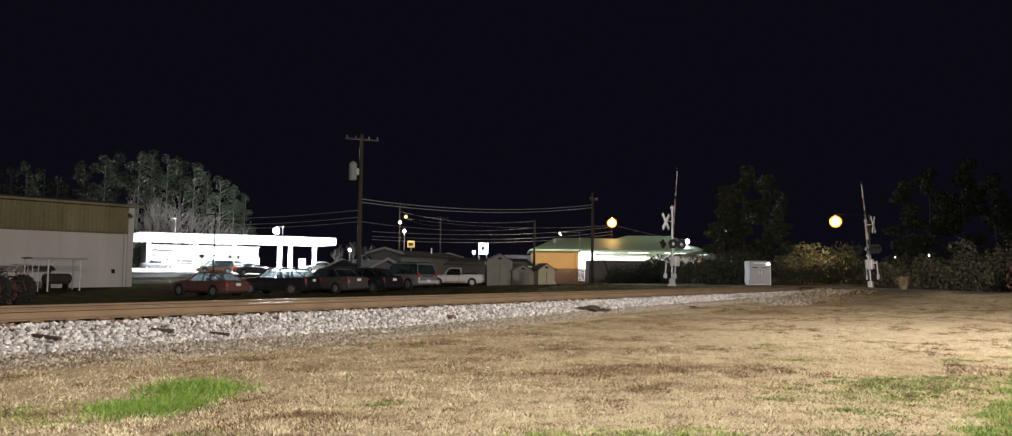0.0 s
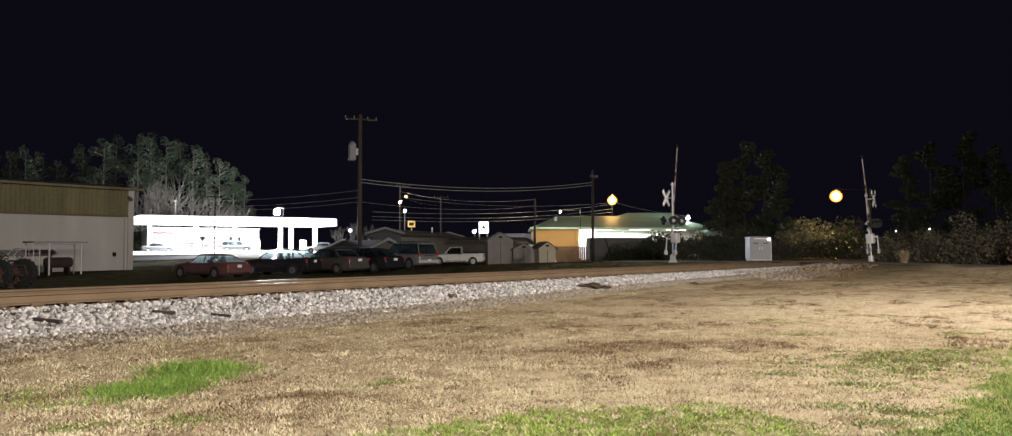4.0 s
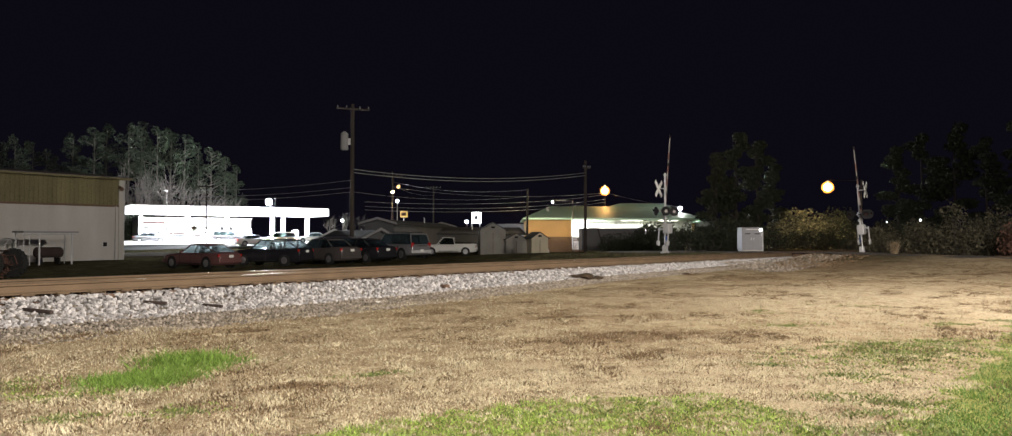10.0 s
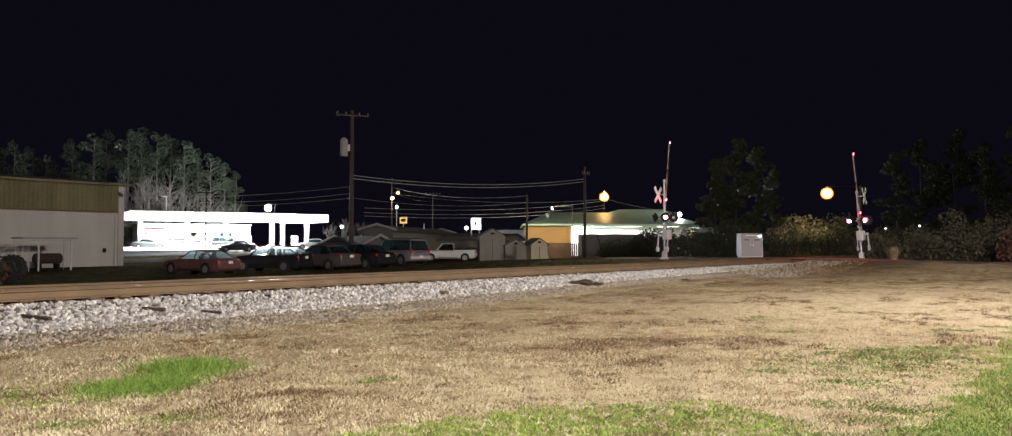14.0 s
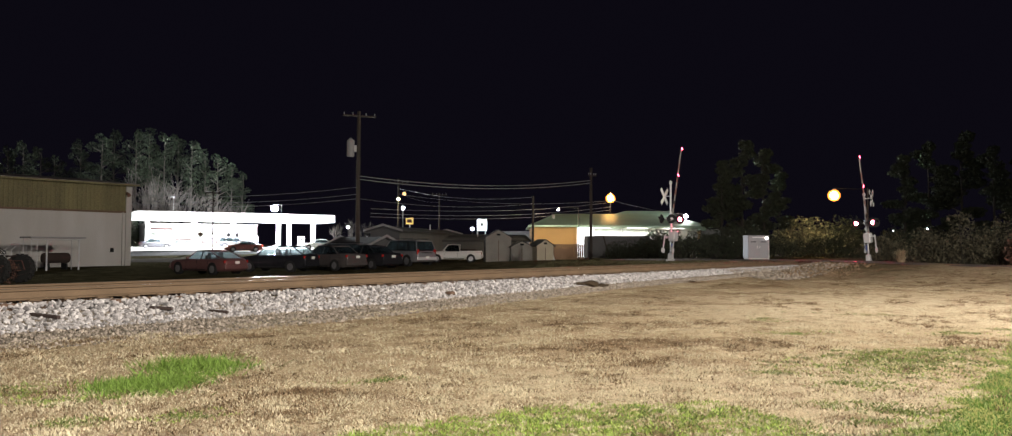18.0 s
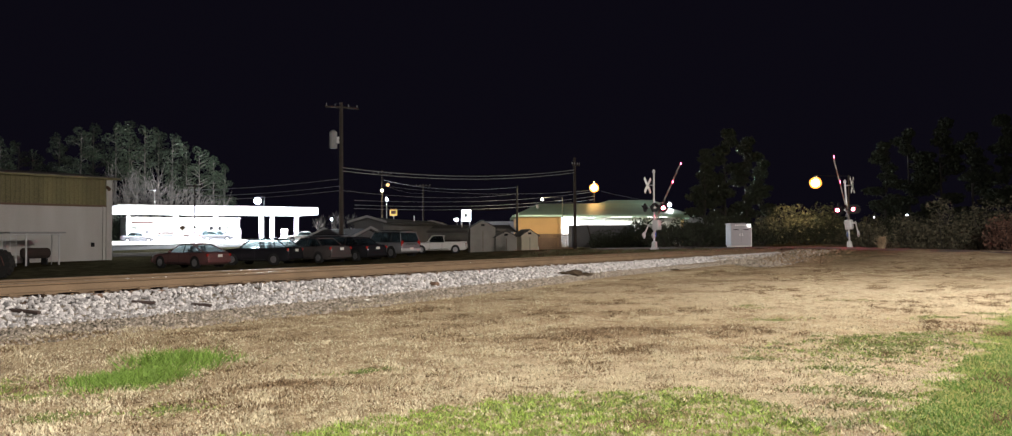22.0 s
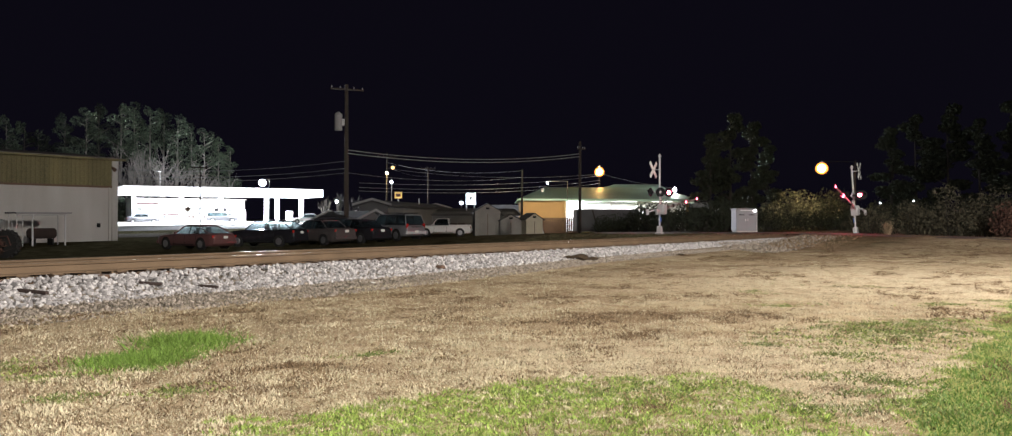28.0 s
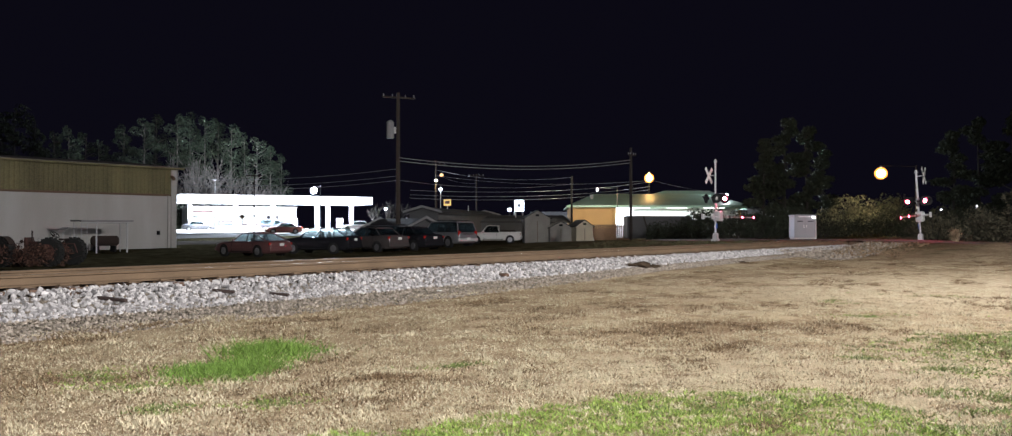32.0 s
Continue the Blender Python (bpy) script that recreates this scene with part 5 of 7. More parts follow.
def make_station():
    turn = math.degrees(math.atan2(HY, HX))
    cx, cy = -42.95, 124.5
    z = gz(cx, cy) + 0.08
    ob = thing("station_canopy", pose(cx, cy, z, 0, 0, turn), "brightly lit white filling station canopy on columns", "canopy")
    L, D = 28.9, 9.0
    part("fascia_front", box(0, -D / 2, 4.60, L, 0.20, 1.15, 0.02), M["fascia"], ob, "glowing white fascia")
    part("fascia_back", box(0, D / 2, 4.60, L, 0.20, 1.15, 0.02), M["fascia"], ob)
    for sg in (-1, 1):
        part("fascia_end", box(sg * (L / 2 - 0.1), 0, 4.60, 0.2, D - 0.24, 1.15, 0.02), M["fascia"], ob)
    part("deck", box(0, 0, 4.95, L - 0.3, D - 0.3, 0.30), M["white"], ob)
    for i in range(15):
        for sg in (-1, 1):
            part("soffit_lamp", box(-12.9 + 1.84 * i, sg * 2.2, 4.72, 0.6, 0.6, 0.10, 0.02), M["coldlamp"], ob, "square soffit lamp")
    part("brand_stripe", box(9.4, -D / 2 - 0.115, 4.65, 2.2, 0.02, 0.30), M["amberstripe"], ob, "faint orange badge shape")
    for i, px in enumerate((-12.4, -6.2, 0.0, 6.4, 8.8, 12.0)):
        part("column", box(px, -1.2 if i % 2 else 1.2, 2.05, 0.55, 0.55, 4.1, 0.03), M["white"], ob, "white canopy column")
    for px in (-10, -3.5, 3.0, 10.4):
        x, y = cx + HX * px, cy + HY * px
        d = thing("fuel_dispenser", pose(x, y, z, 0, 0, turn), "white fuel dispenser with dark screen under the canopy", "fuel pump", "fuel dispensers")
        part("cabinet", box(0, 0, 0.95, 0.95, 0.55, 1.7, 0.04), M["white"], d)
        part("plinth", box(0, 0, 0.07, 2.2, 1.1, 0.14, 0.03), M["concrete"], d)
        part("screen", box(0, -0.285, 1.35, 0.5, 0.02, 0.35, 0.01), M["black"], d, "dark display")
        for sg in (-1, 1):
            part("nozzle", box(sg * 0.52, 0, 1.05, 0.10, 0.2, 0.3, 0.02), M["black"], d)
    sx, sy = cx - HY * 13.5 - HX * 2.2, cy + HX * 13.5 - HY * 2.2
    st = thing("station_shop", pose(sx, sy, gz(sx, sy) + 0.08, 0, 0, turn), "white filling station shop with a bright glass front", "shop building")
    W = 17.6
    wall_box("wall_back", st, -W / 2, W / 2, 7.7, 8.0, 0, 3.7, M["white"])
    for sg in (-1, 1):
        wall_box("wall_side", st, sg * W / 2 - 0.15, sg * W / 2 + 0.15, 0.15, 7.7, 0, 3.7, M["white"])
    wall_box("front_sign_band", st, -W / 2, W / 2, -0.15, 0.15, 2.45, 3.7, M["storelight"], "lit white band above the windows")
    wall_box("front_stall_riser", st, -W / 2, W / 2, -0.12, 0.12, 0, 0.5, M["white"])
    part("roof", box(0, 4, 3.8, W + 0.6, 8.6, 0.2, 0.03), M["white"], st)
    # ceiling and door glass glow themselves; no shop lamps are modelled
    part("light_ceiling", box(0, 4, 2.6, W - 0.8, 7.0, 0.06), M["storelight"], st, "ceiling glowing in place of the shop's lamps")
    part("shop_floor", box(0, 4, 0.03, W - 0.4, 7.4, 0.06), M["concrete"], st)
    for i in range(7):
        x0 = -W / 2 + 0.2 + i * 2.45
        if i == 5:
            dr = part("door_leaf", box(x0 + 1.2, 0, 1.22, 1.9, 0.08, 2.4, 0.02), M["black"], st, "dark framed glass door")
            part("door_glass", box(x0 + 1.2, -0.05, 1.22, 0.6, 0.02, 2.1), M["storelight"], dr)
            continue
        fr = part("window_frame", box(x0, 0, 1.47, 0.10, 0.14, 1.95, 0.01), M["silver"], st)
        part("pane", box(x0 + 1.2, 0, 1.47, 2.26, 0.015, 1.9), M["winglass"], fr)
    for i in range(4):
        shelf = part("shop_shelf", box(-6.3 + 4.0 * i, 3.0, 0.8, 3.2, 0.7, 1.4, 0.02), M["white"], st, "full white goods shelf")
        for k in range(3):
            part("goods", box(-6.3 + 4.0 * i, 2.63, 0.42 + 0.42 * k, 3.0, 0.05, 0.26, 0.01), (M["red"], M["shedwall"], M["siding"])[(i + k) % 3], shelf)
    part("poster", box(-6.6, -0.17, 2.95, 3.4, 0.03, 0.40, 0.005), M["red"], st, "pale red sign panel")


M["amberstripe"] = glow("amber_badge", (1.0, 0.75, 0.5), 1.6)
make_station()


def hip_roof(x0, x1, y0, y1, z, r0, r1, ry, rz, thick=0.14):
    """A hipped sheet roof on a rectangle, its ridge from r0 to r1 along x."""
    bm = bmesh.new()
    low = [bm.verts.new(p) for p in ((x0, y0, z - thick), (x1, y0, z - thick), (x1, y1, z - thick), (x0, y1, z - thick))]
    eave = [bm.verts.new(p) for p in ((x0, y0, z), (x1, y0, z), (x1, y1, z), (x0, y1, z))]
    a, b = bm.verts.new((r0, ry, rz)), bm.verts.new((r1, ry, rz))
    for i in range(4):
        bm.faces.new((low[i], low[(i + 1) % 4], eave[(i + 1) % 4], eave[i]))
    bm.faces.new(low[::-1])
    for f in ((eave[0], eave[1], b, a), (eave[1], eave[2], b), (eave[2], eave[3], a, b), (eave[3], eave[0], a)):
        bm.faces.new(f)
    return bm


def make_green_building():
    # front block with a gable towards the track and a long wing behind
    x, y = 5.4, 94.0
    ob = thing("green_roofed_building", pose(x, y, gz(x, y), 0, 0, 0), "tan metal building with pale green roof and lit porch", "building")
    zt = 3.65
    wall_box("wall_gable", ob, -2.9, 2.3, 0.0, 0.2, -0.4, zt, M["tanwall"], "tan metal gable wall")
    wall_box("wainscot", ob, -2.92, 2.32, -0.06, -0.004, -0.4, 1.05, M["brownwall"], "brown wainscot")
    wall_box("wall_side", ob, -2.9, -2.7, 0.2, 16, -0.4, zt, M["tanwall"])
    wall_box("wall_porch", ob, 2.1, 17.5, 5.2, 5.4, -0.4, zt, M["white"], "white wall behind the lit porch")
    wall_box("wall_porch_end", ob, 2.1, 2.3, 0.2, 5.2, -0.4, zt, M["white"])
    wall_box("wall_end", ob, 17.3, 17.5, 5.4, 16, -0.4, zt, M["tanwall"])
    part("roof", hip_roof(-3.4, 18.2, -0.6, 17.0, zt, 0.2, 14.0, 8.2, zt + 1.75), M["greenroof"], ob, "long pale green hipped metal roof")
    part("fascia_board", box(7.4, -0.615, zt - 0.02, 21.6, 0.03, 0.20, 0.005), M["greenroof"], ob, "green eave board")
    for k in range(4):
        part("porch_post", box(3.4 + 4.4 * k, 1.5, 1.6, 0.16, 0.16, 4.0, 0.01), M["white"], ob, "white porch post")
    for k in range(3):
        part("tube_lamp", box(5.4 + 4.4 * k, 3.0, zt - 0.12, 2.4, 0.3, 0.10, 0.02), M["tubes"], ob, "lit tube lamp")
    # the bay's light is put into this panel as emission
    part("bay_panel", box(3.4, 0.6, 1.75, 1.9, 0.06, 3.5, 0.01), M["storelight"], ob, "panel glowing in place of the lit entrance bay")
    part("downpipe", rod((1.9, -0.08, -0.2), (1.9, -0.08, zt), 0.06, 0.06, 8), M["tanwall"], ob)
    part("roof_vent", rod((-0.2, 4.6, zt + 0.9), (-0.2, 4.6, zt + 1.5), 0.18, 0.2, 10), M["white"], ob, "pale roof vent")
    x, y = 15.5, 106.5
    b = thing("green_roofed_hall", pose(x, y, gz(x, y), 0, 0, 0), "larger hall with tan walls and pale green gable roof", "building")
    wall_box("wall_front", b, -8, 9.5, 0, 0.2, -0.4, 3.3, M["tanwall"])
    wall_box("wall_back", b, -8, 9.5, 13.8, 14, -0.4, 3.3, M["tanwall"])
    for xx in (-8, 9.3):
        wall_box("wall_side", b, xx, xx + 0.2, 0.2, 13.8, -0.4, 3.3, M["tanwall"])
    part("roof", hip_roof(-8.6, 10.1, -0.7, 14.6, 3.25, 0.6, 6.8, 7.0, 5.95), M["greenroof"], b, "pale green hipped metal roof")


make_green_building()


def make_trailer():
    x, y = 10.6, 80.5
    ob = thing("box_trailer", pose(x, y, gz(x, y), 0, 0, 4), "grey box trailer standing behind the bushes", "trailer")
    part("body", box(0, 0, 1.55, 6.2, 2.3, 2.2, 0.06), M["darksiding"], ob, "dull grey trailer body")
    for k in range(6):
        part("rib", box(-2.6 + k * 1.04, -1.165, 1.55, 0.06, 0.03, 2.1, 0.006), M["darksiding"], ob)
    for sg in (-1, 1):
        for k in (-0.5, 0.5):
            part("wheel", rod((k, sg * 1.0, 0.36), (k, sg * 1.2, 0.36), 0.36, 0.36, 18), M["rubber"], ob)


make_trailer()


def make_shed(name, x, y, w, d, h, rise, turn, label, mat):
    ob = thing(name, pose(x, y, gz(x, y), 0, 0, turn), label, "shed", "sheds")
    part("wall", loft([[(-w / 2, yy, -0.2), (w / 2, yy, -0.2), (w / 2, yy, h), (0, yy, h + rise), (-w / 2, yy, h)] for yy in (-d / 2, d / 2)]), mat, ob, "pale board walls")
    for sg in (-1, 1):
        part("roof_slope", pane([(0, -d / 2 - 0.15, h + rise + 0.03), (0, d / 2 + 0.15, h + rise + 0.03), (sg * (w / 2 + 0.2), d / 2 + 0.15, h - 0.05), (sg * (w / 2 + 0.2), -d / 2 - 0.15, h - 0.05)][::sg], 0.06), M["shingle"], ob)
    dr = part("door", box(0, -d / 2 - 0.02, h * 0.45, w * 0.55, 0.04, h * 0.86, 0.008), mat, ob)
    part("door_trim", box(0, -d / 2 - 0.05, h * 0.45, 0.05, 0.02, h * 0.86), M["fencewood"], dr)
    for k in range(int(w / 0.3)):
        part("batten", box(-w / 2 + 0.15 + k * 0.3, -d / 2 - 0.012, h / 2, 0.03, 0.02, h, 0.004), mat, ob)
    part("vent", box(0, -d / 2 - 0.03, h + rise * 0.35, 0.35, 0.05, 0.18, 0.02), M["black"], ob, "dark gable vent")
    return ob


make_shed("garden_shed", -1.35, 81.0, 2.5, 3.2, 2.45, 0.75, 6, "pale grey garden shed with a gable vent", M["greyboards"])
make_shed("low_shed", 0.95, 80.2, 2.1, 2.4, 1.55, 0.55, 8, "low grey shed with a dark shingle roof", M["greyboards"])
make_shed("low_shed", 3.05, 79.2, 1.7, 2.2, 1.65, 0.60, 18, "small cream shed with a dark roof beside the fence", M["creamboards"])
solid("scrap_board", box(0, 0, 0.55, 0.35, 0.04, 1.3, 0.01), M["white"], "white panel leaning beside the small shed", "board", m=pose(4.25, 78.6, gz(4.25, 78.6) - 0.02, 0, -18, 0))


def make_house(name, x, y, w, d, h, rise, turn, label, mat):
    ob = thing(name, pose(x, y, gz(x, y), 0, 0, turn), label, "house", "houses")
    part("wall", loft([[(xx, -d / 2, -0.3), (xx, d / 2, -0.3), (xx, d / 2, h), (xx, 0, h + rise), (xx, -d / 2, h)] for xx in (-w / 2, w / 2)]), mat, ob, "dark siding walls")
    for sg in (-1, 1):
        part("roof_slope", pane([(-w / 2 - 0.5, 0, h + rise + 0.05), (w / 2 + 0.5, 0, h + rise + 0.05), (w / 2 + 0.5, sg * (d / 2 + 0.5), h - 0.15), (-w / 2 - 0.5, sg * (d / 2 + 0.5), h - 0.15)][::-sg], 0.12), M["shingle"], ob, "dark shingle roof slope")
        for e in (-1, 1):
            part("fascia_board", pane([(e * (w / 2 + 0.51), 0, h + rise + 0.02), (e * (w / 2 + 0.51), 0, h + rise + 0.24), (e * (w / 2 + 0.51), sg * (d / 2 + 0.5), h + 0.04), (e * (w / 2 + 0.51), sg * (d / 2 + 0.5), h - 0.18)], 0.03), M["siding"], ob, "pale fascia board")
    for k in (-0.28, 0.25):
        wn = part("window", box(k * w, -d / 2 - 0.02, h * 0.55, 1.1, 0.06, 1.1, 0.01), M["siding"], ob)
        part("pane", box(k * w, -d / 2 - 0.055, h * 0.55, 0.95, 0.02, 0.95), M["black"], wn, "dark window pane")
    part("vent_pipe", rod((w * 0.1, -d * 0.2, h + rise * 0.5), (w * 0.1, -d * 0.2, h + rise * 0.5 + 0.7), 0.07, 0.07, 8), M["galv"], ob)
    return ob


make_house("bungalow", -13.4, 72.7, 9.0, 4.4, 1.2, 1.1, 125, "dark low bungalow with a shingle gable roof", M["darksiding"])
make_house("long_house", -5.6, 97.0, 14.0, 6.0, 1.9, 0.6, 12, "long grey house with a low roof behind the pickup", M["darksiding"])
make_house("long_house", -10.2, 89.3, 22.0, 3.0, 2.95, 0.35, 79, "long grey house with a low roof behind the cars", M["darksiding"])


def make_fence():
    ob = thing("board_fence", pose(7.0, 88.5, gz(7, 88.5)), "dark board fence before the tan building", "fence")
    for k in range(34):
        part("board", box(-5.2 + k * 0.21, 0, 0.75, 0.19, 0.03, 1.9, 0.004), M["fencewood"], ob)
    for k in range(4):
        part("post", box(-5.2 + k * 2.3, 0.09, 0.75, 0.12, 0.12, 1.95, 0.006), M["fencewood"], ob)


make_fence()


# ---- poles, lamps and wires ----
def make_pole(name, x, y, h, r, label, arms=(), z=None, lean=0):
    z = gz(x, y) if z is None else z
    ob = thing(name, pose(x, y, z, 0, lean, 0), label, "utility pole", "utility poles")
    part("pole", rod((0, 0, -0.5), (0, 0, h), r, r * 0.7, 12), M["pole"], ob, "weathered wooden pole")
    for az, al, turn in arms:
        a = part("crossarm", box(0, -r, 0, al, 0.10, 0.12, 0.01), M["pole"], ob)
        a.matrix_basis = pose(0, 0, az, 0, 0, turn)
        for k in (-0.46, -0.2, 0.2, 0.46):
            part("insulator", rod((k * al, -r, 0.06), (k * al, -r, 0.24), 0.05, 0.035, 8), M["crate"], a, "grey insulator")
    return ob, z


def wire(name, a, b, sag, label="thin dark overhead cable", r=0.014):
    pts = []
    for t in np.linspace(0, 1, 15):
        p = Vector(a).lerp(Vector(b), t)
        pts.append((p.x, p.y, p.z - sag * 4 * t * (1 - t)))
    return solid(name, tube(pts, r, None, 5), M["wire"], label, "cable", "overhead cables")


big, zb0 = make_pole("utility_pole", -11.75, 61.9, 11.9, 0.19, "tall wooden utility pole with a transformer can", ((11.5, 2.6, 25),))
tr = part("transformer", loft([[(-0.62 + rr * math.cos(a), rr * math.sin(a), zz) for a in np.linspace(0, 2 * math.pi, 16, endpoint=False)] for zz, rr in ((8.35, 0.24), (8.4, 0.30), (9.6, 0.30), (9.68, 0.22), (9.8, 0.08))]), M["siding"], big, "grey transformer can")
part("bracket", box(-0.3, 0, 9.0, 0.4, 0.08, 0.5, 0.01), M["galv"], tr)
p2, _ = make_pole("utility_pole", 7.5, 74.9, 8.9, 0.16, "wooden utility pole beside the track", ((8.2, 1.0, 40),))
make_pole("utility_pole", 2.35, 85.0, 6.9, 0.13, "short wooden pole beside the sheds")
p3, _ = make_pole("utility_pole", -15.5, 110, 10.0, 0.16, "wooden pole with crossarm and lit yard lamps", ((9.4, 2.6, 15),))
p4, _ = make_pole("utility_pole", -10.8, 120, 8.5, 0.14, "pale distant pole with a short crossarm", ((8.2, 2.2, 0),))
make_pole("utility_pole", -33.5, 90, 7.4, 0.09, "slim dark pole before the filling station", ((7.2, 1.8, 10),))
guy = solid("leaning_board", box(0, 0, 1.3, 0.13, 0.05, 3.0, 0.01), M["pole"], "loose pale board leaning by the pole", "board", m=pose(9.3, 74.0, gz(9.3, 74.0) - 0.1, 0, -16, 0))


def make_lamp_post(name, x, y, h, glow_mat, label, radius=0.28, arm=0.0, post=True, post_mat="pole", back=0.1):
    z = gz(x, y)
    ob = thing(name, pose(x, y, z), label, "street lamp", "street lamps")
    if post:
        part("post", rod((arm, back, -0.5), (arm, back, h + radius + 0.2), 0.11 if radius > 0.25 else 0.05, 0.07 if radius > 0.25 else 0.04, 10), M[post_mat], ob)
    if arm or back > 0.3:
        part("arm", rod((arm, back, h + radius + 0.1), (0, 0, h + radius + 0.12), 0.028, 0.028, 8), M["black"], ob, "grey lamp arm")
    top = h + (radius * 0.5 if radius < 0.45 else radius * 0.9)
    part("hood", loft([[(r * math.cos(a), r * math.sin(a), zz) for a in np.linspace(0, 2 * math.pi, 16, endpoint=False)] for zz, r in ((top, min(radius * 0.9, 0.16)), (top + 0.06, min(radius * 0.8, 0.14)), (top + 0.16, 0.08))]), M["galv"], ob, "grey lamp hood")
    big = radius >= 0.45
    def globe(r0):
        prof = ((-0.95, 0.25), (-0.75, 0.66), (-0.35, 0.95), (0, 1.0)) + (((0.35, 0.95), (0.75, 0.66), (0.95, 0.25)) if big else ((0.5, 0.85),))
        return loft([[(r0 * r * math.cos(a), r0 * r * math.sin(a), h + r0 * zz) for a in np.linspace(0, 2 * math.pi, 20, endpoint=False)] for zz, r in prof])
    # big bulbs are oversized for bloom; sodium ones also get the halo shell
    amber = big and glow_mat == M["sodium"]
    part("bulb", globe(radius * (0.68 if amber else 1)), glow_mat, ob, "glowing lamp bulb")
    if amber:
        part("globe", globe(radius), M["amber"], ob, "added amber shell for the lamp's orange halo")
    return ob


make_lamp_post("street_lamp", 12.95, 105.0, 7.7 - gz(12.95, 105), M["sodium"], "lit orange sodium street lamp on a pole", 0.62, 0.0)
make_lamp_post("street_lamp", 29.73, 74.0, 6.2 - gz(29.73, 74), M["sodium"], "lit orange sodium street lamp above the shrubs", 0.55, 3.35, True, "pole", 0.6)
make_lamp_post("street_lamp", -35.75, 121.0, 6.9 - gz(-36.6, 121), M["coldlamp"], "dazzling white floodlight above the canopy", 0.5, 1.0, True, "black")
make_lamp_post("street_lamp", -15.4, 109.3, 7.75 - gz(-15.3, 109.3), M["warmlamp"], "lit yard lamp on the pole", 0.22, 0.0, False)
make_lamp_post("street_lamp", -14.5, 108.5, 8.45 - gz(-14.3, 108.5), M["amberlamp"], "dim amber yard lamp high on the pole", 0.24, 0.0, False)
make_lamp_post("street_lamp", -14.05, 104.0, 6.3 - gz(-13.6, 104), M["coldlamp"], "lit white lamp on a pale post", 0.20, 0.0, True, "white")
make_lamp_post("street_lamp", 22.05, 101.5, 5.28 - gz(22.05, 101.5), M["coldlamp"], "lit white lamp before the green-roofed hall", 0.24, 0.0, True, "black")
make_lamp_post("street_lamp", 5.2, 88.0, 5.4 - gz(5.2, 88), M["coldlamp"], "small white street lamp before the tan gable", 0.10, 2.2)
make_lamp_post("street_lamp", -27.5, 135.0, 4.45 - gz(-23, 135), M["coldlamp"], "small distant white lamp beside the station", 0.2, 0.0)
make_lamp_post("street_lamp", -5.73, 118.0, 3.92 - gz(-10.8, 118), M["coldlamp"], "small distant white lamp beside the sign", 0.26, 0.0)
make_lamp_post("street_lamp", 45.0, 95.0, 3.4 - gz(45, 95), M["coldlamp"], "small distant white lamp among dark bushes", 0.11, 0.0)
make_lamp_post("street_lamp", 50.5, 98.0, 3.8 - gz(50.5, 98), M["coldlamp"], "small distant white lamp among dark bushes", 0.08, 0.0)
yl = thing("yard_lamp", pose(20.5, 6.55, gz(20.5, 6.55)), "assumed grey yard lamp on a tall steel post, out of view", "street lamp", "yard lamps")
part("post", rod((0, 0, -0.3), (0, 0, 10.3), 0.09, 0.06, 12), M["galv"], yl)
part("head", box(-0.5, 0.45, 10.35, 0.8, 0.8, 0.16, 0.04), M["galv"], yl)
# second post, added out of view to carry the fill light behind
copy_thing(yl, pose(4.5, -8.45, gz(4.5, -8.45) - 1.0))

fp = thing("light_standard", pose(-47.3, 112, gz(-47.3, 112)), "slim white lamp standard on the forecourt edge", "street lamp")
part("shaft", rod((0, 0, 0), (0, 0, 7.4), 0.09, 0.05, 8), M["white"], fp)
part("luminaire", box(0, -0.5, 7.42, 0.3, 1.2, 0.14, 0.03), M["white"], fp)
# distant lit signs and windows
sg1 = thing("lit_sign", pose(-4.5, 120, gz(-4.5, 120)), "white lit box sign on two posts", "sign")
part("cabinet", box(0.1, 0, 3.75, 1.4, 0.4, 1.65, 0.05), M["signwhite"], sg1, "glowing white sign face")
part("emblem", box(0.05, -0.215, 3.8, 0.5, 0.02, 0.6, 0.02), M["siding"], sg1, "grey emblem shape")
for k in (-0.6, 0.6):
    part("post", rod((k, 0, 0), (k, 0, 2.9), 0.08, 0.08, 8), M["galv"], sg1)
sg2 = thing("amber_sign", pose(-13.3, 105, gz(-13.3, 105)), "small amber lit sign board on a post", "sign")
part("board", box(0, 0, 4.15, 0.95, 0.2, 0.85, 0.03), M["signyellow"], sg2, "amber sign face")
part("emblem", box(0, -0.115, 4.15, 0.62, 0.02, 0.42, 0.02), M["brownwall"], sg2)
part("post", rod((0, 0.2, 0), (0, 0.2, 3.7), 0.07, 0.07, 8), M["galv"], sg2)
ds = thing("road_sign", pose(-36.8, 95.0, gz(-36.8, 95)), "dark diamond road sign seen against the bright station", "road sign")
part("post", rod((0, 0, 0), (0, 0, 2.6), 0.03, 0.03, 8), M["galv"], ds)
part("plate", box(0, -0.04, 2.45, 0.5, 0.01, 0.5, 0.003), M["brownwall"], ds).matrix_basis = pose(0, 0, 2.45, 0, 45, 0) @ pose(0, 0, -2.45)
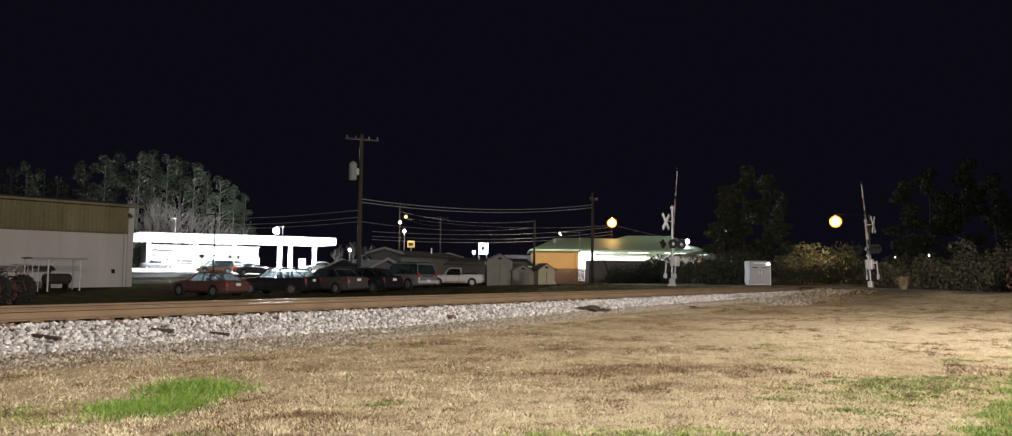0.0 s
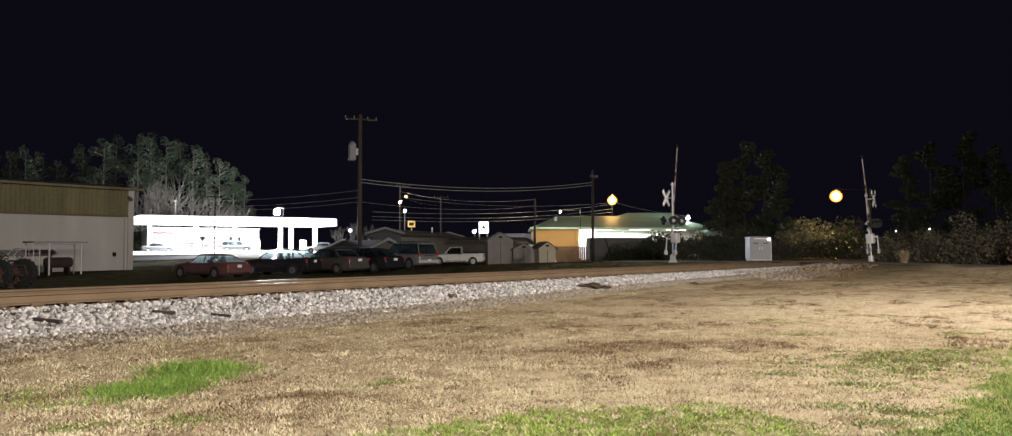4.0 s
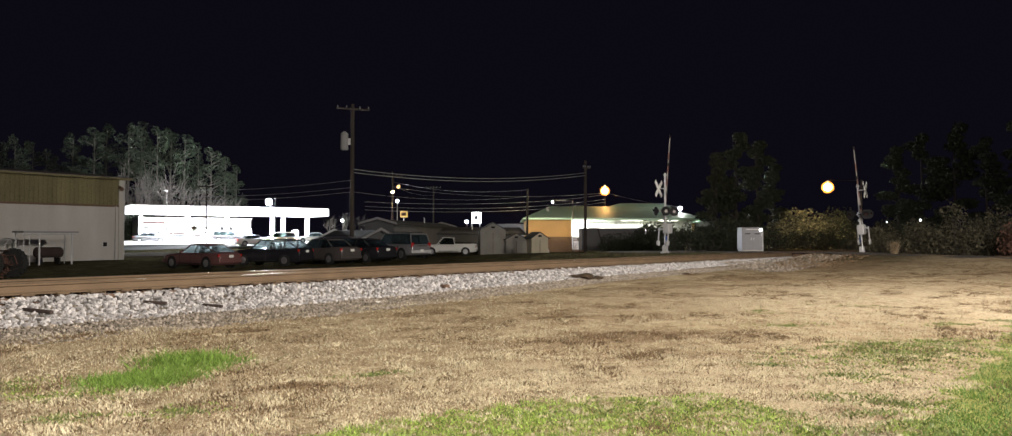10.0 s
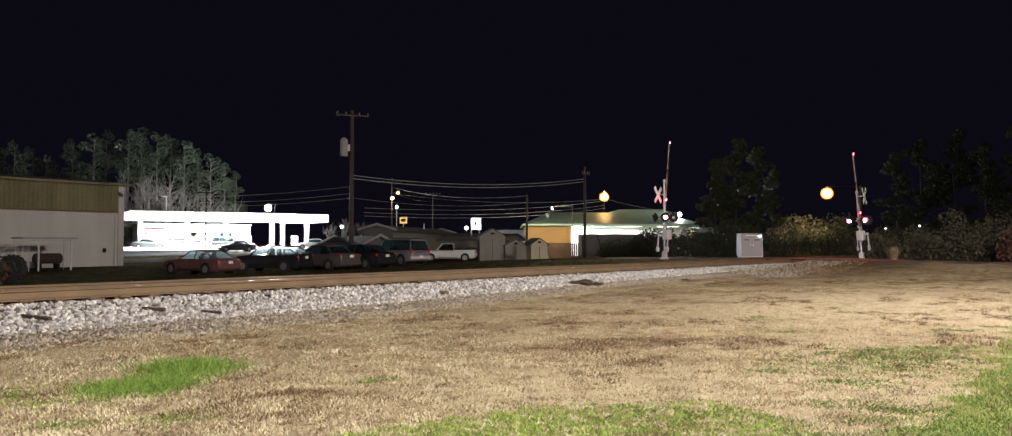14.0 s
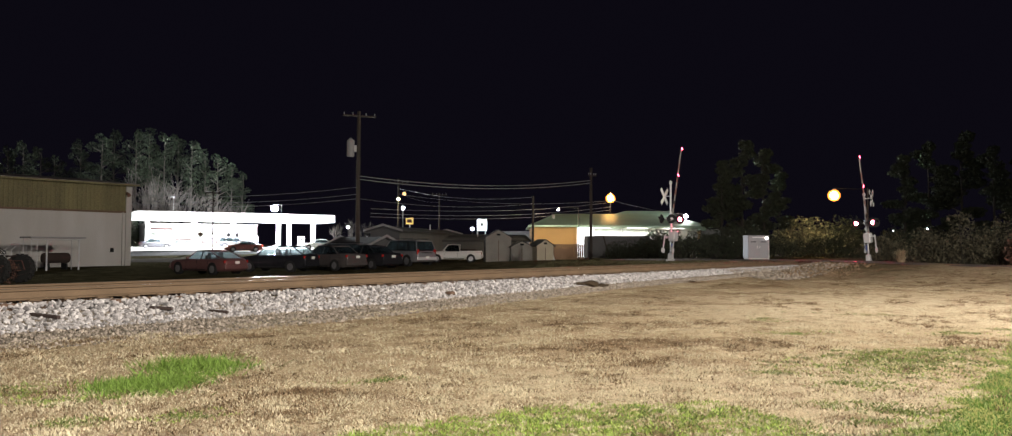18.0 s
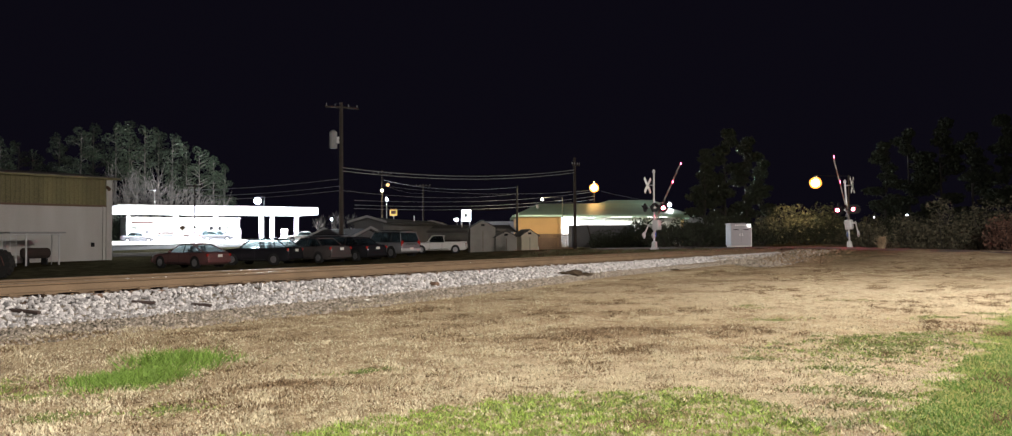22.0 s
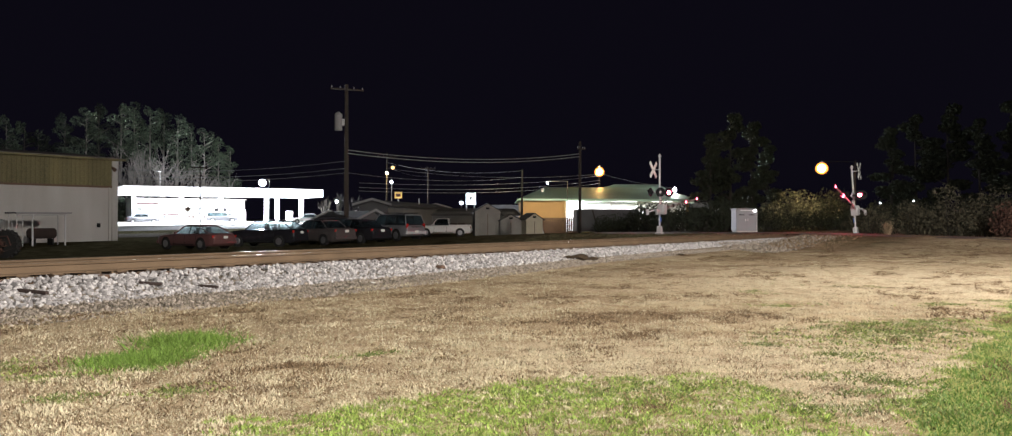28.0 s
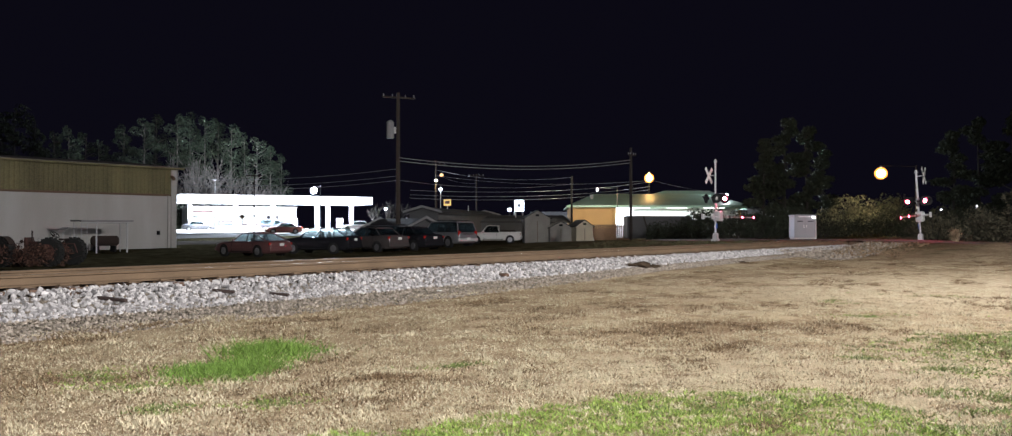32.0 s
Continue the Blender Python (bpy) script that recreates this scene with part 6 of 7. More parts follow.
for k, (x, y, w) in enumerate(((4.0, 150, 5.5), (-0.5, 152, 3.0), (31.5, 125, 2.0), (37.0, 130, 2.6))):
    fb = thing("far_shopfront", pose(x, y, gz(x, y)), "distant lit shop windows beyond the houses", "shop building", "far shopfronts")
    part("wall", box(0, 1.0, 1.6, w + 3, 1.8, 3.4, 0.03), M["siding"], fb)
    part("lit_window", box(0, 0.06, 1.7, w, 0.06, 0.9, 0.01), M["storelight"], fb, "lit window strip")

# overhead cables
big_top = 11.9 + zb0 - 0.25
for k, dz in enumerate((0.0, 0.25)):
    wire("overhead_cable", (-11.7, 61.8, 6.5 + dz), (7.4, 74.8, 7.3 + dz), 0.62, r=0.034)
wire("overhead_cable", (-11.7, 61.8, 5.0), (2.3, 84.9, 5.9), 0.5)
for k, (za, zb_) in enumerate(((4.6, 5.2), (4.2, 4.6), (3.9, 4.2))):
    wire("overhead_cable", (-12.2, 70.0, za), (13.0, 104.9, zb_ + 2.0), 0.6, r=0.02)
for dz in (0.0, 0.35, 0.9):
    wire("overhead_cable", (-11.8, 62.0, 5.0 + dz), (-52.0, 88.0, 7.4 + dz), 1.2, r=0.018)
wire("overhead_cable", (-15.4, 110, 8.6), (-10.8, 120, 7.9), 0.4)
wire("overhead_cable", (-15.4, 110, 9.2), (2.4, 85, 6.6), 0.7, r=0.02)
wire("overhead_cable", (-15.4, 110, 8.4), (13, 105, 7.4), 0.8, r=0.02)
wire("overhead_cable", (13, 105, 7.5), (18.5, 85, 4.8), 0.2, r=0.016)

# cars that pass on the highway
driven("passing_suv", P["tan"], "suv", (4.6, 1.85, 1.75), "tan car passing on the highway with lit headlights", True, [(0, 335), (0.2, 295), (0.4, 252), (0.6, 217)])
driven("passing_car", P["dark"], "sedan", (4.6, 1.8, 1.45), "dark car passing on the highway", False, [(0, 384), (0.2, 425)])
driven("passing_van", P["cream"], "van", (5.1, 1.95, 1.95), "cream passenger van passing on the highway", True, [(1.4, 500), (2.0, 414), (2.4, 350), (2.8, 286), (3.0, 254)])
driven("passing_sedan", P["white"], "sedan", (4.6, 1.8, 1.45), "white sedan turning slowly past the station", False, [(6.0, 205), (7.0, 260), (8.0, 300), (8.7, 331)])
driven("passing_sedan", P["white"], "sedan", (4.6, 1.8, 1.45), "white sedan passing on the highway", True, [(6.8, 407), (7.2, 366), (7.8, 290), (8.2, 262), (8.7, 210)])
driven("passing_suv", P["tan"], "suv", (4.6, 1.85, 1.7), "tan wagon passing on the highway", True, [(10.2, 417), (10.6, 360), (11.0, 295), (11.4, 225)])
driven("passing_car", P["dark"], "sedan", (4.7, 1.8, 1.45), "dark sedan passing on the highway", True, [(13.6, 448), (14.0, 381), (14.5, 296)])
driven("passing_car", P["red"], "sedan", (4.7, 1.8, 1.45), "red sedan passing on the highway", True, [(18.0, 381), (18.5, 295), (19.0, 207)])
driven("passing_car", P["red"], "sedan", (4.7, 1.8, 1.45), "dull red sedan slowing on the highway", True, [(31.4, 455), (31.8, 414), (32.0, 380)])


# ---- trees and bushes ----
# two barks: shade put into the first, station light into the second
M["shadebark"] = material("shaded_bark", (0.035, 0.03, 0.026), 0.9, 0, 0.3, 4, 0.4, 30)
M["bark"] = material("lightened_bark", (0.34, 0.31, 0.27), 0.9, 0, 0.3, 4, 0.4, 30)
M["pine"] = material("pine_needles", (0.145, 0.185, 0.12), 0.8, 0, 0.3, 6, 0.0, 20, random_tint=0.5)
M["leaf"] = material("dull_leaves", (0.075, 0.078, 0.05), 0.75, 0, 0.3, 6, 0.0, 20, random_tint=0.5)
# leaf colour with night shade put in, for silhouettes and unlit bushes
M["shadeleaf"] = material("shaded_leaves", (0.026, 0.032, 0.017), 0.8, 0, 0.3, 6, 0.0, 20, random_tint=0.5)
# greyer brown leaf for the bushes beyond the lane
M["roadleaf"] = material("roadside_leaves", (0.08, 0.072, 0.046), 0.8, 0, 0.3, 6, 0.0, 20, random_tint=0.5)
M["russet"] = material("russet_leaves", (0.10, 0.05, 0.036), 0.8, 0, 0.3, 6, 0.0, 20, random_tint=0.5)
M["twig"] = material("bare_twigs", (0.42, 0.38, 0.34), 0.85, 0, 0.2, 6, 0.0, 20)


def leaves(name, blobs, count, size, mat, parent, seed, label=""):
    """Many small leaf blades on the rims of uneven lobes. blobs: x, y, z, rx, ry, rz."""
    rng = np.random.default_rng(seed)
    b = np.array(blobs, float)
    pick = rng.choice(len(b), count, p=(b[:, 3] * b[:, 5]) / (b[:, 3] * b[:, 5]).sum())
    d = rng.normal(size=(count, 3))
    d /= np.linalg.norm(d, axis=1)[:, None]
    r = rng.uniform(0.35, 1.0, count) ** 0.45 * rng.uniform(0.85, 1.15, count)
    c = b[pick, :3] + d * r[:, None] * b[pick, 3:]
    u = rng.normal(size=(count, 3))
    u /= np.linalg.norm(u, axis=1)[:, None]
    w = np.cross(u, rng.normal(size=(count, 3)))
    w /= np.linalg.norm(w, axis=1)[:, None] + 1e-9
    s = rng.uniform(size * 0.5, size * 1.3, count)[:, None]
    v = np.stack([c - u * s, c + w * s * 0.45, c + u * s, c - w * s * 0.45 + np.array((0, 0, 0.2)) * s], 1)
    i = np.arange(count)[:, None] * 4
    f = np.concatenate([i + (0, 1, 2), i + (0, 2, 3)])
    return raw(name, v.reshape(-1, 3).tolist(), f.tolist(), mat, label, parent=parent)


def branch(bm, p, d, length, r, depth, rng, spread=0.5):
    q = p + d * length
    rod(p, q, r, r * 0.65, 5, bm)
    if depth:
        for _ in range(3 if depth > 1 else 2):
            e = (d + Vector(rng.normal(size=3)) * spread).normalized()
            branch(bm, p.lerp(q, rng.uniform(0.55, 1.0)), e, length * rng.uniform(0.55, 0.8), r * 0.6, depth - 1, rng, spread)


def pine(x, y, h, seed, label, crown_from=0.45, wide=0.2, mat="pine", count=1500, leafy=0.013):
    rng = np.random.default_rng(seed)
    ob = thing("pine_tree", pose(x, y, gz(x, y)), label, "tree", "trees behind the station")
    bm = rod((0, 0, -0.5), (rng.uniform(-0.4, 0.4), 0, h * 0.97), h * 0.014, 0.05, 8)
    blobs = []
    k = 13
    for i in range(k):
        z = h * (crown_from + (1 - crown_from) * i / (k - 1) * 0.97)
        a, out = rng.uniform(0, 6.28), h * wide * (1.05 - 0.75 * (i / (k - 1)) ** 1.6) * rng.uniform(0.45, 1.0)
        p = Vector((math.cos(a) * out, math.sin(a) * out, z + out * 0.2))
        rod((0, 0, z - out * 0.35), p, 0.11, 0.03, 5, bm)
        blobs.append((p.x * 0.8, p.y * 0.8, p.z, out * 0.55 + 0.5, out * 0.55 + 0.5, 0.045 * h))
    part("trunk", bm, M["bark" if mat == "pine" else "shadebark"], ob, "tall bare trunk with limbs")
    leaves("crown", blobs, count, h * leafy, M[mat], ob, seed + 1, "uneven needle crown")
    return ob


def bare_tree(x, y, h, seed, label, name="bare_tree", mat="twig"):
    rng = np.random.default_rng(seed)
    ob = thing(name, pose(x, y, gz(x, y)), label, "tree", "trees behind the station")
    bm = bmesh.new()
    for _ in range(4):
        branch(bm, Vector((rng.uniform(-0.5, 0.5), rng.uniform(-0.5, 0.5), -0.3)), Vector((rng.normal() * 0.16, rng.normal() * 0.16, 1)).normalized(), h * 0.40, 0.13, 3, rng, 0.30)
    part("branchwork", bm, M[mat], ob, "bare branches, pale or darkened for shade")
    return ob


rng0 = np.random.default_rng(11)
for i, (px, top, d) in enumerate(((118, 222, 165), (150, 212, 160), (170, 205, 166), (205, 206, 158), (228, 203, 164), (250, 210, 160), (270, 214, 168), (292, 224, 158), (315, 236, 165), (335, 244, 160), (355, 256, 168), (372, 268, 172))):
    x = 0.256 - ((784 - px) / 1247 + 0.009) * d
    pine(x, d, (379 - top) / 1247 * d + 0.6, 40 + i, "tall pine lit from below by the filling station", 0.42 if i % 3 else 0.55, 0.17, "pine", 3000, 0.0082)
for i, (px, top, d) in enumerate(((5, 232, 170), (30, 226, 165), (55, 234, 172), (78, 246, 168), (-30, 205, 150), (-60, 190, 150), (-85, 200, 150))):
    x = 0.256 - ((784 - px) / 1247 + 0.009) * d
    pine(x, d, (380 - top) / 1247 * d + 0.6, 70 + i, "dark pine behind the warehouse", 0.25, 0.22, "pine" if i < 4 else "shadeleaf", 2000, 0.014)
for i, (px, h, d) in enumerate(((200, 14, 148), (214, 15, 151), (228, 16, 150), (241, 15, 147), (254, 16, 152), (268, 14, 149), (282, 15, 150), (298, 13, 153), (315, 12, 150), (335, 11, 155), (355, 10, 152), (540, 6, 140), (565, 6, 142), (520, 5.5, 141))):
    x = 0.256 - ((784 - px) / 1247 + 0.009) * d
    # trees past the canopy stand in the dim: shade put into their colour
    bare_tree(x, d, h, 90 + i, "pale bare tree by the station, coloured dark where dim", mat="twig" if px < 400 else "shadebark")


def shrub(name, x, y, w, d, h, seed, mat, label, count=2500, size=0.10, lobes=14):
    rng = np.random.default_rng(seed)
    ob = thing(name, pose(x, y, gz(x, y)), label, "bush", "bushes")
    blobs = []
    bm = bmesh.new()
    for _ in range(lobes):
        bx, by = rng.uniform(-w / 2, w / 2) * 0.85, rng.uniform(-d / 2, d / 2) * 0.8
        top = h * (1 - 0.5 * (abs(bx) / (w / 2)) ** 2) * rng.uniform(0.55, 1.0)
        r = min(w, h) * rng.uniform(0.16, 0.30)
        blobs.append((bx, by, max(top - r, r * 0.7), r * 1.15, r, r))
        blobs.append((bx * 1.05, by, max(top * 0.45, r * 0.6), r * 1.2, r, r * 1.1))
        rod((bx * 0.4, by * 0.4, -0.1), (bx, by, max(top - r, 0.3)), 0.035, 0.015, 5, bm)
    part("stem", bm, M["shadebark"], ob, "thin woody stems")
    leaves("foliage", blobs, count, size, M[mat], ob, seed + 1)
    return ob


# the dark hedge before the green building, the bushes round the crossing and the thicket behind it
shrub("dark_bush", 9.7, 69.5, 3.4, 2.0, 2.5, 120, "shadeleaf", "dark evergreen bush before the grey trailer", 3000, 0.09)
shrub("dark_bush", 12.4, 70.0, 3.4, 2.0, 2.6, 121, "shadeleaf", "dark evergreen bush before the grey trailer", 4500, 0.09)
shrub("dark_bush", 11.2, 67.5, 4.2, 1.6, 2.0, 122, "shadeleaf", "low dark bush beside the track", 3600, 0.08)
shrub("dark_bush", 12.6, 57.5, 3.0, 2.2, 2.6, 123, "shadeleaf", "leafy bush behind the crossing signal", 3000, 0.08)
shrub("dark_bush", 15.2, 60.5, 3.6, 2.2, 2.9, 124, "shadeleaf", "leafy bush behind the crossing signal", 3200, 0.08)
shrub("dark_bush", 18.0, 63.0, 4.2, 2.5, 2.9, 125, "shadeleaf", "dark leafy bush behind the equipment case", 3200, 0.09)
shrub("dark_bush", 21.5, 66.0, 4.2, 2.5, 2.4, 126, "shadeleaf", "dark leafy bush behind the equipment case", 3000, 0.09)
shrub("dark_bush", 12.7, 66.4, 3.4, 2.0, 3.1, 132, "shadeleaf", "dark leafy bush beside the crossing signal", 4500, 0.09)
shrub("dark_bush", 15.2, 67.0, 3.2, 2.0, 2.8, 133, "shadeleaf", "dark leafy bush beside the crossing signal", 4000, 0.09)
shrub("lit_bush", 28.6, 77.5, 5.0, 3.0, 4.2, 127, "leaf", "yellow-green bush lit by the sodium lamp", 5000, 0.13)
shrub("dark_bush", 32.5, 78.5, 5.5, 3.0, 4.2, 128, "shadeleaf", "dim bush beside the sodium lamp, shade in its leaf colour", 5000, 0.13)
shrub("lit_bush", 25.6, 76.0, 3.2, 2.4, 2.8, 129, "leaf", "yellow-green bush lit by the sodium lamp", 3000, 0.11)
# dark row set in front so the lit bush reads shaded lower down
shrub("dark_bush", 29.2, 72.6, 8.0, 2.0, 2.7, 130, "shadeleaf", "near-black undergrowth for the unlit foot of the lit bush", 4000, 0.11)
shrub("dark_bush", 36.5, 77.0, 5.0, 3.0, 3.6, 131, "shadeleaf", "dark leafy bush beyond the road", 3500, 0.12)
for i, (x, y, w, h) in enumerate(((26.8, 52.5, 3.4, 3.3), (28.6, 50.6, 3.6, 4.1), (30.6, 50.0, 3.8, 4.0), (32.6, 48.6, 3.6, 4.2), (30.2, 47.0, 2.8, 2.8), (35.0, 48.5, 4.0, 4.6), (37.8, 46.0, 4.2, 4.6), (25.2, 54.5, 2.6, 2.2))):
    shrub("roadside_bush", x, y, w, 2.6, h, 140 + i, "russet" if i == 4 else "roadleaf", "tall leafy bush at the roadside beyond the lane", 4200, 0.085)
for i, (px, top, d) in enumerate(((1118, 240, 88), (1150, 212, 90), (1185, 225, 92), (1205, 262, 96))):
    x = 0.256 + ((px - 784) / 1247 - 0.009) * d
    pine(x, d, (376 - top) / 1247 * d + 1.0, 160 + i, "tall conifer behind the crossing, darkened to a silhouette", 0.03, 0.20, "shadeleaf", 6000, 0.018)
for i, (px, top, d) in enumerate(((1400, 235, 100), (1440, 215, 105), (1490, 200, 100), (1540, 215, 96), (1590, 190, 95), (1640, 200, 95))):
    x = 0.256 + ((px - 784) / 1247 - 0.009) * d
    pine(x, d, (375 - top) / 1247 * d + 1.0, 170 + i, "tall tree beyond the road, darkened to a silhouette", 0.02, 0.24, "shadeleaf", 6000, 0.018)
for i, (px, top, d) in enumerate(((195, 345, 140), (212, 340, 142), (222, 348, 139))):
    x = 0.256 - ((784 - px) / 1247 + 0.009) * d
    shrub("station_bush", x, d, 4, 3, (379 - top) / 1247 * d + 0.5, 180 + i, "pine", "green bush at the end of the canopy", 1500, 0.2)


def make_brush_pile(x, y):
    ob = thing("brush_pile", pose(x, y, gz(x, y)), "tangled russet brush pile beside the track", "brush pile")
    rng = np.random.default_rng(200)
    bm = bmesh.new()
    for _ in range(160):
        p = Vector((rng.uniform(-1.5, 1.5), rng.uniform(-0.8, 0.8), rng.uniform(0, 0.5)))
        q = p + Vector((rng.normal() * 0.5, rng.normal() * 0.4, rng.uniform(0.1, 0.9)))
        rod(p, q, 0.014, 0.006, 4, bm)
    part("tangle", bm, M["oldrust"], ob, "tangled dry twigs")
    leaves("dead_leaves", [(rng.uniform(-1.4, 1.4), rng.uniform(-0.7, 0.7), 0.55, 0.55, 0.5, 0.5) for _ in range(9)], 2500, 0.07, M["russet"], ob, 201)


make_brush_pile(-23.7, 35.3)


def make_stump():
    x, y = 21.15, 43.4
    ob = thing("dry_grass_clump", pose(x, y, gz(x, y)), "upright clump of tan dry grass beside the road", "grass clump")
    rng = np.random.default_rng(210)
    v, f = [], []
    for i in range(500):
        a, r = rng.uniform(0, 6.28), rng.uniform(0, 0.13)
        p = np.array((math.cos(a) * r, math.sin(a) * r, 0))
        q = p + (rng.normal() * 0.10, rng.normal() * 0.10, rng.uniform(0.45, 0.78))
        v += [tuple(p - (0.012, 0, 0)), tuple(p + (0.012, 0.004, 0)), tuple(q)]
        f.append((3 * i, 3 * i + 1, 3 * i + 2))
    raw("blades", v, f, M["umber"], "dry tan blades", parent=ob)


M["straw"] = material("straw_blades", (0.615, 0.555, 0.395), 0.85, 0, 0.2, 1.6, 0.0, 3, second=(0.41, 0.352, 0.238), random_tint=0.28, spec=0.2)
M["grass"] = material("green_blades", (0.21, 0.285, 0.06), 0.7, 0, 0.2, 5, 0.0, 20, random_tint=0.65, spec=0.3)
M["lush"] = material("lush_green_blades", (0.10, 0.175, 0.03), 0.65, 0, 0.2, 5, 0.0, 20, random_tint=0.4, spec=0.3)
M["umber"] = material("brown_grass_blades", (0.33, 0.258, 0.17), 0.85, 0, 0.2, 1.6, 0.0, 3, second=(0.165, 0.12, 0.076), random_tint=0.5, spec=0.2)
M["tuftgreen"] = material("tuft_blades", (0.125, 0.205, 0.034), 0.65, 0, 0.2, 5, 0.0, 20, random_tint=0.45, spec=0.3)
M["weed"] = material("weed_leaves", (0.135, 0.165, 0.045), 0.6, 0, 0.25, 5, 0.0, 20, random_tint=0.5, spec=0.3)
M["verge"] = material("verge_blades", (0.085, 0.08, 0.042), 0.8, 0, 0.25, 4, 0.0, 12, random_tint=0.5, spec=0.2)
M["coarse"] = material("coarse_brown_blades", (0.135, 0.09, 0.05), 0.85, 0, 0.2, 3, 0.0, 9, random_tint=0.5, spec=0.2)
make_stump()


# ---- grass ----
def blades(name, x, y, height, mat, label, seed, lean=0.6, wide=0.006):
    rng = np.random.default_rng(seed)
    k = len(x)
    z = ground_z(x, y) + np.array([noise.noise((a * 1.3, b * 1.3, 0)) * 0.03 for a, b in zip(x, y)]) * 1.0 - 0.005
    base = np.stack([x, y, z], -1)
    a = rng.uniform(0, 6.283, k)
    side = np.stack([np.cos(a), np.sin(a), 0 * a], -1)
    h = height * rng.uniform(0.4, 1.3, k)
    tip = base + np.stack([rng.normal(size=k) * lean * h, rng.normal(size=k) * lean * h, h], -1)
    w = wide * rng.uniform(0.7, 1.6, k)[:, None]
    v = np.stack([base - side * w, base + side * w, tip], 1).reshape(-1, 3)
    f = np.arange(3 * k).reshape(-1, 3)
    return raw(name, v.tolist(), f.tolist(), mat, label, "grass", "stuff")


def grass_field():
    rng = np.random.default_rng(300)
    k = 560000
    d = 4.5 + 30 * rng.random(k) ** 1.4
    az = rng.uniform(-0.72, 0.72, k)
    x, y = 0.2 + d * np.sin(az), d * np.cos(az)
    s, n = sn(x, y)
    keep = (n > 2.3) & (s < CROSS_A)
    x, y, d, n = x[keep], y[keep], d[keep], n[keep]
    g = greenness(x, y)
    patchy = np.array([noise.noise((a * 2.2, b * 2.2, 9)) for a, b in zip(x, y)])
    speck = np.array([noise.noise((a * 8, b * 8, 15)) for a, b in zip(x, y)])
    lush = g > 1.0
    brown = brownness(x, y)
    isgreen = (g * 0.8 + speck * 1.1 > rng.uniform(0.3, 0.75, len(x))) & (g > 0.02) | lush
    dark = ~isgreen & (rng.random(len(x)) < 0.85 * brown)
    pale_dry = ~isgreen & ~dark
    blades("brown_grass", x[dark], y[dark], 0.024 + 0.016 * np.clip(patchy[dark] * 3, 0, 1), M["umber"], "longer brown grass in the dry field", 307, 0.6, 0.0045)
    blades("dry_grass", x[pale_dry], y[pale_dry], 0.019 + 0.014 * np.clip(patchy[pale_dry] * 3, 0, 1), M["straw"], "short dry tan grass of the field", 301, 0.55, 0.0042)
    pale = isgreen & ~lush
    blades("green_grass", x[pale], y[pale], np.full(pale.sum(), 0.03), M["grass"], "patches of yellow-green grass in the dry field", 302, 0.7, 0.005)
    blades("lush_grass", x[lush], y[lush], np.full(lush.sum(), 0.032), M["lush"], "lush green grass at the edge of the dry field", 305, 0.6, 0.0045)
    few = rng.random(len(x)) < 0.14
    few &= ~isgreen & (g < 0.45) & (patchy > -0.25)
    blades("brown_stubble", x[few] + 0.02, y[few], np.full(few.sum(), 0.028), M["coarse"], "brown stubble in the dry field", 306, 0.6, 0.005)
    # the lush tuft nearest the track
    t = 3000
    for cx, cy, w, d, tall in ((-3.28, 7.35, 0.17, 0.20, 0.085), (-3.0, 7.6, 0.16, 0.32, 0.08), (-3.12, 8.5, 0.24, 0.24, 0.12)):
        blades("green_tuft", cx + rng.normal(size=t) * w, cy + rng.normal(size=t) * d, rng.uniform(0.03, tall, t), M["tuftgreen"], "lush tuft of long green grass", 303 + int(cy * 10), 0.75, 0.0055)
    # low broad-leaved weeds in clumps
    wx, wy, wh = [], [], []
    for cx, cy, a, b, turn, count in WEEDS:
        c, s_ = math.cos(radians(turn)), math.sin(radians(turn))
        for _ in range(count):
            r, p, q = rng.uniform(0.03, 0.085), rng.normal() * 0.5 * a, rng.normal() * 0.5 * b
            k = int(14 + 300 * r)
            wx.append(cx + p * c - q * s_ + rng.normal(size=k) * r * 1.5)
            wy.append(cy + p * s_ + q * c + rng.normal(size=k) * r * 0.8)
            wh.append(rng.uniform(0.014, 0.035, k) * (0.7 + 6 * r))
    blades("broad_leaved_weeds", np.concatenate(wx), np.concatenate(wy), np.concatenate(wh), M["weed"], "low dark green clumps of broad-leaved weeds", 308, 1.0, 0.009)
    # rough grass on the far side of the track
    fs, fn = rng.uniform(-12, 36, 1500), -2.9 - 9 * rng.random(1500) ** 1.4
    fx, fy = xy(np.repeat(fs, 26) + rng.normal(size=39000) * 0.22, np.repeat(fn, 26) + rng.normal(size=39000) * 0.16)
    blades("verge_grass", fx, fy, rng.uniform(0.05, 0.17, 39000), M["verge"], "rough dark grass on the verge beyond the track", 309, 0.6, 0.012)

    # standing tufts of coarse brown grass, thickest towards the track
    cs_, cn = rng.uniform(-9, 37, 3800), 2.6 + 10.5 * rng.random(3800) ** 1.2
    keep = np.array([noise.noise((a * 0.45, b * 0.8, 21)) for a, b in zip(cs_, cn)]) > 0.09
    cs_, cn = cs_[keep], cn[keep]
    per = 55
    size = rng.uniform(0.5, 1.5, len(cs_))
    tx, ty = xy(np.repeat(cs_, per) + rng.normal(size=len(cs_) * per) * 0.13 * np.repeat(size, per), np.repeat(cn, per) + rng.normal(size=len(cs_) * per) * 0.06 * np.repeat(size, per))
    bx, by = [], []
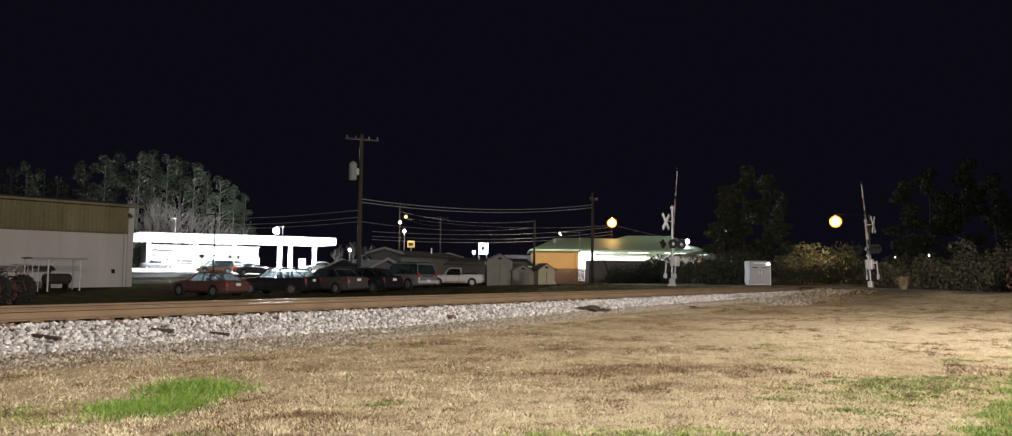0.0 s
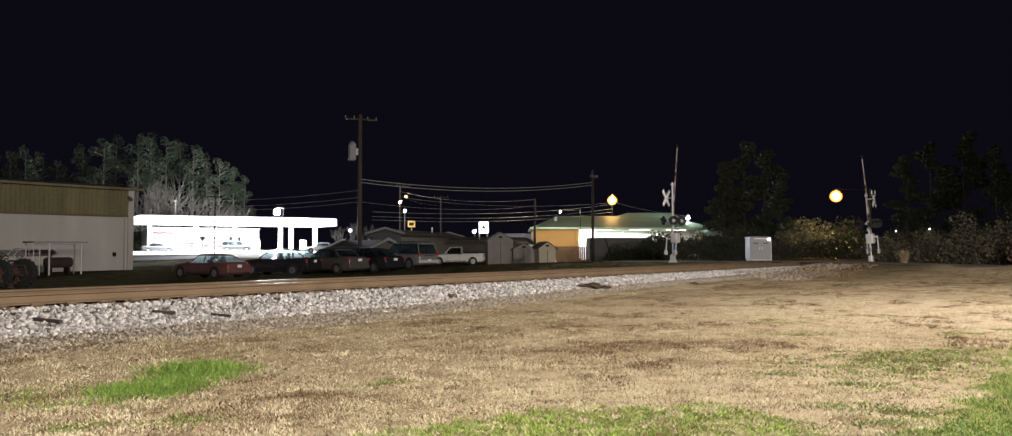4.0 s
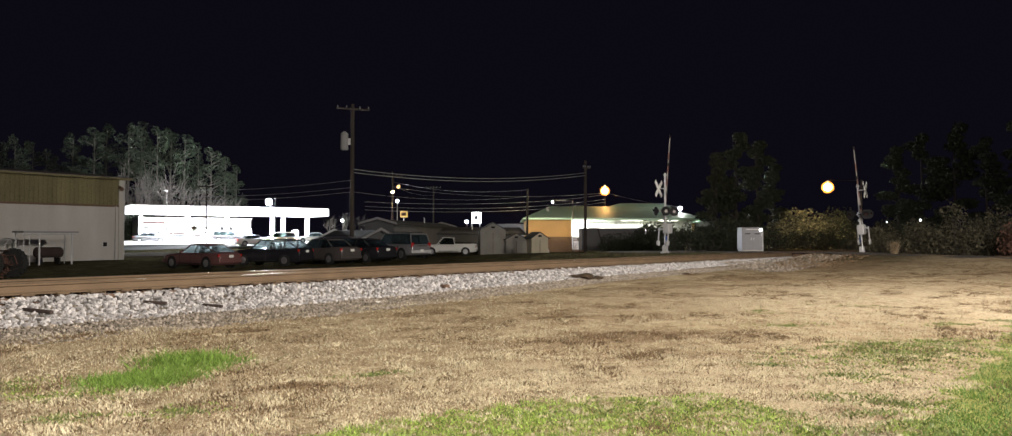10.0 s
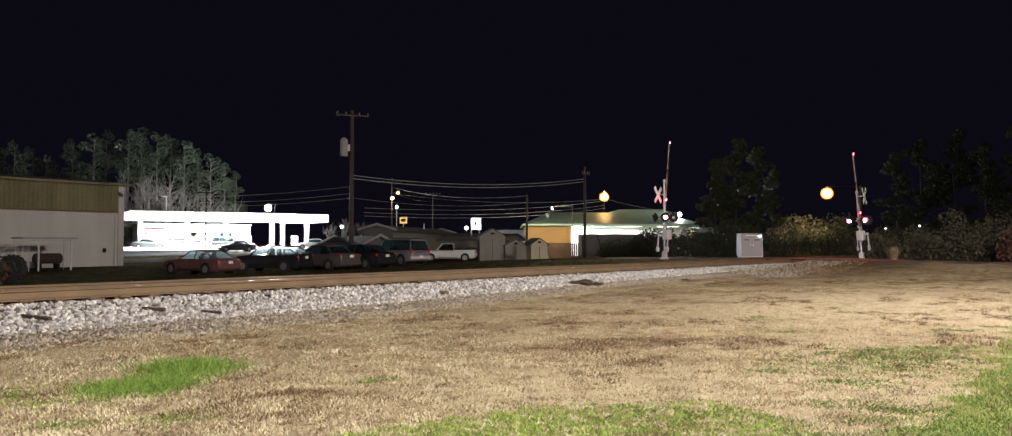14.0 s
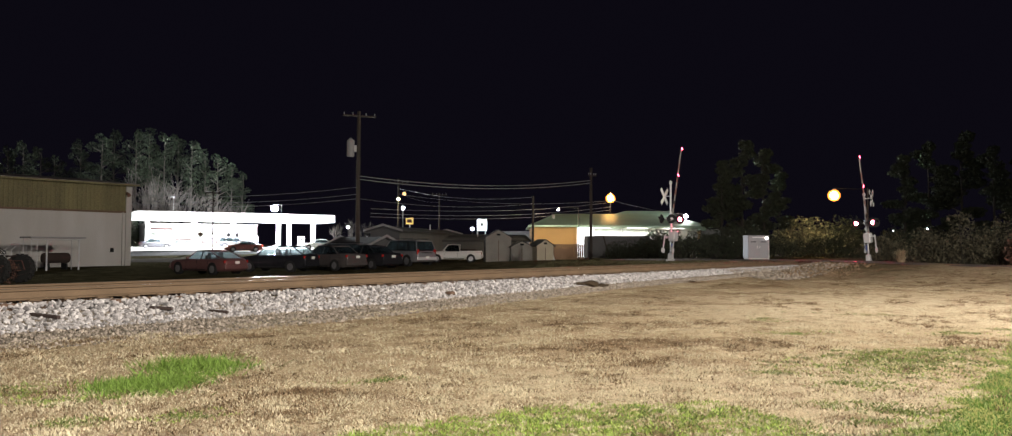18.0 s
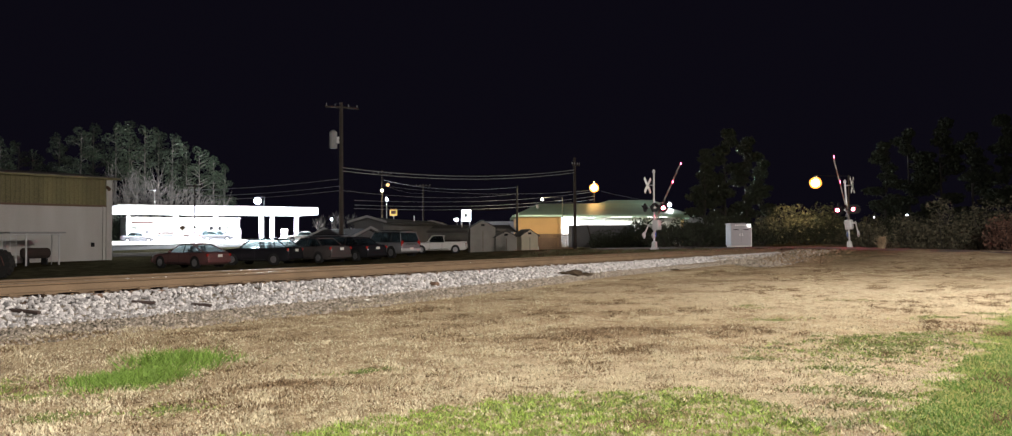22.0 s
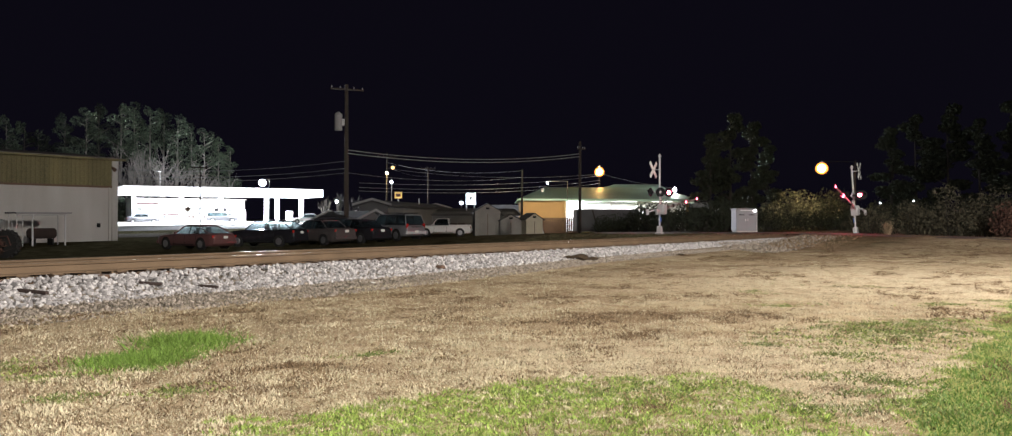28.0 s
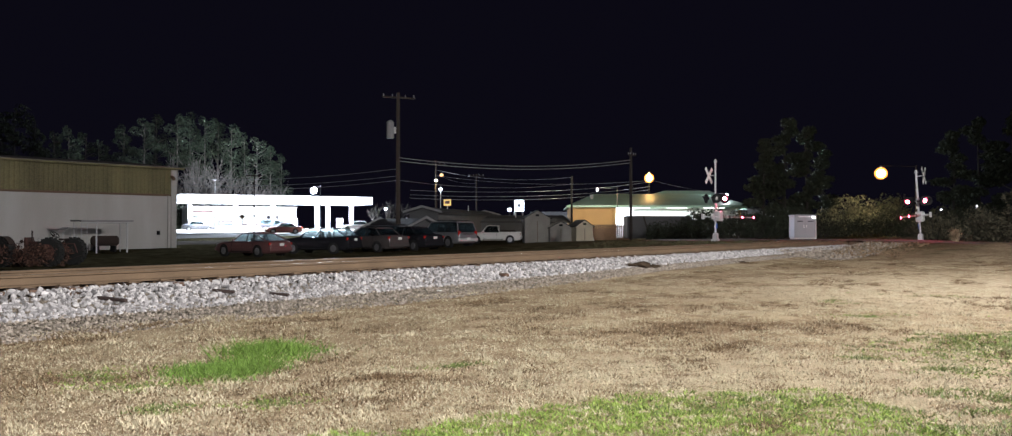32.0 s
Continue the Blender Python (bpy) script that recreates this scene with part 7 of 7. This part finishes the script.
    for cx, cy, a, b, turn, strength in BROWN:
        c, s_ = math.cos(radians(turn)), math.sin(radians(turn))
        for _ in range(int(34 * a * strength ** 2)):
            p, q = rng.normal() * 0.5 * a, rng.normal() * 0.45 * b
            bx.append(cx + p * c - q * s_ + rng.normal(size=24) * 0.07)
            by.append(cy + p * s_ + q * c + rng.normal(size=24) * 0.04)
    bx, by = np.concatenate(bx), np.concatenate(by)
    blades("dark_tufts", bx, by, rng.uniform(0.02, 0.055, len(bx)), M["coarse"], "dark tufts in the brown patches of the field", 310, 0.7, 0.006)
    blades("coarse_tufts", tx, ty, np.repeat(0.04 * size, per), M["coarse"], "coarse brown grass tufts in the field", 304, 0.8, 0.005)


grass_field()
M["clod"] = material("dark_earth", (0.05, 0.036, 0.024), 0.95, 0, 0.4, 10, 0.6, 40, spec=0.1)
# loose things on the ballast
for x, y, turn, ln in ((-6.48, 11.38, -12, 0.55), (-4.67, 13.34, -5, 0.34), (-5.41, 12.83, 4, 0.36)):
    solid("broken_tie", box(0, 0, 0.02, ln, 0.07, 0.045, 0.01), M["oldrust"], "broken piece of dark tie wood on the ballast", "wood scrap", m=pose(x, y, gz(x, y) + 0.03, 3, 4, turn))


def rock(name, x, y, r, mat, label, category, seed, flat=0.6):
    rng = np.random.default_rng(seed)
    bm = bmesh.new()
    bmesh.ops.create_icosphere(bm, subdivisions=2, radius=r)
    for v in bm.verts:
        v.co *= rng.uniform(0.8, 1.2)
        v.co.z *= flat
    return solid(name, bm, mat, label, category, m=pose(x, y, gz(x, y) + r * flat * 0.6, 0, 0, rng.uniform(0, 360)))


rock("dark_stone", -1.17, 18.29, 0.11, M["tie"], "dark stone lying on the pale ballast", "stone", 400)
rock("earth_clod", 2.5, 23.2, 0.27, M["clod"], "dark clod of earth at the foot of the ballast", "clod", 401, 0.36)
rock("earth_clod", 2.85, 23.45, 0.2, M["clod"], "dark clod of earth at the foot of the ballast", "clod", 404, 0.3)
rock("earth_clod", 2.15, 22.95, 0.16, M["clod"], "dark clod of earth at the foot of the ballast", "clod", 405, 0.3)
rock("pale_scrap", -2.27, 15.53, 0.05, M["white"], "pale scrap lying at the foot of the ballast", "litter", 402, 0.3)
rock("earth_clod", 6.4, 27.7, 0.15, M["clod"], "dark clod of earth in the dry grass", "clod", 403, 0.22)


# ---- what moves ----
FALL_A = [(0, 81), (16.1, 81), (17, 78), (18, 72.8), (19, 66.5), (20, 59.5), (21, 52), (22, 44.5), (23, 38), (24, 31.5), (25, 25), (25.5, 22), (27.5, 10.2), (28.6, 6), (29.5, 3), (30, 1), (30.6, 0), (32, 0)]
FALL_B = [(0, 80), (16.8, 80), (18, 77), (20, 69), (21.5, 58), (23, 47), (25, 35.4), (25.5, 31), (27.5, 19), (29, 12.5), (29.6, 10.5), (30, 8), (30.5, 5), (31, 2.5), (31.5, 0), (32, 0)]


def turned(rest, degrees):
    return rest @ pose(0, 0, 0, 0, 0, degrees)


def lamp_rows(rest, when):
    """The plate shows its dark side until the warning starts at 12.6 s, then turns to and fro."""
    events = []
    if when == "steady":
        events = [(12.58, 1)]
    elif when != "never":
        t = 13.55
        events = [(12.74, 1)] if when == "mid" else [(12.48, 1), (12.72, 0)]
        while t < 32:
            events.append((t, 1 if when == "low" else 0))
            events.append((t + 0.62, 0 if when == "low" else 1))
            t += 1.222
    rows, lit = [(0.0, turned(rest, 0))], 0
    for t, want in events:
        if t > 31.8:
            break
        a, b = (0, 180) if want else (180, 0)
        rows += [(t - 0.034, turned(rest, a)), (t, turned(rest, a + (b - a) * 0.33)), (t + 0.034, turned(rest, a + (b - a) * 0.67)), (t + 0.067, turned(rest, b))]
        lit = want
    rows.append((32.0, turned(rest, 180 if lit else 0)))
    return rows


def motions():
    for signal_arm, fall, off in ((armA, FALL_A, (0, 0.08, 1.38)), (armB, FALL_B, (0, 0.12, 1.50))):
        walk(signal_arm, [(t, pose(*off) @ ARM_TURN(a)) for t, a in fall])
    for kind, bulb, rest, when in MOVES:
        walk(bulb, lamp_rows(rest, when))
    for car, turn, rows in TRAFFIC:
        walk(car, [(t, pose(x, y, gz(x, y) + 0.05, 0, 0, turn)) for t, x, y in rows])


def ARM_TURN(a):
    """The arm's pose at a degrees above the level; it lies along its own z."""
    return pose(0, 0, 0, 0, 90 - a, 0)


motions()
